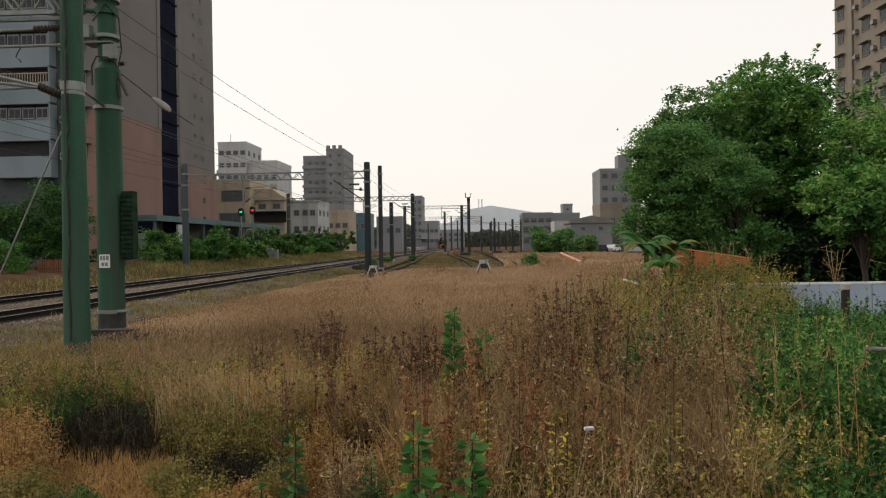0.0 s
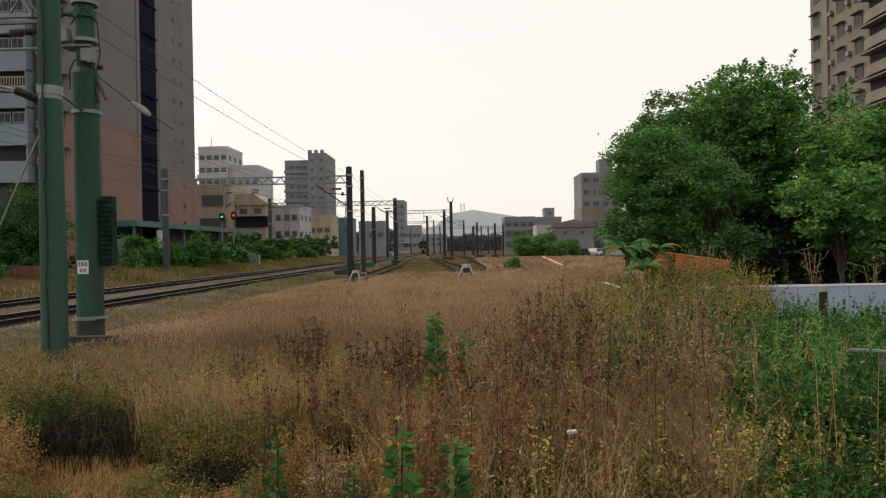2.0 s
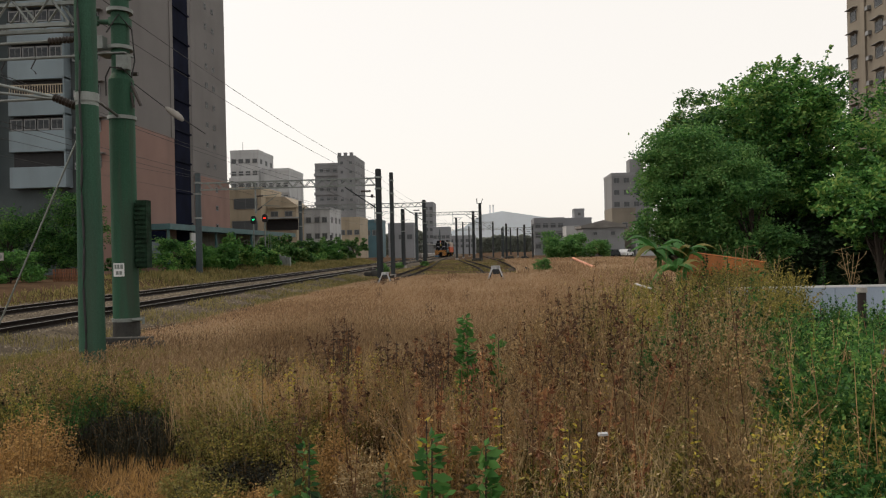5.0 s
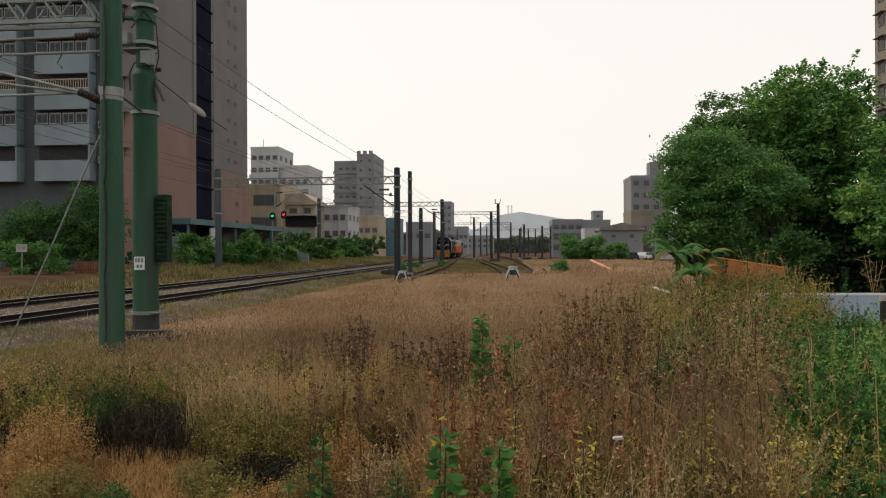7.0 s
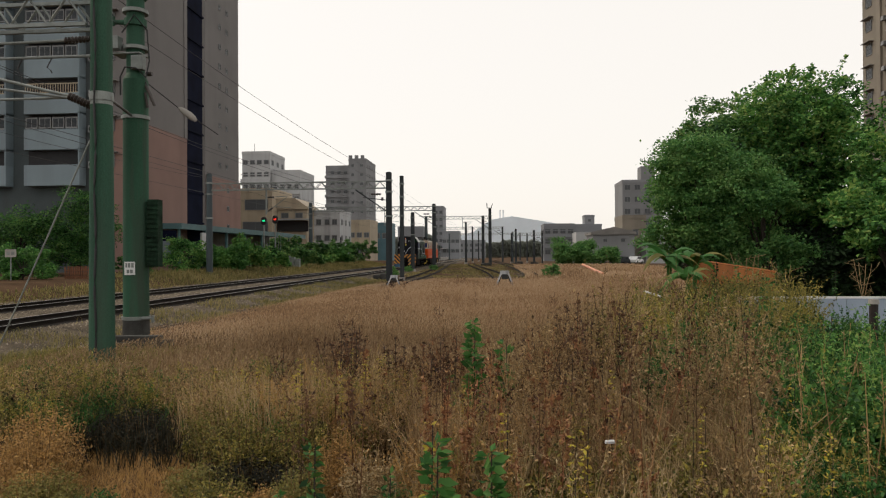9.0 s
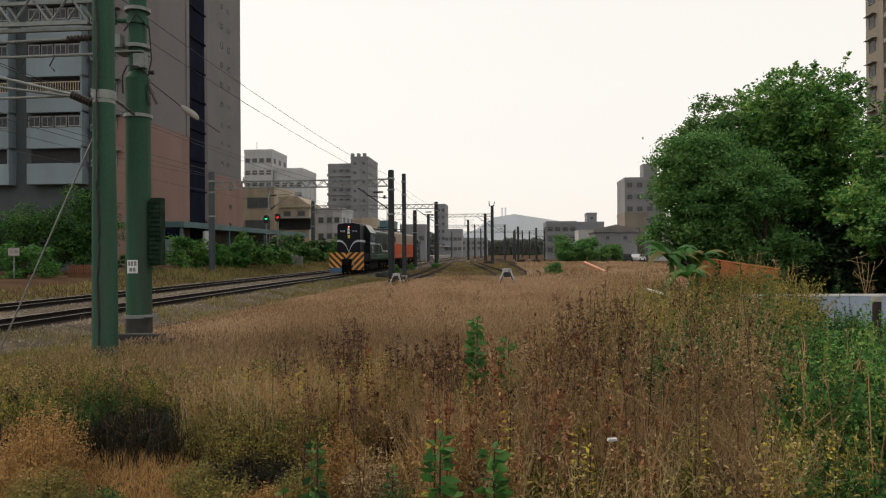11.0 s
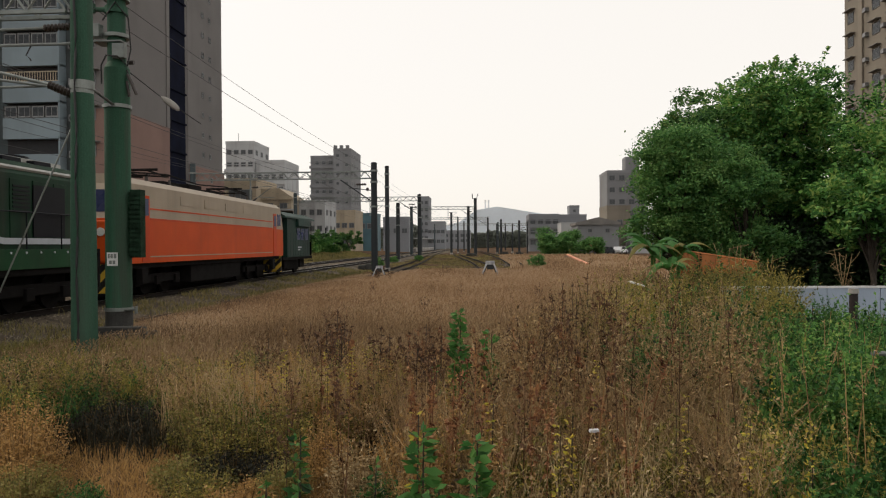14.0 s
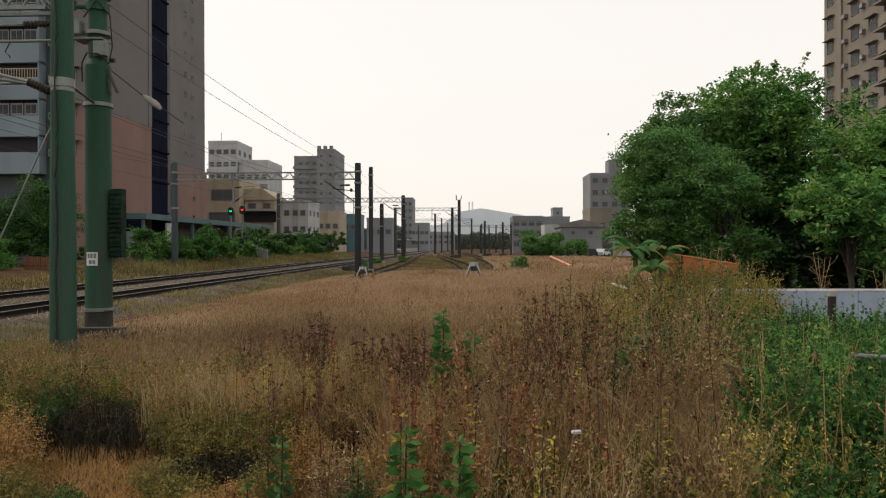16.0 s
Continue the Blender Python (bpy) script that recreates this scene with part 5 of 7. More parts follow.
    weeds("russet_stalks", x, y, h, P["russet"], "russet brown upright weed stalks with hanging dead leaves", 70, 0.04, 0.4, 0.006, 0.07)
    x, y = wedge(26000, 5.2, 12, -0.5, 0.34)
    k = keep(x, y)
    x, y = x[k], y[k]
    h = np.minimum(growth(x, y), 1.0) * RNG.uniform(0.45, 0.98, len(x))
    stuff("fine_grass", blades_mesh("fine_grass", on_ground(x, y), np.maximum(h, 0.08), np.full(len(x), 0.0055), 0.28), P["dun"], "fine reddish brown grass between the weeds", "grass")
    x, y = wedge(620, 3.8, 7.2, 0.42, 0.7)
    h = np.clip(np.minimum(0.72 + 0.3 * patchy(x, y, 0.9, 4.0), growth(x, y)) * RNG.uniform(0.6, 1.0, len(x)), 0.15, 0.95)
    weeds("low_green_weeds", x, y, h, P["green"], "rank green weeds with yellowing leaves near the fence", 110, 0.034, 0.5, 0.004)
    x, y = wedge(110, 4.2, 8.0, 0.36, 0.66)
    h = np.clip(growth(x, y) * 0.8, 0.2, 0.85) * RNG.uniform(0.7, 1.05, len(x))
    weeds("yellowing_creepers", x, y, h, P["olive"], "olive and yellow creepers over the green weeds", 90, 0.028, 0.45, 0.004)
    x, y = wedge(130, 5.5, 12.0, 0.41, 0.7)
    h = np.clip(growth(x, y) * RNG.uniform(0.65, 0.93, len(x)), 0.3, 1.2)
    weeds("bright_creepers", x, y, h, P["tree3"], "bright green creepers over the weeds by the fence", 110, 0.038, 0.6, 0.004)
    x, y = wedge(34, 4.6, 9.0, 0.4, 0.66)
    h = np.clip(growth(x, y) * RNG.uniform(0.8, 1.1, len(x)), 0.3, 1.3)
    weeds("red_creeper_stalks", x, y, h, P["brown"], "thin brown stalks among green creepers", 16, 0.03, 0.4, 0.006, 0.08)
    x, y = wedge(520, 15.3, 16.7, 0.262, 0.36)
    h = RNG.uniform(0.75, 1.25, len(x)) * np.clip(1.1 - (0.36 - x / y) * 1.3, 0.8, 1.1)
    weeds("fence_weeds", x, y, h, P["lime"], "yellow-green weeds hiding the foot of the fence", 40, 0.06, 0.45, 0.006)
    x, y = wedge(420, 6.0, 11, 0.2, 0.42)
    stuff("straw_stalks", blades_mesh("straw_stalks", on_ground(x, y), RNG.uniform(0.8, 1.4, len(x)), np.full(len(x), 0.0045), 0.45, 0.5), P["straw"], "long pale bent straw stalks", "grass")
    # Near-black blades stand for the shade low among the stems.
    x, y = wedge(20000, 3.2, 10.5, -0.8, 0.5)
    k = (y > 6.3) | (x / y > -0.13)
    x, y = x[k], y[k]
    stuff("undergrowth", blades_mesh("undergrowth", on_ground(x, y), RNG.uniform(0.15, 0.55, len(x)) * np.clip(growth(x, y) / 0.7, 0.3, 1), np.full(len(x), 0.01), 0.6), P["dead"], "matted grass coloured near-black as shade between the weeds", "grass")
    x, y = RNG.uniform(-5.2, -0.5, 40000), RNG.uniform(3.6, 6.8, 40000)
    k = (x / y < -0.1) & (patchy(x, y, 0.7, 12.0) > -0.55)
    x, y = x[k], y[k]
    stuff("patch_grass", blades_mesh("patch_grass", on_ground(x, y), RNG.uniform(0.03, 0.13, len(x)), np.full(len(x), 0.007), 0.9), P["amber"], "short orange-tan dead grass on a trodden patch", "grass")
    x, y = RNG.uniform(-9.6, -5.6, 9000), RNG.uniform(8.2, 14.5, 9000)
    stuff("verge_grass", blades_mesh("verge_grass", on_ground(x, y), RNG.uniform(0.05, 0.26, 9000), np.full(9000, 0.009), 0.5), P["lime"], "short yellow-green grass on the gravel verge", "grass")
    x, y = RNG.uniform(-11.2, -8.9, 14000), 10 + 45 * RNG.random(14000) ** 1.4
    k = patchy(x, y, 0.6, 21.0) > -0.05
    x, y = x[k], y[k]
    z = np.clip(0.22 - (x + 10.9) * 0.2, 0, 0.22)
    stuff("shoulder_grass", blades_mesh("shoulder_grass", np.stack([x, y, z], 1), RNG.uniform(0.04, 0.22, len(x)), 0.005 + 0.0005 * y, 0.6), P["bank"], "sparse weedy grass on the ballast shoulder", "grass")
    # green mass at the right
    x, y = wedge(1500, 5.2, 13, 0.39, 0.72)
    h = np.clip(np.minimum(0.9 + 0.35 * patchy(x, y, 0.7, 2.0), growth(x, y)) * RNG.uniform(0.6, 1.0, len(x)), 0.2, 1.3)
    weeds("green_weeds", x, y, h, P["green"], "rank green weeds and creepers along the fence", 125, 0.038, 0.55, 0.005)
    x, y = wedge(1500, 9, 16.8, 0.2, 0.42)
    h = np.clip(np.minimum(1.25 + 0.4 * patchy(x, y, 0.5, 2.5), EYE - 0.03 * y) * RNG.uniform(0.7, 1.0, len(x)), 0.4, 1.6)
    weeds("mixed_weeds", x, y, h, P["olive"], "tall olive weeds in front of the fence", 46, 0.044, 0.45, 0.005)


tangle()


def leafy_plant(at, h, n, leaf, material, label, name="leafy_weed", stem=0.009):
    """A single upright plant: stem, pairs of broad leaves."""
    p = thing(name, at, label, "weed")
    part("stem", tubes(((0, 0, -0.02), (0.02, 0, h), stem, stem * 0.45), n=6), P["bark"], p)
    z = np.repeat(np.linspace(h * 0.2, h, int(n * 1.7)), 4)
    k = len(z)
    az = RNG.uniform(0, 6.283, k)
    way = np.stack([np.cos(az), np.sin(az), RNG.normal(0.1, 0.35, k)], 1)
    size = leaf * 0.78 * (1.15 - 0.5 * (z / h)) * RNG.uniform(0.7, 1.3, k)
    c = np.stack([np.zeros(k), np.zeros(k), z], 1) + way * size[:, None] * 0.6
    me = leaves_mesh("foliage", c, size, size * 0.48, way * 2.0)
    me.materials.append(material)
    o = new("foliage", me)
    o.parent = p
    return p


# ---- fence, wall and clutter at the right ----
wl_ = thing("sheet_wall", (4.6, 14.2, 0), "low pale blue-white sheet metal wall", "wall")
for i in range(10):
    part("sheet", boxes((i * 1.0, i * 1.0 + 0.985, -0.015 - 0.004 * (i % 2), 0.015, 0.1, 1.1 + 0.012 * (i % 3))), M["bluewhite"], wl_)
part("top_rail", boxes((0, 10, -0.03, 0.03, 1.11, 1.15)), M["white"], wl_)
ps = thing("rusty_post", (5.48, 11, 0), "dark rusty iron post with a pale cap", "post")
part("shaft", tubes(((0, 0, 0), (0.02, 0, 1.23), 0.06), n=12), M["darkrust"], ps)
part("cap", tubes(((0.02, 0, 1.23), (0.02, 0, 1.3), 0.075, 0.07), n=12), M["concrete"], ps)
of = thing("panel_fence", (4.4, 17, 0), "weathered orange panel fence among the weeds", "fence")
for i in range(6):
    x0, x1 = i * 0.32, i * 0.32 + 0.31
    bm = prism(bmesh.new(), [(x0, 0.05), (x1, 0.05), (x1, 1.84 - 0.16 * x1), (x0, 1.84 - 0.16 * x0)], "y", -0.02 + 0.006 * (i % 2), 0.02)
    part("panel", bm, M["orange_fence"], of)
part("cap_rail", tubes(((-0.02, 0, 1.86), (1.95, 0, 1.55), 0.03), n=6), M["orange_fence"], of)
hb = thing("orange_pipe", (9.0, 64, 0), "long faded orange pipe lying in the dry grass", "pipe")
part("pipe", tubes(((0, 0, 0.16), (2.3, 36, 0.5), 0.16), n=10), mat("orange_pipe_paint", (0.6, 0.25, 0.14), 0.6, scale=2, vary=0.2), hb)
part("block", boxes((1.9, 2.5, 35, 35.6, 0, 0.36)), M["concrete"], hb)
sk = thing("broken_pole", (2.75, 14, 0), "pale broken pole leaning in the weeds", "pole")
part("shaft", tubes(((0, 0, 1.27), (0.3, -0.1, 1.17), 0.02), n=8), M["white"], sk)
part("prop", tubes(((0.15, -0.05, 0), (0.15, -0.05, 1.21), 0.012), n=6), P["bark"], sk)
tp = thing("pale_pipe", (3.25, 6.2, 0), "pale metal pipe rail crossing the weeds", "pipe")
part("rail", tubes(((0, 0, 1.06), (1.5, 0.3, 0.93), 0.022), n=10), M["galv"], tp)
part("upright", tubes(((0.4, 0.08, 0), (0.4, 0.08, 1.02), 0.02), ((1.3, 0.26, 0), (1.3, 0.26, 0.95), 0.02), n=8), M["galv"], tp)
lt = thing("litter_scrap", (0.66, 4.45, 0.84), "crumpled white plastic scrap caught in the weeds", "litter")
part("scrap", prism(bmesh.new(), [(-0.03, -0.008), (0.0, -0.01), (0.032, -0.004), (0.028, 0.008), (0.0, 0.006), (-0.026, 0.004)], "y", -0.02, 0.02), M["paintgrey"], lt)


def banana(at, n, h, seed):
    g = random.Random(seed)
    p = thing("banana_plant", at, "banana plant with arching torn leaves", "plant")
    part("stem", tubes(((0, 0, 0), (0.05, 0, h * 0.68), 0.08, 0.05), n=8), P["bright"], p)
    for i in range(n):
        az, rise = 6.283 * i / n + g.uniform(-0.3, 0.3), g.uniform(0.8, 1.5)
        L = g.uniform(0.7, 1.1) * h * 0.34
        bm = bmesh.new()
        rows = []
        for k in range(9):
            u = k / 8
            r = L * (u * 0.95)
            z = h * 0.68 + L * rise * u - L * 1.15 * u * u
            w = 0.1 * h / 2 * math.sin(math.pi * min(1, 0.08 + u * 0.95)) + 0.01
            c = Vector((math.cos(az) * r, math.sin(az) * r, z))
            s = Vector((-math.sin(az), math.cos(az), 0)) * w * g.uniform(0.75, 1.1)
            rows.append([bm.verts.new(c - s - Vector((0, 0, w * 0.4))), bm.verts.new(c), bm.verts.new(c + s - Vector((0, 0, w * 0.4)))])
        for a, b in zip(rows[:-1], rows[1:]):
            bm.faces.new((a[0], a[1], b[1], b[0]))
            bm.faces.new((a[1], a[2], b[2], b[1]))
        part("leaf", bm, P["tree3"] if i % 4 else P["lime"], p)


banana((3.65, 16, 0), 12, 2.7, 4)
banana((4.3, 16.4, 0), 11, 2.5, 5)
banana((3.9, 15.4, 0), 9, 2.1, 6)

# single plants that stand out of the tangle: (x, y, height, leaf pairs, leaf, colour)
for x, y, h, n, lf, m, lab in (
        (-0.3, 7.5, 1.28, 30, 0.18, "bright", "tall bright green leafy weed among dry stalks"), (0.03, 7.5, 1.06, 11, 0.17, "bright", "green leafy weed among dry stalks"),
        (-0.55, 7.4, 0.72, 8, 0.11, "bright", "bright green leafy weed among dry stalks"),
        (-0.4, 4.2, 0.88, 15, 0.17, "bright", "bright green broad-leaved weed among dry stalks"), (-0.08, 4.1, 0.86, 15, 0.18, "bright", "bright green broad-leaved weed among dry stalks"),
        (-0.3, 4.0, 0.6, 8, 0.13, "bright", "bright green broad-leaved weed among dry stalks"), (-1.25, 4.6, 0.75, 11, 0.13, "green", "green broad-leaved weed among dry stalks"),
        (-1.42, 4.4, 0.5, 6, 0.1, "bright", "bright green broad-leaved weed among dry stalks"), (-0.75, 4.6, 0.55, 7, 0.1, "green", "green broad-leaved weed among dry stalks"),
        (0.5, 4.4, 0.8, 9, 0.08, "yellow", "yellowing leafy weed among dry stalks"), (0.02, 4.9, 0.9, 8, 0.07, "yellow", "yellowing leafy weed among dry stalks"), (-0.45, 4.4, 0.95, 4, 0.08, "yellow", "yellow-topped leafy weed among dry stalks"),
        (0.6, 5.2, 0.75, 8, 0.07, "yellow", "yellowing leafy weed among dry stalks"), (-2.2, 7.4, 0.72, 8, 0.08, "yellow", "yellow-green leafy weed among dry stalks"), (-2.9, 7.8, 0.7, 7, 0.08, "yellow", "yellow-green leafy weed among dry stalks"),
        (-3.1, 8.6, 0.7, 7, 0.08, "bright", "green leafy weed among dry stalks"), (-2.0, 9.4, 0.55, 7, 0.09, "bright", "green leafy weed among dry stalks"),
        (3.4, 6.5, 1.1, 10, 0.1, "bright", "bright green creeper mound by the fence"), (4.2, 7.5, 1.2, 10, 0.1, "bright", "bright green creeper mound by the fence"), (2.9, 5.2, 0.95, 9, 0.1, "green", "green creeper mound by the fence"), (3.9, 8.8, 1.25, 10, 0.1, "bright", "bright green creeper mound by the fence")):
    leafy_plant((x, y, 0), h, n, lf, P[m], lab)


def single_bush(x, y, h, spread, n, material, label, leaf=0.027):
    b = thing("low_bush", (x, y, 0), label, "bush", "low bushes")
    az, out = RNG.uniform(0, 6.283, n), RNG.random(n) ** 0.6 * spread
    foot, tip = np.zeros((n, 3)), np.stack([np.cos(az) * out, np.sin(az) * out, h * (1 - 0.35 * (out / spread) ** 2) * RNG.uniform(0.4, 1.15, n)], 1)
    foot[:, :2] = tip[:, :2] * RNG.uniform(0.3, 0.9, (n, 1))
    v = ribbons(foot, tip, np.full(n, 0.004), np.full(n, 0.002))
    me = raw_mesh("twig_mass", v, np.arange(len(v)), np.full(len(v) // 4, 4))
    me.materials.append(P["brown"])
    o = tagged(new("twig_mass", me), kind="stuff")
    o.parent = b
    u = RNG.random((n, 46, 1)) ** 0.6
    c = (foot[:, None] * (1 - u) + tip[:, None] * u).reshape(-1, 3) + RNG.normal(0, 0.03, (n * 46, 3))
    c[:, 2] = np.maximum(c[:, 2], 0.02)
    s = leaf * RNG.uniform(0.5, 1.4, len(c))
    me = leaves_mesh("foliage", c, s, s * 0.42)
    me.materials.append(material)
    o = tagged(new("foliage", me), kind="stuff")
    o.parent = b


# Bushes in the darkest colour paint shade into hollows and under weeds.
for x, y, h, sp, n, m, lab in (
        (-3.98, 5.75, 0.48, 0.42, 150, "amber", "orange-tan low bush by the trodden patch"), (-4.25, 6.2, 0.62, 0.4, 150, "amber", "orange-tan low bush with pale tips"), (-3.6, 5.3, 0.3, 0.3, 90, "lime", "yellow-green low bush by the trodden patch"), (-4.5, 6.9, 0.62, 0.4, 110, "green", "dark green low bush in dry scrub"),
        (-2.35, 6.3, 0.55, 0.42, 170, "olive", "olive low bush with dark centre"), (-1.85, 6.25, 0.55, 0.38, 140, "olive", "olive low bush with dark centre"), (-2.75, 6.75, 0.6, 0.4, 140, "lime", "olive low bush with yellow tips"),
        (-1.35, 5.9, 0.5, 0.3, 110, "amber", "orange-tan withered low bush"), (-0.95, 5.3, 0.5, 0.3, 110, "straw", "pale tan withered low bush"), (-2.25, 5.35, 0.28, 0.3, 80, "olive", "low olive bush at the edge of the trodden patch"), (-1.8, 5.05, 0.26, 0.28, 80, "amber", "low orange-tan bush at the edge of the trodden patch"), (-2.55, 5.75, 0.24, 0.25, 70, "lime", "low yellow-green bush at the edge of the trodden patch"), (-1.6, 5.4, 0.34, 0.25, 80, "lime", "low yellow-green bush among dry weeds"), (-3.75, 7.15, 0.38, 0.5, 170, "dead", "low bush coloured near-black as the shade of a hollow"), (-4.15, 7.1, 0.34, 0.4, 110, "dead", "low bush coloured near-black as the shade of a hollow"), (-3.4, 7.0, 0.34, 0.35, 100, "dead", "low bush coloured near-black as the shade of a hollow"), (-2.2, 6.0, 0.26, 0.36, 160, "dead", "low bush coloured near-black as shade under the olive weeds"), (-1.8, 5.85, 0.22, 0.28, 120, "dead", "low bush coloured near-black as shade under the olive weeds"), (-0.75, 4.7, 0.45, 0.22, 60, "green", "small green low bush in dry scrub"),
        (-3.05, 5.15, 0.2, 0.2, 40, "green", "small green tuft by the trodden patch")):
    single_bush(x, y, h, sp, n, P[m], lab)


# small yellowing plants scattered in the tangle
g = random.Random(5)
for i in range(28):
    y = g.uniform(6.6, 8.6) if i < 18 else g.uniform(3.9, 6.2)
    b = g.uniform(-0.42, -0.14) if i < 18 else g.uniform(0.08, 0.45)
    h = max(0.3, float(growth(np.array([b * y]), np.array([y]))[0]) * g.uniform(0.85, 1.05))
    leafy_plant((b * y, y, 0), min(h, 1.0), 11, 0.05, P["yellow"] if i % 3 else P["lime"], "small yellowing weed among dry stalks", stem=0.0035)
bent = random.Random(8)
for i in range(80):
    y, b = bent.uniform(5.0, 8.5), bent.uniform(0.24, 0.44)
    x, h, way = b * y, bent.uniform(0.6, 1.1), bent.uniform(-0.9, 0.35)
    st = thing("bent_stalk", (x, y, 0), "long pale dry stalk bent over the weeds", "stalk", "bent stalks")
    part("stalk", path_tube(bmesh.new(), [(way * h * u ** 2.0, -0.12 * u, h * (1.15 * u - 0.25 * u ** 3)) for u in (0, 0.2, 0.4, 0.6, 0.8, 1.0)], 0.0045, 5), P["straw"], st)


def bare_shrub(x, y, h, seed):
    g = random.Random(seed)
    b = thing("bare_shrub", (x, y, 0), "pale bare twiggy shrub before the dark trees", "shrub", "bare shrubs")
    for i in range(4):
        az, pts, p, w = g.uniform(0, 6.283), [], Vector((0, 0, 0)), Vector((0, 0, 1))
        for k in range(8):
            pts.append(p.copy())
            w = (w + Vector((math.cos(az), math.sin(az), 0)) * g.uniform(0.0, 0.1) + Vector((g.uniform(-0.14, 0.14), g.uniform(-0.14, 0.14), 0.15))).normalized()
            p = p + w * h / 8 * g.uniform(0.8, 1.2)
        part("twig", path_tube(bmesh.new(), pts, 0.006, 5), P["straw"], b)
        for k in (4, 5, 6):
            q = pts[k]
            part("twig", path_tube(bmesh.new(), [q, q + Vector((g.uniform(-0.2, 0.2), g.uniform(-0.2, 0.2), 0.16)), q + Vector((g.uniform(-0.35, 0.35), g.uniform(-0.3, 0.3), 0.25))], 0.005, 4), P["straw"], b)


for i, (x, y, h) in enumerate(((5.6, 16.6, 2.3), (6.6, 17.2, 2.0), (7.8, 16.0, 2.0), (9.3, 16.4, 1.7))):
    bare_shrub(x, y, h, 30 + i)
for x, y, h, n, lf, m in ((4.75, 16.2, 1.9, 14, 0.13, "green"), (5.15, 16.0, 2.0, 16, 0.13, "bright"), (6.0, 16.1, 1.7, 14, 0.12, "olive"), (6.5, 15.9, 1.55, 13, 0.12, "lime"), (7.1, 15.8, 1.6, 13, 0.12, "green"), (5.6, 15.7, 1.5, 13, 0.12, "lime"), (8.2, 15.2, 1.35, 12, 0.12, "bright"), (9.4, 15.4, 1.4, 12, 0.12, "green")):
    leafy_plant((x, y, 0), h, n, lf, P[m], "tall leafy weed growing against the fence")

for x, y, h in ((-1.73, 8, 1.28), (-1.66, 7.9, 1.15), (-1.88, 8.1, 1.1), (-1.2, 7.8, 1.1), (-1.12, 7.9, 1.0), (-0.68, 7.6, 1.15), (-0.52, 7.7, 1.12), (-0.75, 7.3, 0.95), (0.3, 7.2, 1.1), (0.82, 8, 1.55), (0.95, 7.8, 1.45), (1.28, 8, 1.5), (1.45, 8.2, 1.5), (0.62, 6.6, 1.05), (-0.25, 6.2, 0.85), (-0.05, 6.0, 0.8), (-2.6, 8.2, 0.9), (-2.45, 9.6, 0.95), (-2.2, 9.9, 0.9), (-1.95, 9.2, 1.05), (-1.85, 9.0, 1.1), (-1.0, 8.8, 0.9), (-0.85, 8.4, 0.85), (-0.15, 7.6, 0.95), (0.35, 8.8, 1.1), (0.8, 9.2, 1.35), (1.1, 9.4, 1.5), (1.35, 9.8, 1.6), (1.6, 9.5, 1.5), (-0.55, 7.9, 0.85), (0.55, 7.2, 1.0), (0.95, 7.0, 1.05), (-3.0, 8.2, 0.7), (1.3, 7.4, 1.2), (-5.2, 34, 0.9), (-4.8, 35, 0.8), (-5.6, 36, 0.8), (-2.4, 38, 0.8), (-2.0, 37, 0.9), (-4.2, 26, 0.7), (-0.9, 24, 0.7), (1.6, 22, 0.8), (-1.6, 18, 0.7), (-3.4, 15, 0.65)):
    d = thing("withered_weed", (x, y, 0), "dark withered upright weed with dry seed heads", "weed", "withered weeds")
    part("stem", tubes(((0, 0, -0.02), (0.03, 0, h), 0.008, 0.003), ((0.01, 0, h * 0.4), (0.12, 0.05, h * 0.85), 0.005, 0.002), ((0.01, 0, h * 0.5), (-0.1, -0.04, h * 0.92), 0.005, 0.002), ((0.01, 0, h * 0.3), (-0.12, 0.06, h * 0.65), 0.005, 0.002), n=5), P["bark"], d)
    u = RNG.uniform(0.3, 1, 150)
    k = RNG.integers(0, 4, 150)
    ex, top, lo = np.array([0.03, 0.12, -0.1, -0.12])[k], np.array([1, 0.85, 0.92, 0.65])[k] * h, np.array([0.1, 0.4, 0.5, 0.3])[k] * h
    c = np.stack([ex * u, RNG.normal(0, 0.02, 150), lo + (top - lo) * u], 1) + RNG.normal(0, 0.018, (150, 3))
    me = leaves_mesh("seed_head_mass", c, RNG.uniform(0.03, 0.075, 150), RNG.uniform(0.014, 0.034, 150))
    me.materials.append(P["red"])
    o = tagged(new("seed_head_mass", me), kind="stuff")
    o.parent = d


def parked_car(at, col, turn):
    c = thing("parked_car", at, "small parked car at the edge of the yard", "car", "parked cars", turn=turn)
    bm = bmesh.new()
    prism(bm, [(-2.1, 0.3), (2.1, 0.3), (2.15, 0.75), (1.3, 0.9), (0.7, 1.42), (-1.1, 1.45), (-1.9, 0.95), (-2.15, 0.8)], "y", -0.82, 0.82)
    part("body", bm, col, c)
    part("window", prism(bmesh.new(), [(-1.6, 0.95), (1.1, 0.92), (0.62, 1.36), (-1.05, 1.38)], "y", -0.826, 0.826), M["glass"], c)
    for x in (-1.3, 1.3):
        for s in (-1, 1):
            part("wheel", tubes(((x, s * 0.7, 0.32), (x, s * 0.85, 0.32), 0.32), n=14), M["dark"], c)


for i, x in enumerate((17.2, 20.2, 23.0, 26.0)):
    parked_car((x, 138 + 2 * (i % 2), 0), (M["galv"], M["galv"], M["polegrey"], M["white"])[i], 20 * i)


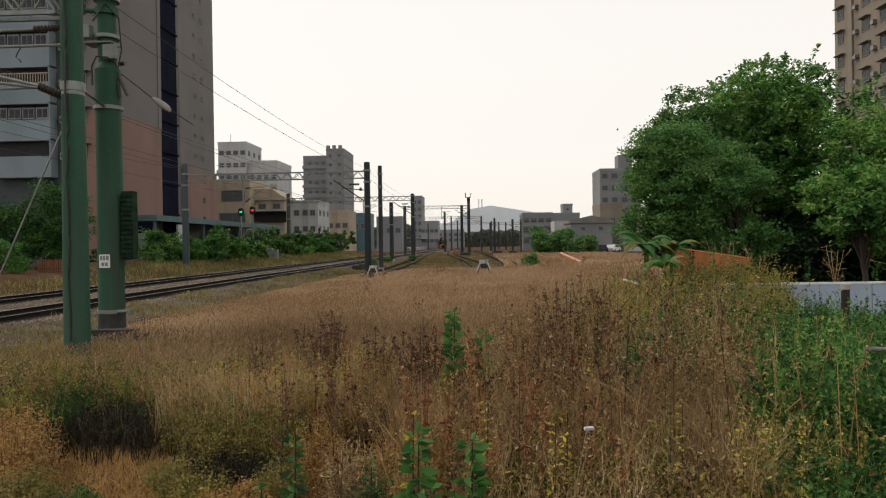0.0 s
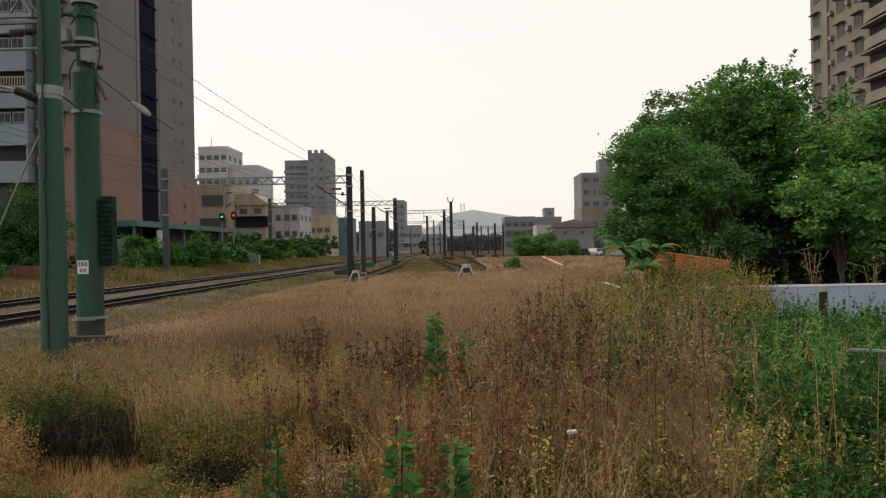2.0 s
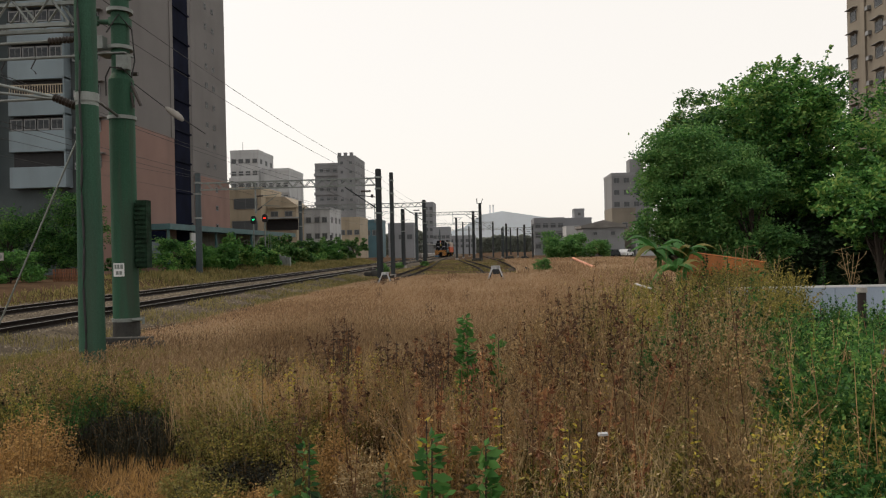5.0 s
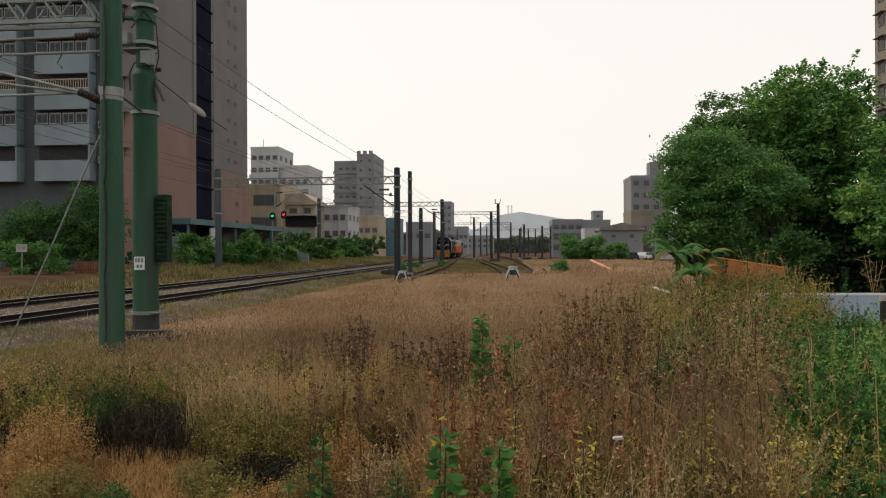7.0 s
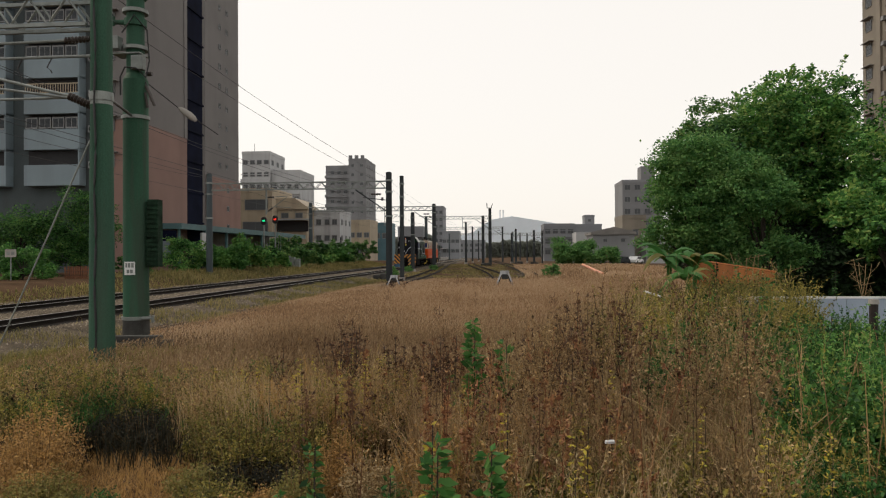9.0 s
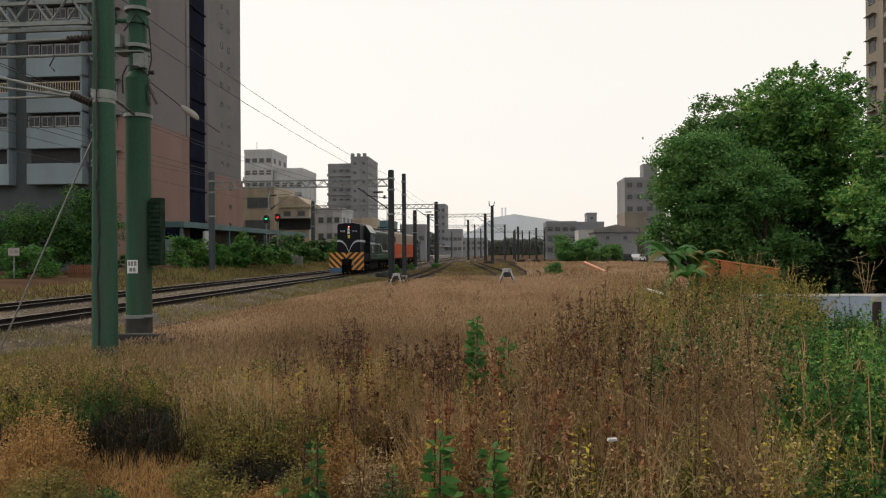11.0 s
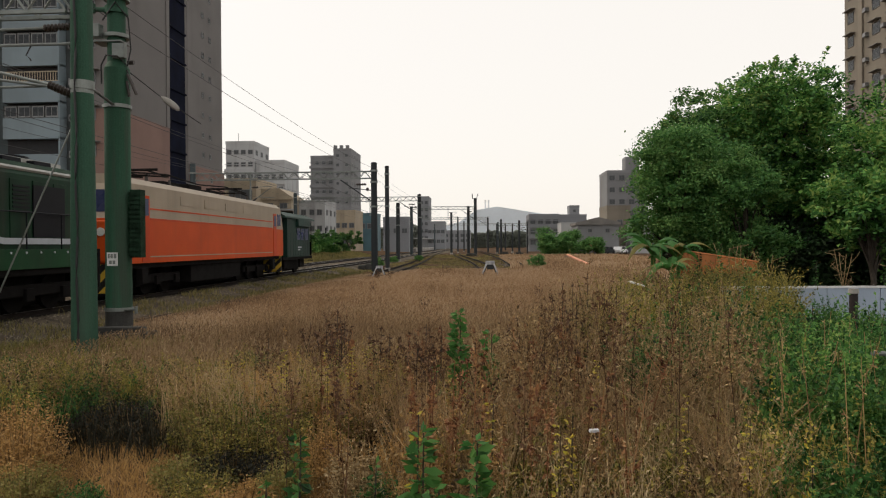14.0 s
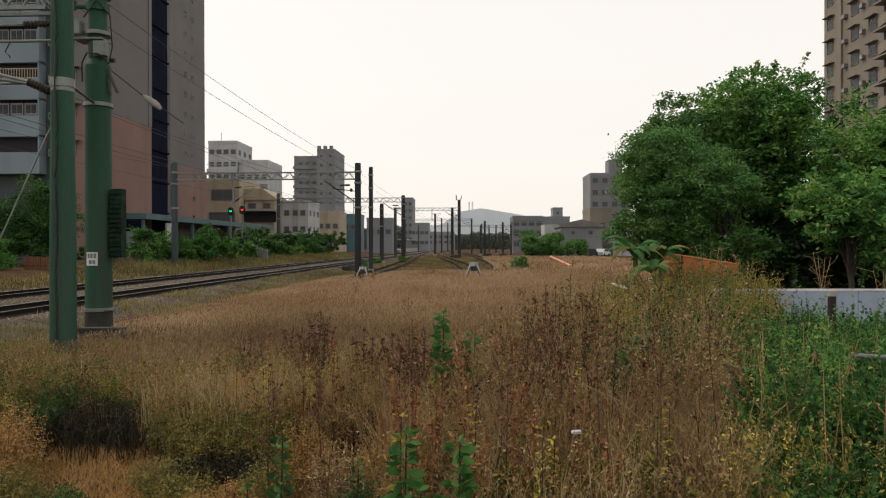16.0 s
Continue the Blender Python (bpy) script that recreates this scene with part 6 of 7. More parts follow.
# ---- the train ----
def striped(name, a, b, width):
    """Warning stripes that slope inwards and down to the middle of a plate."""
    m, n, l, p = shader(name)
    co, xyz = n.new("ShaderNodeTexCoord"), n.new("ShaderNodeSeparateXYZ")
    l.new(co.outputs["Object"], xyz.inputs[0])
    ab, sub, div, fr, gt = (n.new("ShaderNodeMath") for _ in range(5))
    ab.operation, sub.operation, div.operation, fr.operation, gt.operation = "ABSOLUTE", "SUBTRACT", "DIVIDE", "FRACT", "GREATER_THAN"
    l.new(xyz.outputs["X"], ab.inputs[0])
    l.new(xyz.outputs["Z"], sub.inputs[0])
    l.new(ab.outputs[0], sub.inputs[1])
    l.new(sub.outputs[0], div.inputs[0])
    div.inputs[1].default_value = width
    l.new(div.outputs[0], fr.inputs[0])
    l.new(fr.outputs[0], gt.inputs[0])
    gt.inputs[1].default_value = 0.5
    no = n.new("ShaderNodeTexNoise")
    no.inputs["Scale"].default_value, no.inputs["Detail"].default_value = 5, 6
    l.new(co.outputs["Object"], no.inputs["Vector"])
    r = n.new("ShaderNodeMapRange")
    r.inputs["To Min"].default_value, r.inputs["To Max"].default_value = 0.55, 1.1
    l.new(no.outputs["Fac"], r.inputs["Value"])
    mx, dirt = n.new("ShaderNodeMix"), n.new("ShaderNodeMix")
    mx.data_type = dirt.data_type = "RGBA"
    dirt.blend_type = "MULTIPLY"
    dirt.inputs["Factor"].default_value = 1
    mx.inputs["A"].default_value, mx.inputs["B"].default_value = (*a, 1), (*b, 1)
    l.new(gt.outputs[0], mx.inputs["Factor"])
    l.new(mx.outputs["Result"], dirt.inputs["A"])
    l.new(r.outputs[0], dirt.inputs["B"])
    l.new(dirt.outputs["Result"], p.inputs["Base Color"])
    p.inputs["Roughness"].default_value = 0.6
    return m


T = dict(
    black=mat("loco_black", (0.008, 0.009, 0.013), 0.5, spec=0.12, scale=1.5, vary=0.3, bump=0.05),
    under=mat("running_gear", (0.01, 0.009, 0.009), 0.9, spec=0.1, scale=3, vary=0.4),
    green=mat("loco_green", (0.012, 0.038, 0.021), 0.5, spec=0.1, scale=1.2, vary=0.4, stain=0.6, bump=0.05),
    skirt=mat("loco_skirt_green", (0.016, 0.062, 0.026), 0.55, spec=0.1, scale=1.2, vary=0.2, stain=0.2),
    white=mat("loco_stripe", (0.42, 0.45, 0.5), 0.5, scale=3, vary=0.1),
    silver=mat("loco_roof", (0.42, 0.42, 0.4), 0.5, 0.2, scale=1.5, vary=0.2, stain=0.3),
    orange=mat("loco_orange", (0.52, 0.073, 0.01), 0.5, spec=0.12, scale=0.9, vary=0.12, stain=0.12, bump=0.03),
    deep=mat("loco_door_orange", (0.46, 0.055, 0.012), 0.5, spec=0.12, scale=1, vary=0.15),
    cream=mat("loco_cream", (0.33, 0.27, 0.2), 0.5, spec=0.3, scale=0.9, vary=0.12, stain=0.2, bump=0.03),
    # The blue of reflected sky is mixed into this glass colour.
    window=glass("sky_blue_cab_glass", (0.02, 0.03, 0.1)),
    blue=mat("plough_blue", (0.03, 0.09, 0.17), 0.5, scale=3, vary=0.3),
    yellow=mat("plate_yellow", (0.6, 0.5, 0.06), 0.5),
    caboose=mat("caboose_green", (0.009, 0.034, 0.026), 0.6, spec=0.2, scale=1.1, vary=0.25, stain=0.3, streak=True),
    stripe=striped("warning_stripes", (0.012, 0.012, 0.012), (0.68, 0.28, 0.035), 0.5),
    stripe2=striped("plough_stripes", (0.012, 0.012, 0.012), (0.75, 0.5, 0.05), 0.5),
    lamp=mat("headlamp_glass", (0.6, 0.6, 0.58), 0.2, bump=0),
)
T["headlight"] = glowing("red_marker", (1.0, 0.05, 0.03), 30.0)


def lettering(text, size, parent, at, material, turn=0, name="lettering"):
    c = bpy.data.curves.new(name, "FONT")
    c.body, c.size, c.extrude, c.align_x = text, size, 0.006, "CENTER"
    tmp = bpy.data.objects.new(name, c)
    me = bpy.data.meshes.new_from_object(tmp)
    bpy.data.objects.remove(tmp)
    me.materials.append(material)
    o = new(name, me)
    o.parent = parent
    o.matrix_basis = pose(*at, 90, 0, turn)
    return o


def bogie(parent, y, axles, r=0.46):
    b = part("bogie", boxes((-1.0, -0.86, y - 1.9, y + 1.9, 0.42, 0.72), (0.86, 1.0, y - 1.9, y + 1.9, 0.42, 0.72), (-0.9, 0.9, y - 0.3, y + 0.3, 0.4, 0.7), bevel=0.03), T["under"], parent)
    for a in axles:
        for s in (-1, 1):
            w = part("wheel", tubes(((s * 0.5, y + a, r), (s * 0.63, y + a, r), r), n=24), T["under"], b)
            part("axle_box", boxes((s * 1.03 - 0.06, s * 1.03 + 0.06, y + a - 0.16, y + a + 0.16, r - 0.16, r + 0.16), bevel=0.02), T["under"], b)
    return b


def band(x, pts, w):
    """A painted stripe on a side wall: a thin solid strip along points (y, z)."""
    bm = bmesh.new()
    rings = []
    for i, (y, z) in enumerate(pts):
        a, b = pts[max(0, i - 1)], pts[min(len(pts) - 1, i + 1)]
        d = Vector((b[0] - a[0], b[1] - a[1])).normalized()
        lo, hi = (y + d.y * w / 2, z - d.x * w / 2), (y - d.y * w / 2, z + d.x * w / 2)
        rings.append([bm.verts.new((x + e, *q)) for e, q in ((-0.005, lo), (0.005, lo), (0.005, hi), (-0.005, hi))])
    for r0, r1 in zip(rings[:-1], rings[1:]):
        for k in range(4):
            bm.faces.new((r0[k], r1[k], r1[(k + 1) % 4], r0[(k + 1) % 4]))
    bm.faces.new(rings[0])
    bm.faces.new(rings[-1][::-1])
    bmesh.ops.recalc_face_normals(bm, faces=bm.faces[:])
    return bm


def diesel_locomotive():
    v = thing("diesel_locomotive", (TRACK, 0, RAIL), "black and dark green diesel locomotive with white stripe and striped pilot", "locomotive")
    # The long narrow box is added to keep daylight out underneath.
    part("underframe", boxes((-1.25, 1.25, 0.1, 14.1, 0.95, 1.2), (-0.9, 0.9, 4.9, 9.2, 0.25, 0.95), (-0.45, 0.45, 0.4, 13.9, 0.12, 0.95), (-1.3, 1.3, 0.1, 2.9, 1.2, 1.62), bevel=0.03), T["under"], v)
    pilot = part("pilot", boxes((-1.375, -0.4, -0.03, 0.1, 0.42, 1.7), (0.42, 1.375, -0.03, 0.1, 0.3, 1.7), (-0.4, 0.42, -0.03, 0.1, 1.2, 1.7)), T["stripe"], v, "pilot plate with orange and black stripes")
    part("plough", boxes((-1.32, -0.35, -0.12, 0.0, 0.08, 0.5), bevel=0.03), T["blue"], pilot, "blue painted guard plate")
    part("coupler", boxes((-0.14, 0.14, -0.6, 0.1, 0.72, 1.02), (-0.2, 0.2, -0.66, -0.42, 0.7, 1.06), bevel=0.04), T["under"], v)
    part("hose", path_tube(bmesh.new(), [(0.55, -0.05, 1.0), (0.6, -0.2, 0.75), (0.62, -0.22, 0.5), (0.75, -0.18, 0.4)], 0.03), M["galv"], v)
    for s in (-1, 1):
        part("handrail", path_tube(bmesh.new(), [(s * 1.25, 0.05, 1.7), (s * 1.25, 0.05, 2.4), (s * 1.2, 0.5, 2.5), (s * 1.2, 2.9, 2.5)], 0.02), T["black"], v)
    # high short hood with rounded shoulders
    nose = bmesh.new()
    prism(nose, [(-0.93, 1.62), (0.93, 1.62), (0.93, 3.86), (0.86, 3.98), (0.4, 4.06), (-0.4, 4.06), (-0.86, 3.98), (-0.93, 3.86)], "y", 0.85, 3.0)
    n = part("nose", nose, T["black"], v, "high black nose")
    # stripe swooping down to a point on the nose
    st = bmesh.new()
    for s in (-1, 1):
        pts = [(0.93, 2.62), (0.75, 2.64), (0.55, 2.58), (0.35, 2.42), (0.2, 2.2), (0.08, 1.92), (0.0, 1.66)]
        a = [st.verts.new((s * x, 0.842, z + 0.09 * (0.6 + 0.4 * x))) for x, z in pts]
        b = [st.verts.new((s * x, 0.842, z - 0.09 * (0.6 + 0.4 * x))) for x, z in pts]
        for i in range(len(pts) - 1):
            st.faces.new((a[i], a[i + 1], b[i + 1], b[i]))
    bmesh.ops.recalc_face_normals(st, faces=st.faces[:])
    bmesh.ops.solidify(st, geom=st.faces[:], thickness=0.006)
    part("stripe", st, T["white"], n, "white swooping stripe")
    for z in (3.55, 3.3):
        part("headlamp", tubes(((0, 0.86, z), (0, 0.79, z), 0.1, 0.11), n=14), T["lamp"], n)
    hood = part("marker_hood", tubes(((0, 0.86, 3.78), (0, 0.84, 3.78), 0.09, 0.08), n=14), T["black"], n, "round black lamp mount")
    part("marker_lamp", tubes(((0, 0.845, 3.78), (0, 0.832, 3.78), 0.04), n=12), T["headlight"], hood, "red marker lamp")
    part("marker_plate", boxes((-0.07, 0.1, 0.825, 0.85, 2.85, 3.1)), T["yellow"], n, "small yellow plate")
    lettering("R40", 0.24, n, (-0.5, 0.843, 3.34), T["white"])
    lettering("R40", 0.24, n, (0.5, 0.843, 3.34), T["white"])
    for s in (-1, 1):
        part("side_stripe", band(s * 0.937, [(0.85, 2.62), (3.0, 2.62)], 0.17), T["white"], n)
    # cab
    cab_bm = bmesh.new()
    prism(cab_bm, [(-1.35, 1.2), (1.35, 1.2), (1.35, 3.35), (0.95, 3.98), (0.4, 4.1), (-0.4, 4.1), (-0.95, 3.98), (-1.35, 3.35)], "y", 3.0, 5.2)
    c = part("cab", cab_bm, T["green"], v)
    roof = bmesh.new()
    prism(roof, [(1.42, 3.33), (0.97, 4.01), (0.4, 4.13), (-0.4, 4.13), (-0.97, 4.01), (-1.42, 3.33), (-1.4, 3.31), (-0.95, 3.985), (-0.4, 4.105), (0.4, 4.105), (0.95, 3.985), (1.4, 3.31)], "y", 2.9, 5.35)
    part("cab_roof", roof, T["silver"], c, "weathered silver cab roof")
    for s in (-1, 1):
        part("front_panel", boxes((s * 1.14 - 0.2, s * 1.14 + 0.2, 2.985, 3.0, 1.3, 3.3)), T["black"], c)
        part("cab_window", boxes((s * 1.36 - 0.012, s * 1.36 + 0.012, 3.4, 4.1, 2.55, 3.2)), T["window"], c)
        part("cab_window", boxes((s * 1.36 - 0.012, s * 1.36 + 0.012, 4.25, 4.9, 2.55, 3.2)), T["window"], c)
        part("side_stripe", band(s * 1.357, [(3.0, 2.45), (5.2, 2.45)], 0.17), T["white"], c)
        part("handrail", path_tube(bmesh.new(), [(s * 1.42, 5.25, 1.3), (s * 1.42, 5.25, 2.9)], 0.025), T["black"], c)
        ring = path_tube(bmesh.new(), [(s * 1.36, 4.1 + 0.2 * math.sin(a * 0.5236), 2.12 + 0.2 * math.cos(a * 0.5236)) for a in range(13)], 0.014, 5)
        part("emblem", ring, T["white"], c, "white ring emblem")
        part("emblem_bar", boxes((s * 1.36 - 0.006, s * 1.36 + 0.006, 3.92, 4.28, 2.1, 2.14)), T["white"], c)
        lettering("R40", 0.22, c, (s * 1.357, 4.1, 1.68), T["white"], 90 if s > 0 else -90)
    # long hood
    hood = bmesh.new()
    prism(hood, [(-1.14, 1.2), (1.14, 1.2), (1.14, 3.42), (0.95, 3.75), (0.4, 3.88), (-0.4, 3.88), (-0.95, 3.75), (-1.14, 3.42)], "y", 5.2, 13.4)
    h = part("long_hood", hood, T["green"], v)
    part("hood_roof", boxes((-0.7, 0.7, 5.4, 13.3, 3.8, 3.91)), T["silver"], h, "weathered silver hood roof")
    for s in (-1, 1):
        part("hood_edge", tubes(((s * 1.07, 5.3, 3.57), (s * 1.07, 13.3, 3.57), 0.06), n=6), T["silver"], h)
        for i in range(9):
            y = 5.45 + 0.85 * i
            d = part("hood_door", boxes((s * 1.15 - 0.012, s * 1.15 + 0.012, y, y + 0.78, 1.75, 3.3), bevel=0.006), T["green"], h)
            if i in (0, 2, 3, 6):
                bm = boxes(*[(s * 1.167 - 0.014, s * 1.167 + 0.014, y + 0.08, y + 0.7, 2.5 + 0.1 * k, 2.55 + 0.1 * k) for k in range(7)])
                part("louvre", bm, T["black"], d)
        part("radiator", boxes((s * 1.16 - 0.02, s * 1.16 + 0.02, 11.4, 12.7, 1.9, 3.2)), T["black"], h, "dark radiator opening")
        part("side_stripe", band(s * 1.185, [(5.2, 2.45), (8.6, 2.45), (9.0, 2.4), (9.9, 1.86), (10.3, 1.8), (13.0, 1.8)], 0.15), T["white"], h)
        part("skirt", boxes((s * 1.3 - 0.03, s * 1.3 + 0.03, 3.2, 13.9, 1.12, 1.6), bevel=0.01), T["skirt"], v, "dark green running board skirt")
        part("walkway", boxes((s * 1.15 - 0.16, s * 1.15 + 0.16, 5.2, 13.9, 1.55, 1.6)), T["skirt"], v)
        bm = bmesh.new()
        tube(bm, (s * 1.3, 5.3, 2.5), (s * 1.3, 13.8, 2.5), 0.02, n=6)
        for i in range(7):
            tube(bm, (s * 1.3, 5.3 + 1.41 * i, 1.6), (s * 1.3, 5.3 + 1.41 * i, 2.5), 0.018, n=6)
        part("railing", bm, T["black"], v)
    for i in range(6):
        part("roof_vent", boxes((0.72, 0.94, 5.8 + 1.2 * i, 6.5 + 1.2 * i, 3.74, 3.86), bevel=0.02), T["black"], h)
    for s in (-1, 1):
        for i in range(18):
            part("bolt_row", tubes(((s * 1.33, 3.6 + 0.56 * i, 1.52), (s * 1.345, 3.6 + 0.56 * i, 1.52), 0.03), n=6), T["white"], v)
        part("hose", path_tube(bmesh.new(), [(s * 1.2, 5.5 + 0.02 * (k % 2), 1.7 + 0.1 * k) for k in range(15)], 0.035, 6), T["silver"], v, "ribbed grey hose on the hood")
    part("fan", tubes(((0, 12.0, 3.9), (0, 12.0, 4.0), 0.55), n=20), T["black"], h)
    part("exhaust", boxes((-0.25, 0.25, 8.2, 8.8, 3.83, 4.0), bevel=0.03), T["black"], h)
    part("rear_plate", boxes((-1.3, 1.3, 14.1, 14.2, 0.5, 1.6)), T["under"], v)
    for y in (2.7, 11.4):
        bogie(v, y, (-1.5, 0, 1.5))
    return v


def electric_locomotive():
    v = thing("electric_locomotive", (TRACK, 0, RAIL), "orange and cream electric locomotive with folded roof gear", "locomotive")
    L = 17.1

    def shell(x, z0, z1, inset0, inset1, mtl, name, lab=""):
        """Body slice with raked ends."""
        bm = bmesh.new()
        prism(bm, [(inset0, z0), (inset1, z1), (L - inset1, z1), (L - inset0, z0)], "x", -x, x)
        return part(name, bm, mtl, v, lab)
    shell(1.42, 1.12, 2.52, 0.02, 0.02, T["orange"], "lower_body", "orange lower body")
    shell(1.42, 2.52, 3.62, 0.02, 0.5, T["cream"], "upper_body", "cream upper body")
    rf = bmesh.new()
    prism(rf, [(-1.42, 3.62), (1.42, 3.62), (1.2, 3.82), (0.6, 3.92), (-0.6, 3.92), (-1.2, 3.82)], "y", 0.52, L - 0.52)
    part("roof", rf, T["cream"], v)
    for s in (-1, 1):
        part("line", boxes((s * 1.424 - 0.004, s * 1.424 + 0.004, 1.9, L - 1.9, 2.86, 2.91)), T["deep"], v, "thin orange line")
        part("line", boxes((s * 1.424 - 0.004, s * 1.424 + 0.004, 1.9, L - 1.9, 2.52, 2.58)), T["deep"], v)
        part("line", boxes((s * 1.424 - 0.004, s * 1.424 + 0.004, 1.9, L - 1.9, 1.3, 1.34)), T["cream"], v, "thin cream line")
        for y in (1.35, L - 1.75):
            d = part("cab_door", boxes((s * 1.427 - 0.01, s * 1.427 + 0.01, y, y + 0.5, 1.15, 3.3), bevel=0.006), T["deep"], v, "cab side door")
            part("door_window", boxes((s * 1.44 - 0.006, s * 1.44 + 0.006, y + 0.08, y + 0.42, 2.65, 3.2)), T["window"], d)
        for y in (0.5, L - 1.1):
            part("cab_window", boxes((s * 1.427 - 0.01, s * 1.427 + 0.01, y + 0.05, y + 0.6, 2.7, 3.3)), T["window"], v)
        for i in range(4):
            part("side_grille", boxes((s * 1.428 - 0.01, s * 1.428 + 0.01, 4.2 + 2.2 * i, 5.4 + 2.2 * i, 3.12, 3.44)), T["cream"], v)
        for y in (1.4, L - 1.8):
            part("step", boxes((s * 1.3 - 0.1, s * 1.3 + 0.1, y, y + 0.4, 0.45, 0.95)), T["under"], v)
    for y0, e in ((0, -1), (L, 1)):
        for x in (-0.72, 0.72):
            bm = bmesh.new()
            w = [(x - 0.6, 2.72), (x + 0.6, 2.72), (x + 0.55, 3.42), (x - 0.55, 3.42)]
            vs = [bm.verts.new((a, y0 - e * (0.02 + 0.48 * (b - 2.52) / 1.1) + e * 0.012, b)) for a, b in w]
            bm.faces.new(vs)
            bmesh.ops.solidify(bm, geom=bm.faces[:], thickness=0.012)
            part("windscreen", bm, T["window"], v)
        nb = part("nose_bulge", boxes((-1.3, 1.3, min(y0, y0 + e * 0.14), max(y0, y0 + e * 0.14), 1.15, 2.45), bevel=0.06), T["orange"], v)
        part("headlamp", tubes(((-0.9, y0 + e * 0.14, 2.1), (-0.9, y0 + e * 0.18, 2.1), 0.13), n=12), T["lamp"], nb)
        part("headlamp", tubes(((0.9, y0 + e * 0.14, 2.1), (0.9, y0 + e * 0.18, 2.1), 0.13), n=12), T["lamp"], nb)
        for x in (-1.3, 0.3):
            part("pilot", boxes((x, x + 1.0, y0 - 0.06, y0 + 0.06, 0.25, 1.12)), T["stripe2"], v, "yellow and black striped pilot")
        part("coupler", boxes((-0.14, 0.14, y0 - 0.45, y0 + 0.45, 0.72, 1.02), bevel=0.03), T["under"], v)
        # folded pantograph
        yc = L / 2 + e * 4.3
        bm = tubes(((-0.7, yc - 1.0, 4.12), (0.7, yc - 1.0, 4.12), 0.04), ((-0.6, yc - 0.9, 4.12), (-0.5, yc + 1.0, 4.26), 0.035), ((0.6, yc - 0.9, 4.12), (0.5, yc + 1.0, 4.26), 0.035), ((-0.5, yc + 1.0, 4.26), (-0.4, yc - 0.6, 4.36), 0.03), ((0.5, yc + 1.0, 4.26), (0.4, yc - 0.6, 4.36), 0.03), ((-0.85, yc - 0.6, 4.36), (0.85, yc - 0.6, 4.36), 0.05), n=6)
        pt = part("pantograph", bm, T["under"], v, "folded dark pantograph")
        for x in (-0.6, 0.6):
            for dy in (-0.9, 0.9):
                part("insulator", tubes(((x, yc + dy, 3.88), (x, yc + dy, 4.12), 0.07, 0.05), n=8), M["insul"], pt)
    gear = [(-0.5, 0.5, 4.9 + 2.2 * i, 6.2 + 2.2 * i, 3.9, 4.08 + 0.08 * (i % 2)) for i in range(3)]
    for g in gear:
        part("roof_box", boxes(g, bevel=0.03), T["under"], v)
    part("roof_conductor", path_tube(bmesh.new(), [(0.5, 2.5, 4.15), (0.55, 5.0, 4.32), (0.5, 8.0, 4.2), (0.55, 11.0, 4.34), (0.5, 14.0, 4.15)], 0.03), T["under"], v)
    # Includes an added centre box that darkens the view below the body.
    part("underframe", boxes((-1.3, 1.3, 0.3, L - 0.3, 0.95, 1.14), (-1.2, 1.2, 5.6, 11.0, 0.3, 0.95), (-0.45, 0.45, 0.4, L - 0.4, 0.12, 0.95), bevel=0.02), T["under"], v)
    for y in (3.2, L - 3.2):
        bogie(v, y, (-1.5, 0, 1.5), 0.5)
    return v


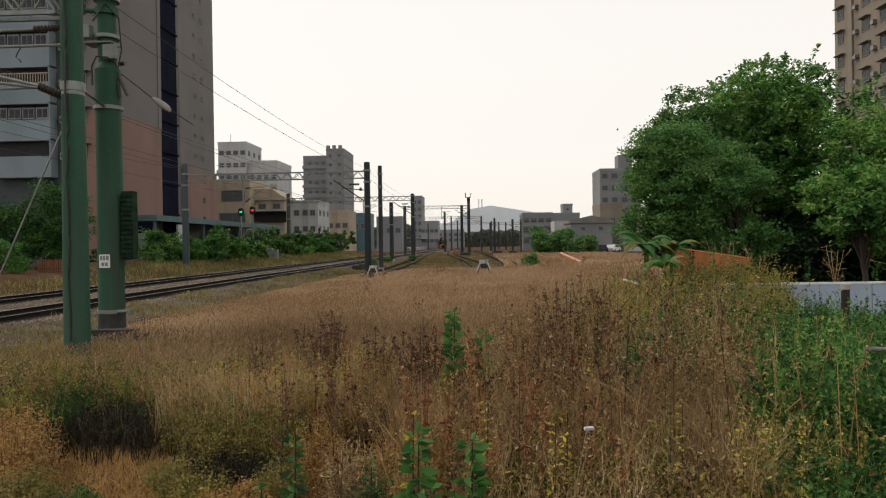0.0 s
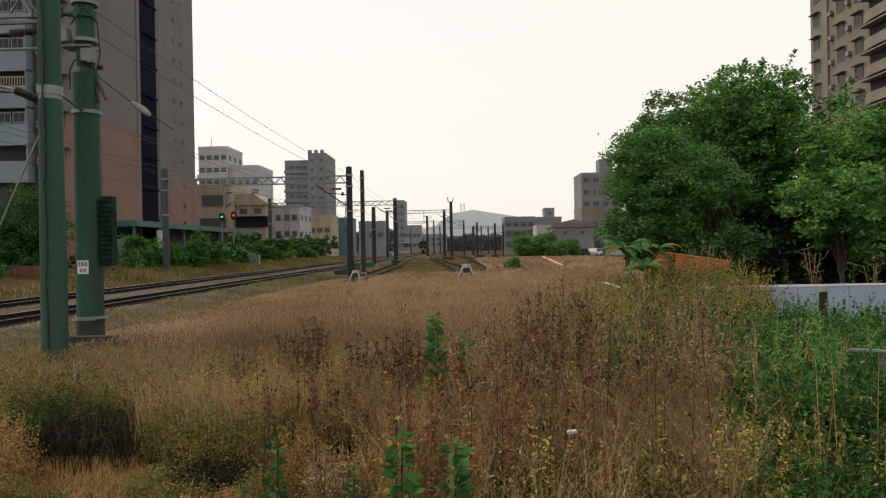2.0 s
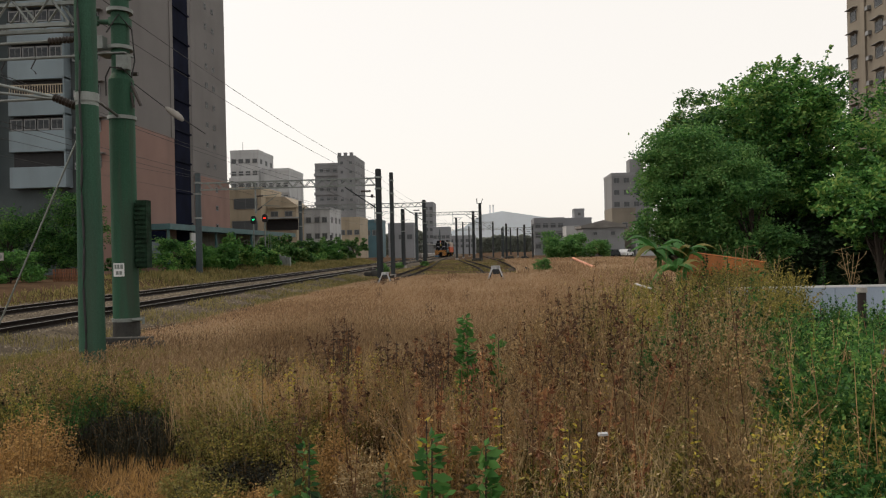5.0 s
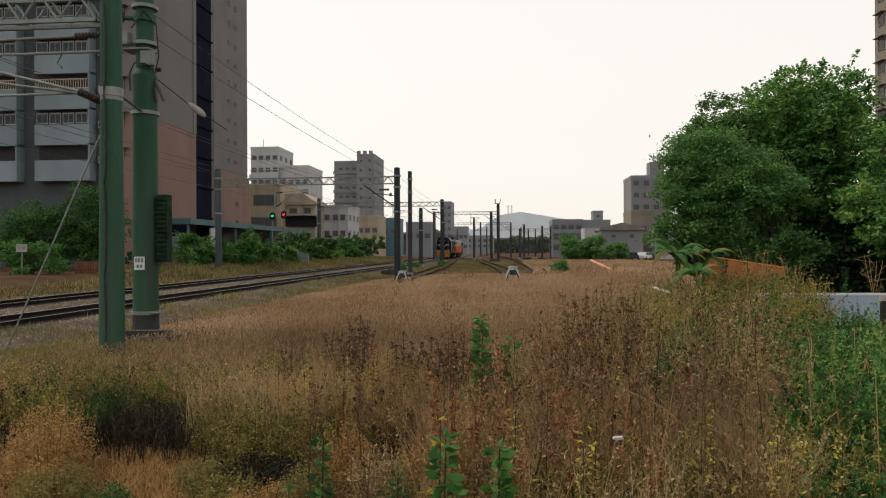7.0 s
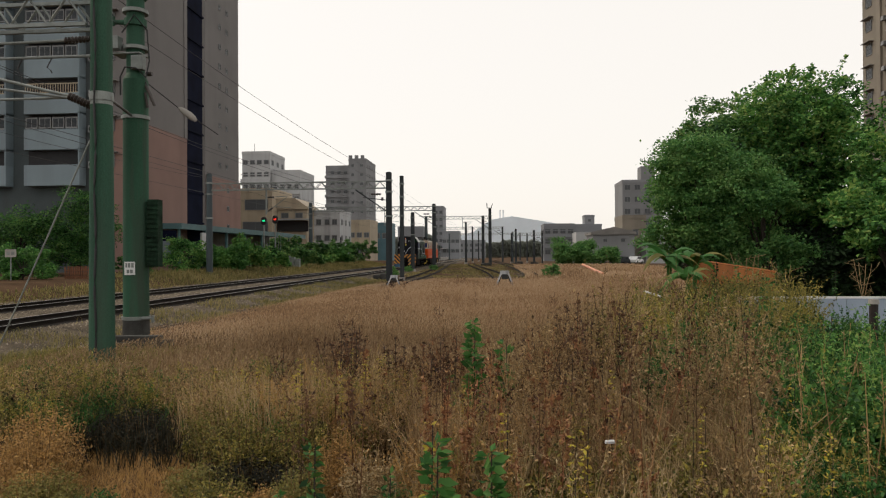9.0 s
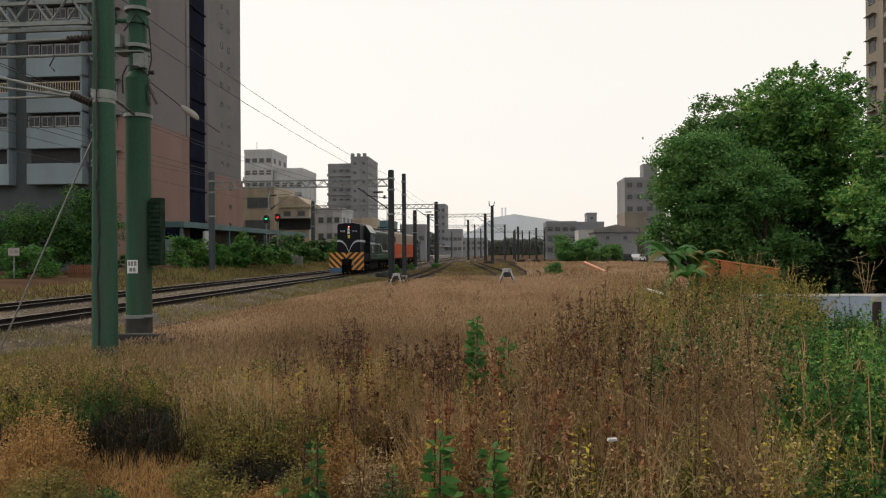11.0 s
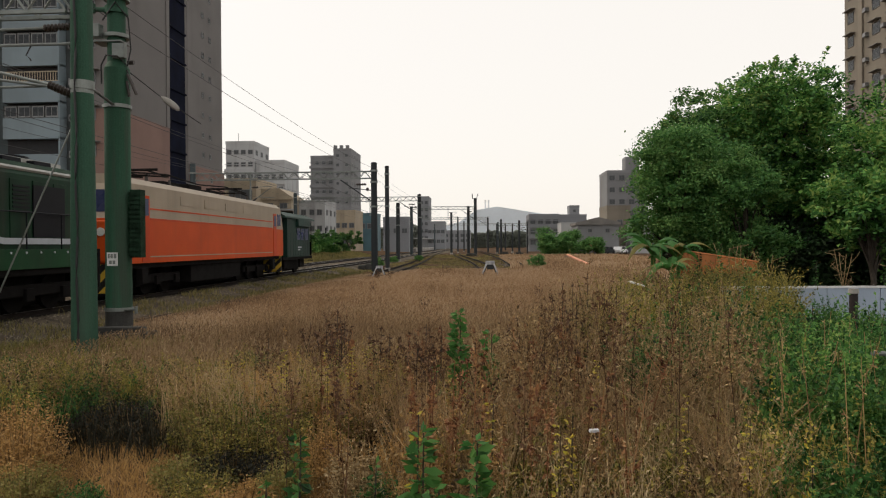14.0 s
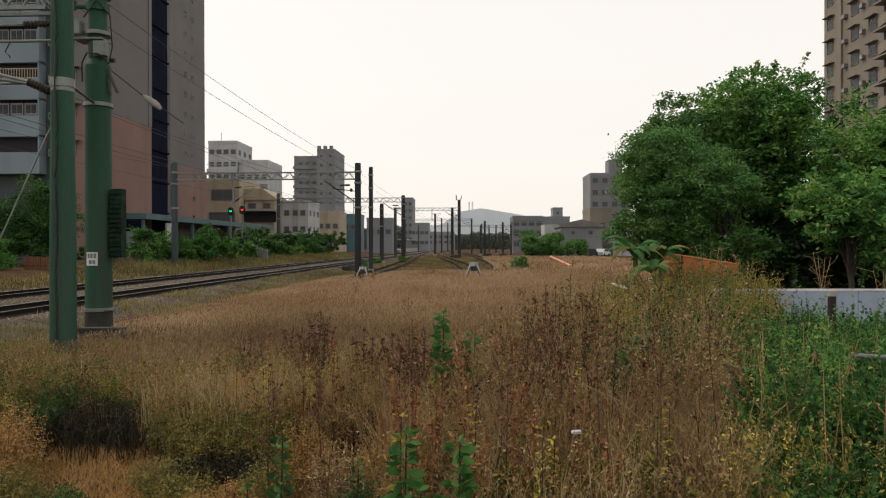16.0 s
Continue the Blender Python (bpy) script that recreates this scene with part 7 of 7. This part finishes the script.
def brake_van():
    v = thing("brake_van", (TRACK, 0, RAIL), "dark green caboose with end platforms and curved roof", "wagon")
    part("body", boxes((-1.32, 1.32, 0.75, 5.7, 1.0, 3.25), bevel=0.02), T["caboose"], v)
    rf = bmesh.new()
    prism(rf, [(-1.45, 3.2), (1.45, 3.2), (1.42, 3.3), (0.9, 3.55), (0.3, 3.66), (-0.3, 3.66), (-0.9, 3.55), (-1.42, 3.3)], "y", 0.0, 6.5)
    part("roof", rf, T["caboose"], v, "weathered curved roof")
    part("chimney", tubes(((0.4, 2.0, 3.6), (0.4, 2.0, 3.95), 0.08), n=8), T["under"], v)
    for s in (-1, 1):
        for i in range(9):
            part("board", boxes((s * 1.33 - 0.006, s * 1.33 + 0.006, 0.85 + 0.54 * i, 1.36 + 0.54 * i, 1.05, 2.35)), T["caboose"], v)
        bay = part("hood_panel", prism(bmesh.new(), [(s * 1.325, 2.75), (s * 1.5, 2.8), (s * 1.46, 3.2), (s * 1.325, 3.24)], "y", 2.6, 5.4), T["caboose"], v)
        for y in (2.75, 3.65, 4.55):
            part("window", boxes((s * 1.33 - 0.012, s * 1.33 + 0.012, y, y + 0.72, 2.0, 2.68)), T["window"], v)
        bm = boxes((s * 1.34 - 0.006, s * 1.34 + 0.006, 2.9, 3.7, 1.52, 1.6), (s * 1.34 - 0.006, s * 1.34 + 0.006, 2.9, 3.4, 1.38, 1.44))
        part("marking", bm, T["white"], v, "faded white marking bars")
        for y in (0.1, 6.4):
            part("handrail", path_tube(bmesh.new(), [(s * 1.25, y, 0.9), (s * 1.25, y, 3.25)], 0.025), T["under"], v)
            for z in (0.4, 0.7):
                part("step", boxes((s * 1.2 - 0.15, s * 1.2 + 0.15, y - 0.12, y + 0.12, z, z + 0.045)), T["under"], v)
    for y in (0.1, 6.4):
        for x in (-1.25, 0.4):
            part("end_railing", boxes((x, x + 0.85, y - 0.03, y + 0.03, 1.05, 1.9)), T["under"], v)
    part("end_door", boxes((-0.4, 0.4, 5.7, 5.73, 1.05, 2.95)), T["under"], v)
    part("tail_lamp", tubes(((0.9, 6.45, 2.0), (0.9, 6.55, 2.0), 0.09), n=10), T["under"], v)
    # Its last box is an added core, there to block light below.
    part("underframe", boxes((-1.28, 1.28, 0.0, 6.5, 0.85, 1.02), (-0.9, 0.9, 2.2, 4.3, 0.3, 0.85), (-0.45, 0.45, 0.2, 6.3, 0.15, 0.85)), T["under"], v)
    for y in (1.6, 4.9):
        for s in (-1, 1):
            w = part("wheel", tubes(((s * 0.5, y, 0.43), (s * 0.63, y, 0.43), 0.43), n=24), T["under"], v)
            part("axle_guard", boxes((s * 1.0 - 0.05, s * 1.0 + 0.05, y - 0.5, y + 0.5, 0.35, 0.85), bevel=0.02), T["under"], v)
    return v


diesel, electric, van = diesel_locomotive(), electric_locomotive(), brake_van()

# seconds, place of the leading pilot along the line
RUN = [(0.0, 266.0), (2.0, 228.0), (3.5, 200.0), (5.0, 171.5), (6.3, 146.5), (7.0, 131.5), (8.0, 110.5), (9.0, 91.0), (11.5, 46.8), (12.5, 29.9), (13.3, 17.05), (15.0, -11.3), (16.0, -28.3)]


def on_line(y, half):
    """Pose on the main line: the ends of the vehicle both stand over the track."""
    a, b = line_x(y), line_x(y + 2 * half)
    return pose(a, y, RAIL, 0, 0, -math.degrees(math.atan2(b - a, 2 * half)))


def motions():
    for v, back, half in ((diesel, 0.0, 7.0), (electric, 15.1, 8.5), (van, 32.6, 3.2)):
        walk(v, [(t, on_line(y + back, half)) for t, y in RUN])


motions()
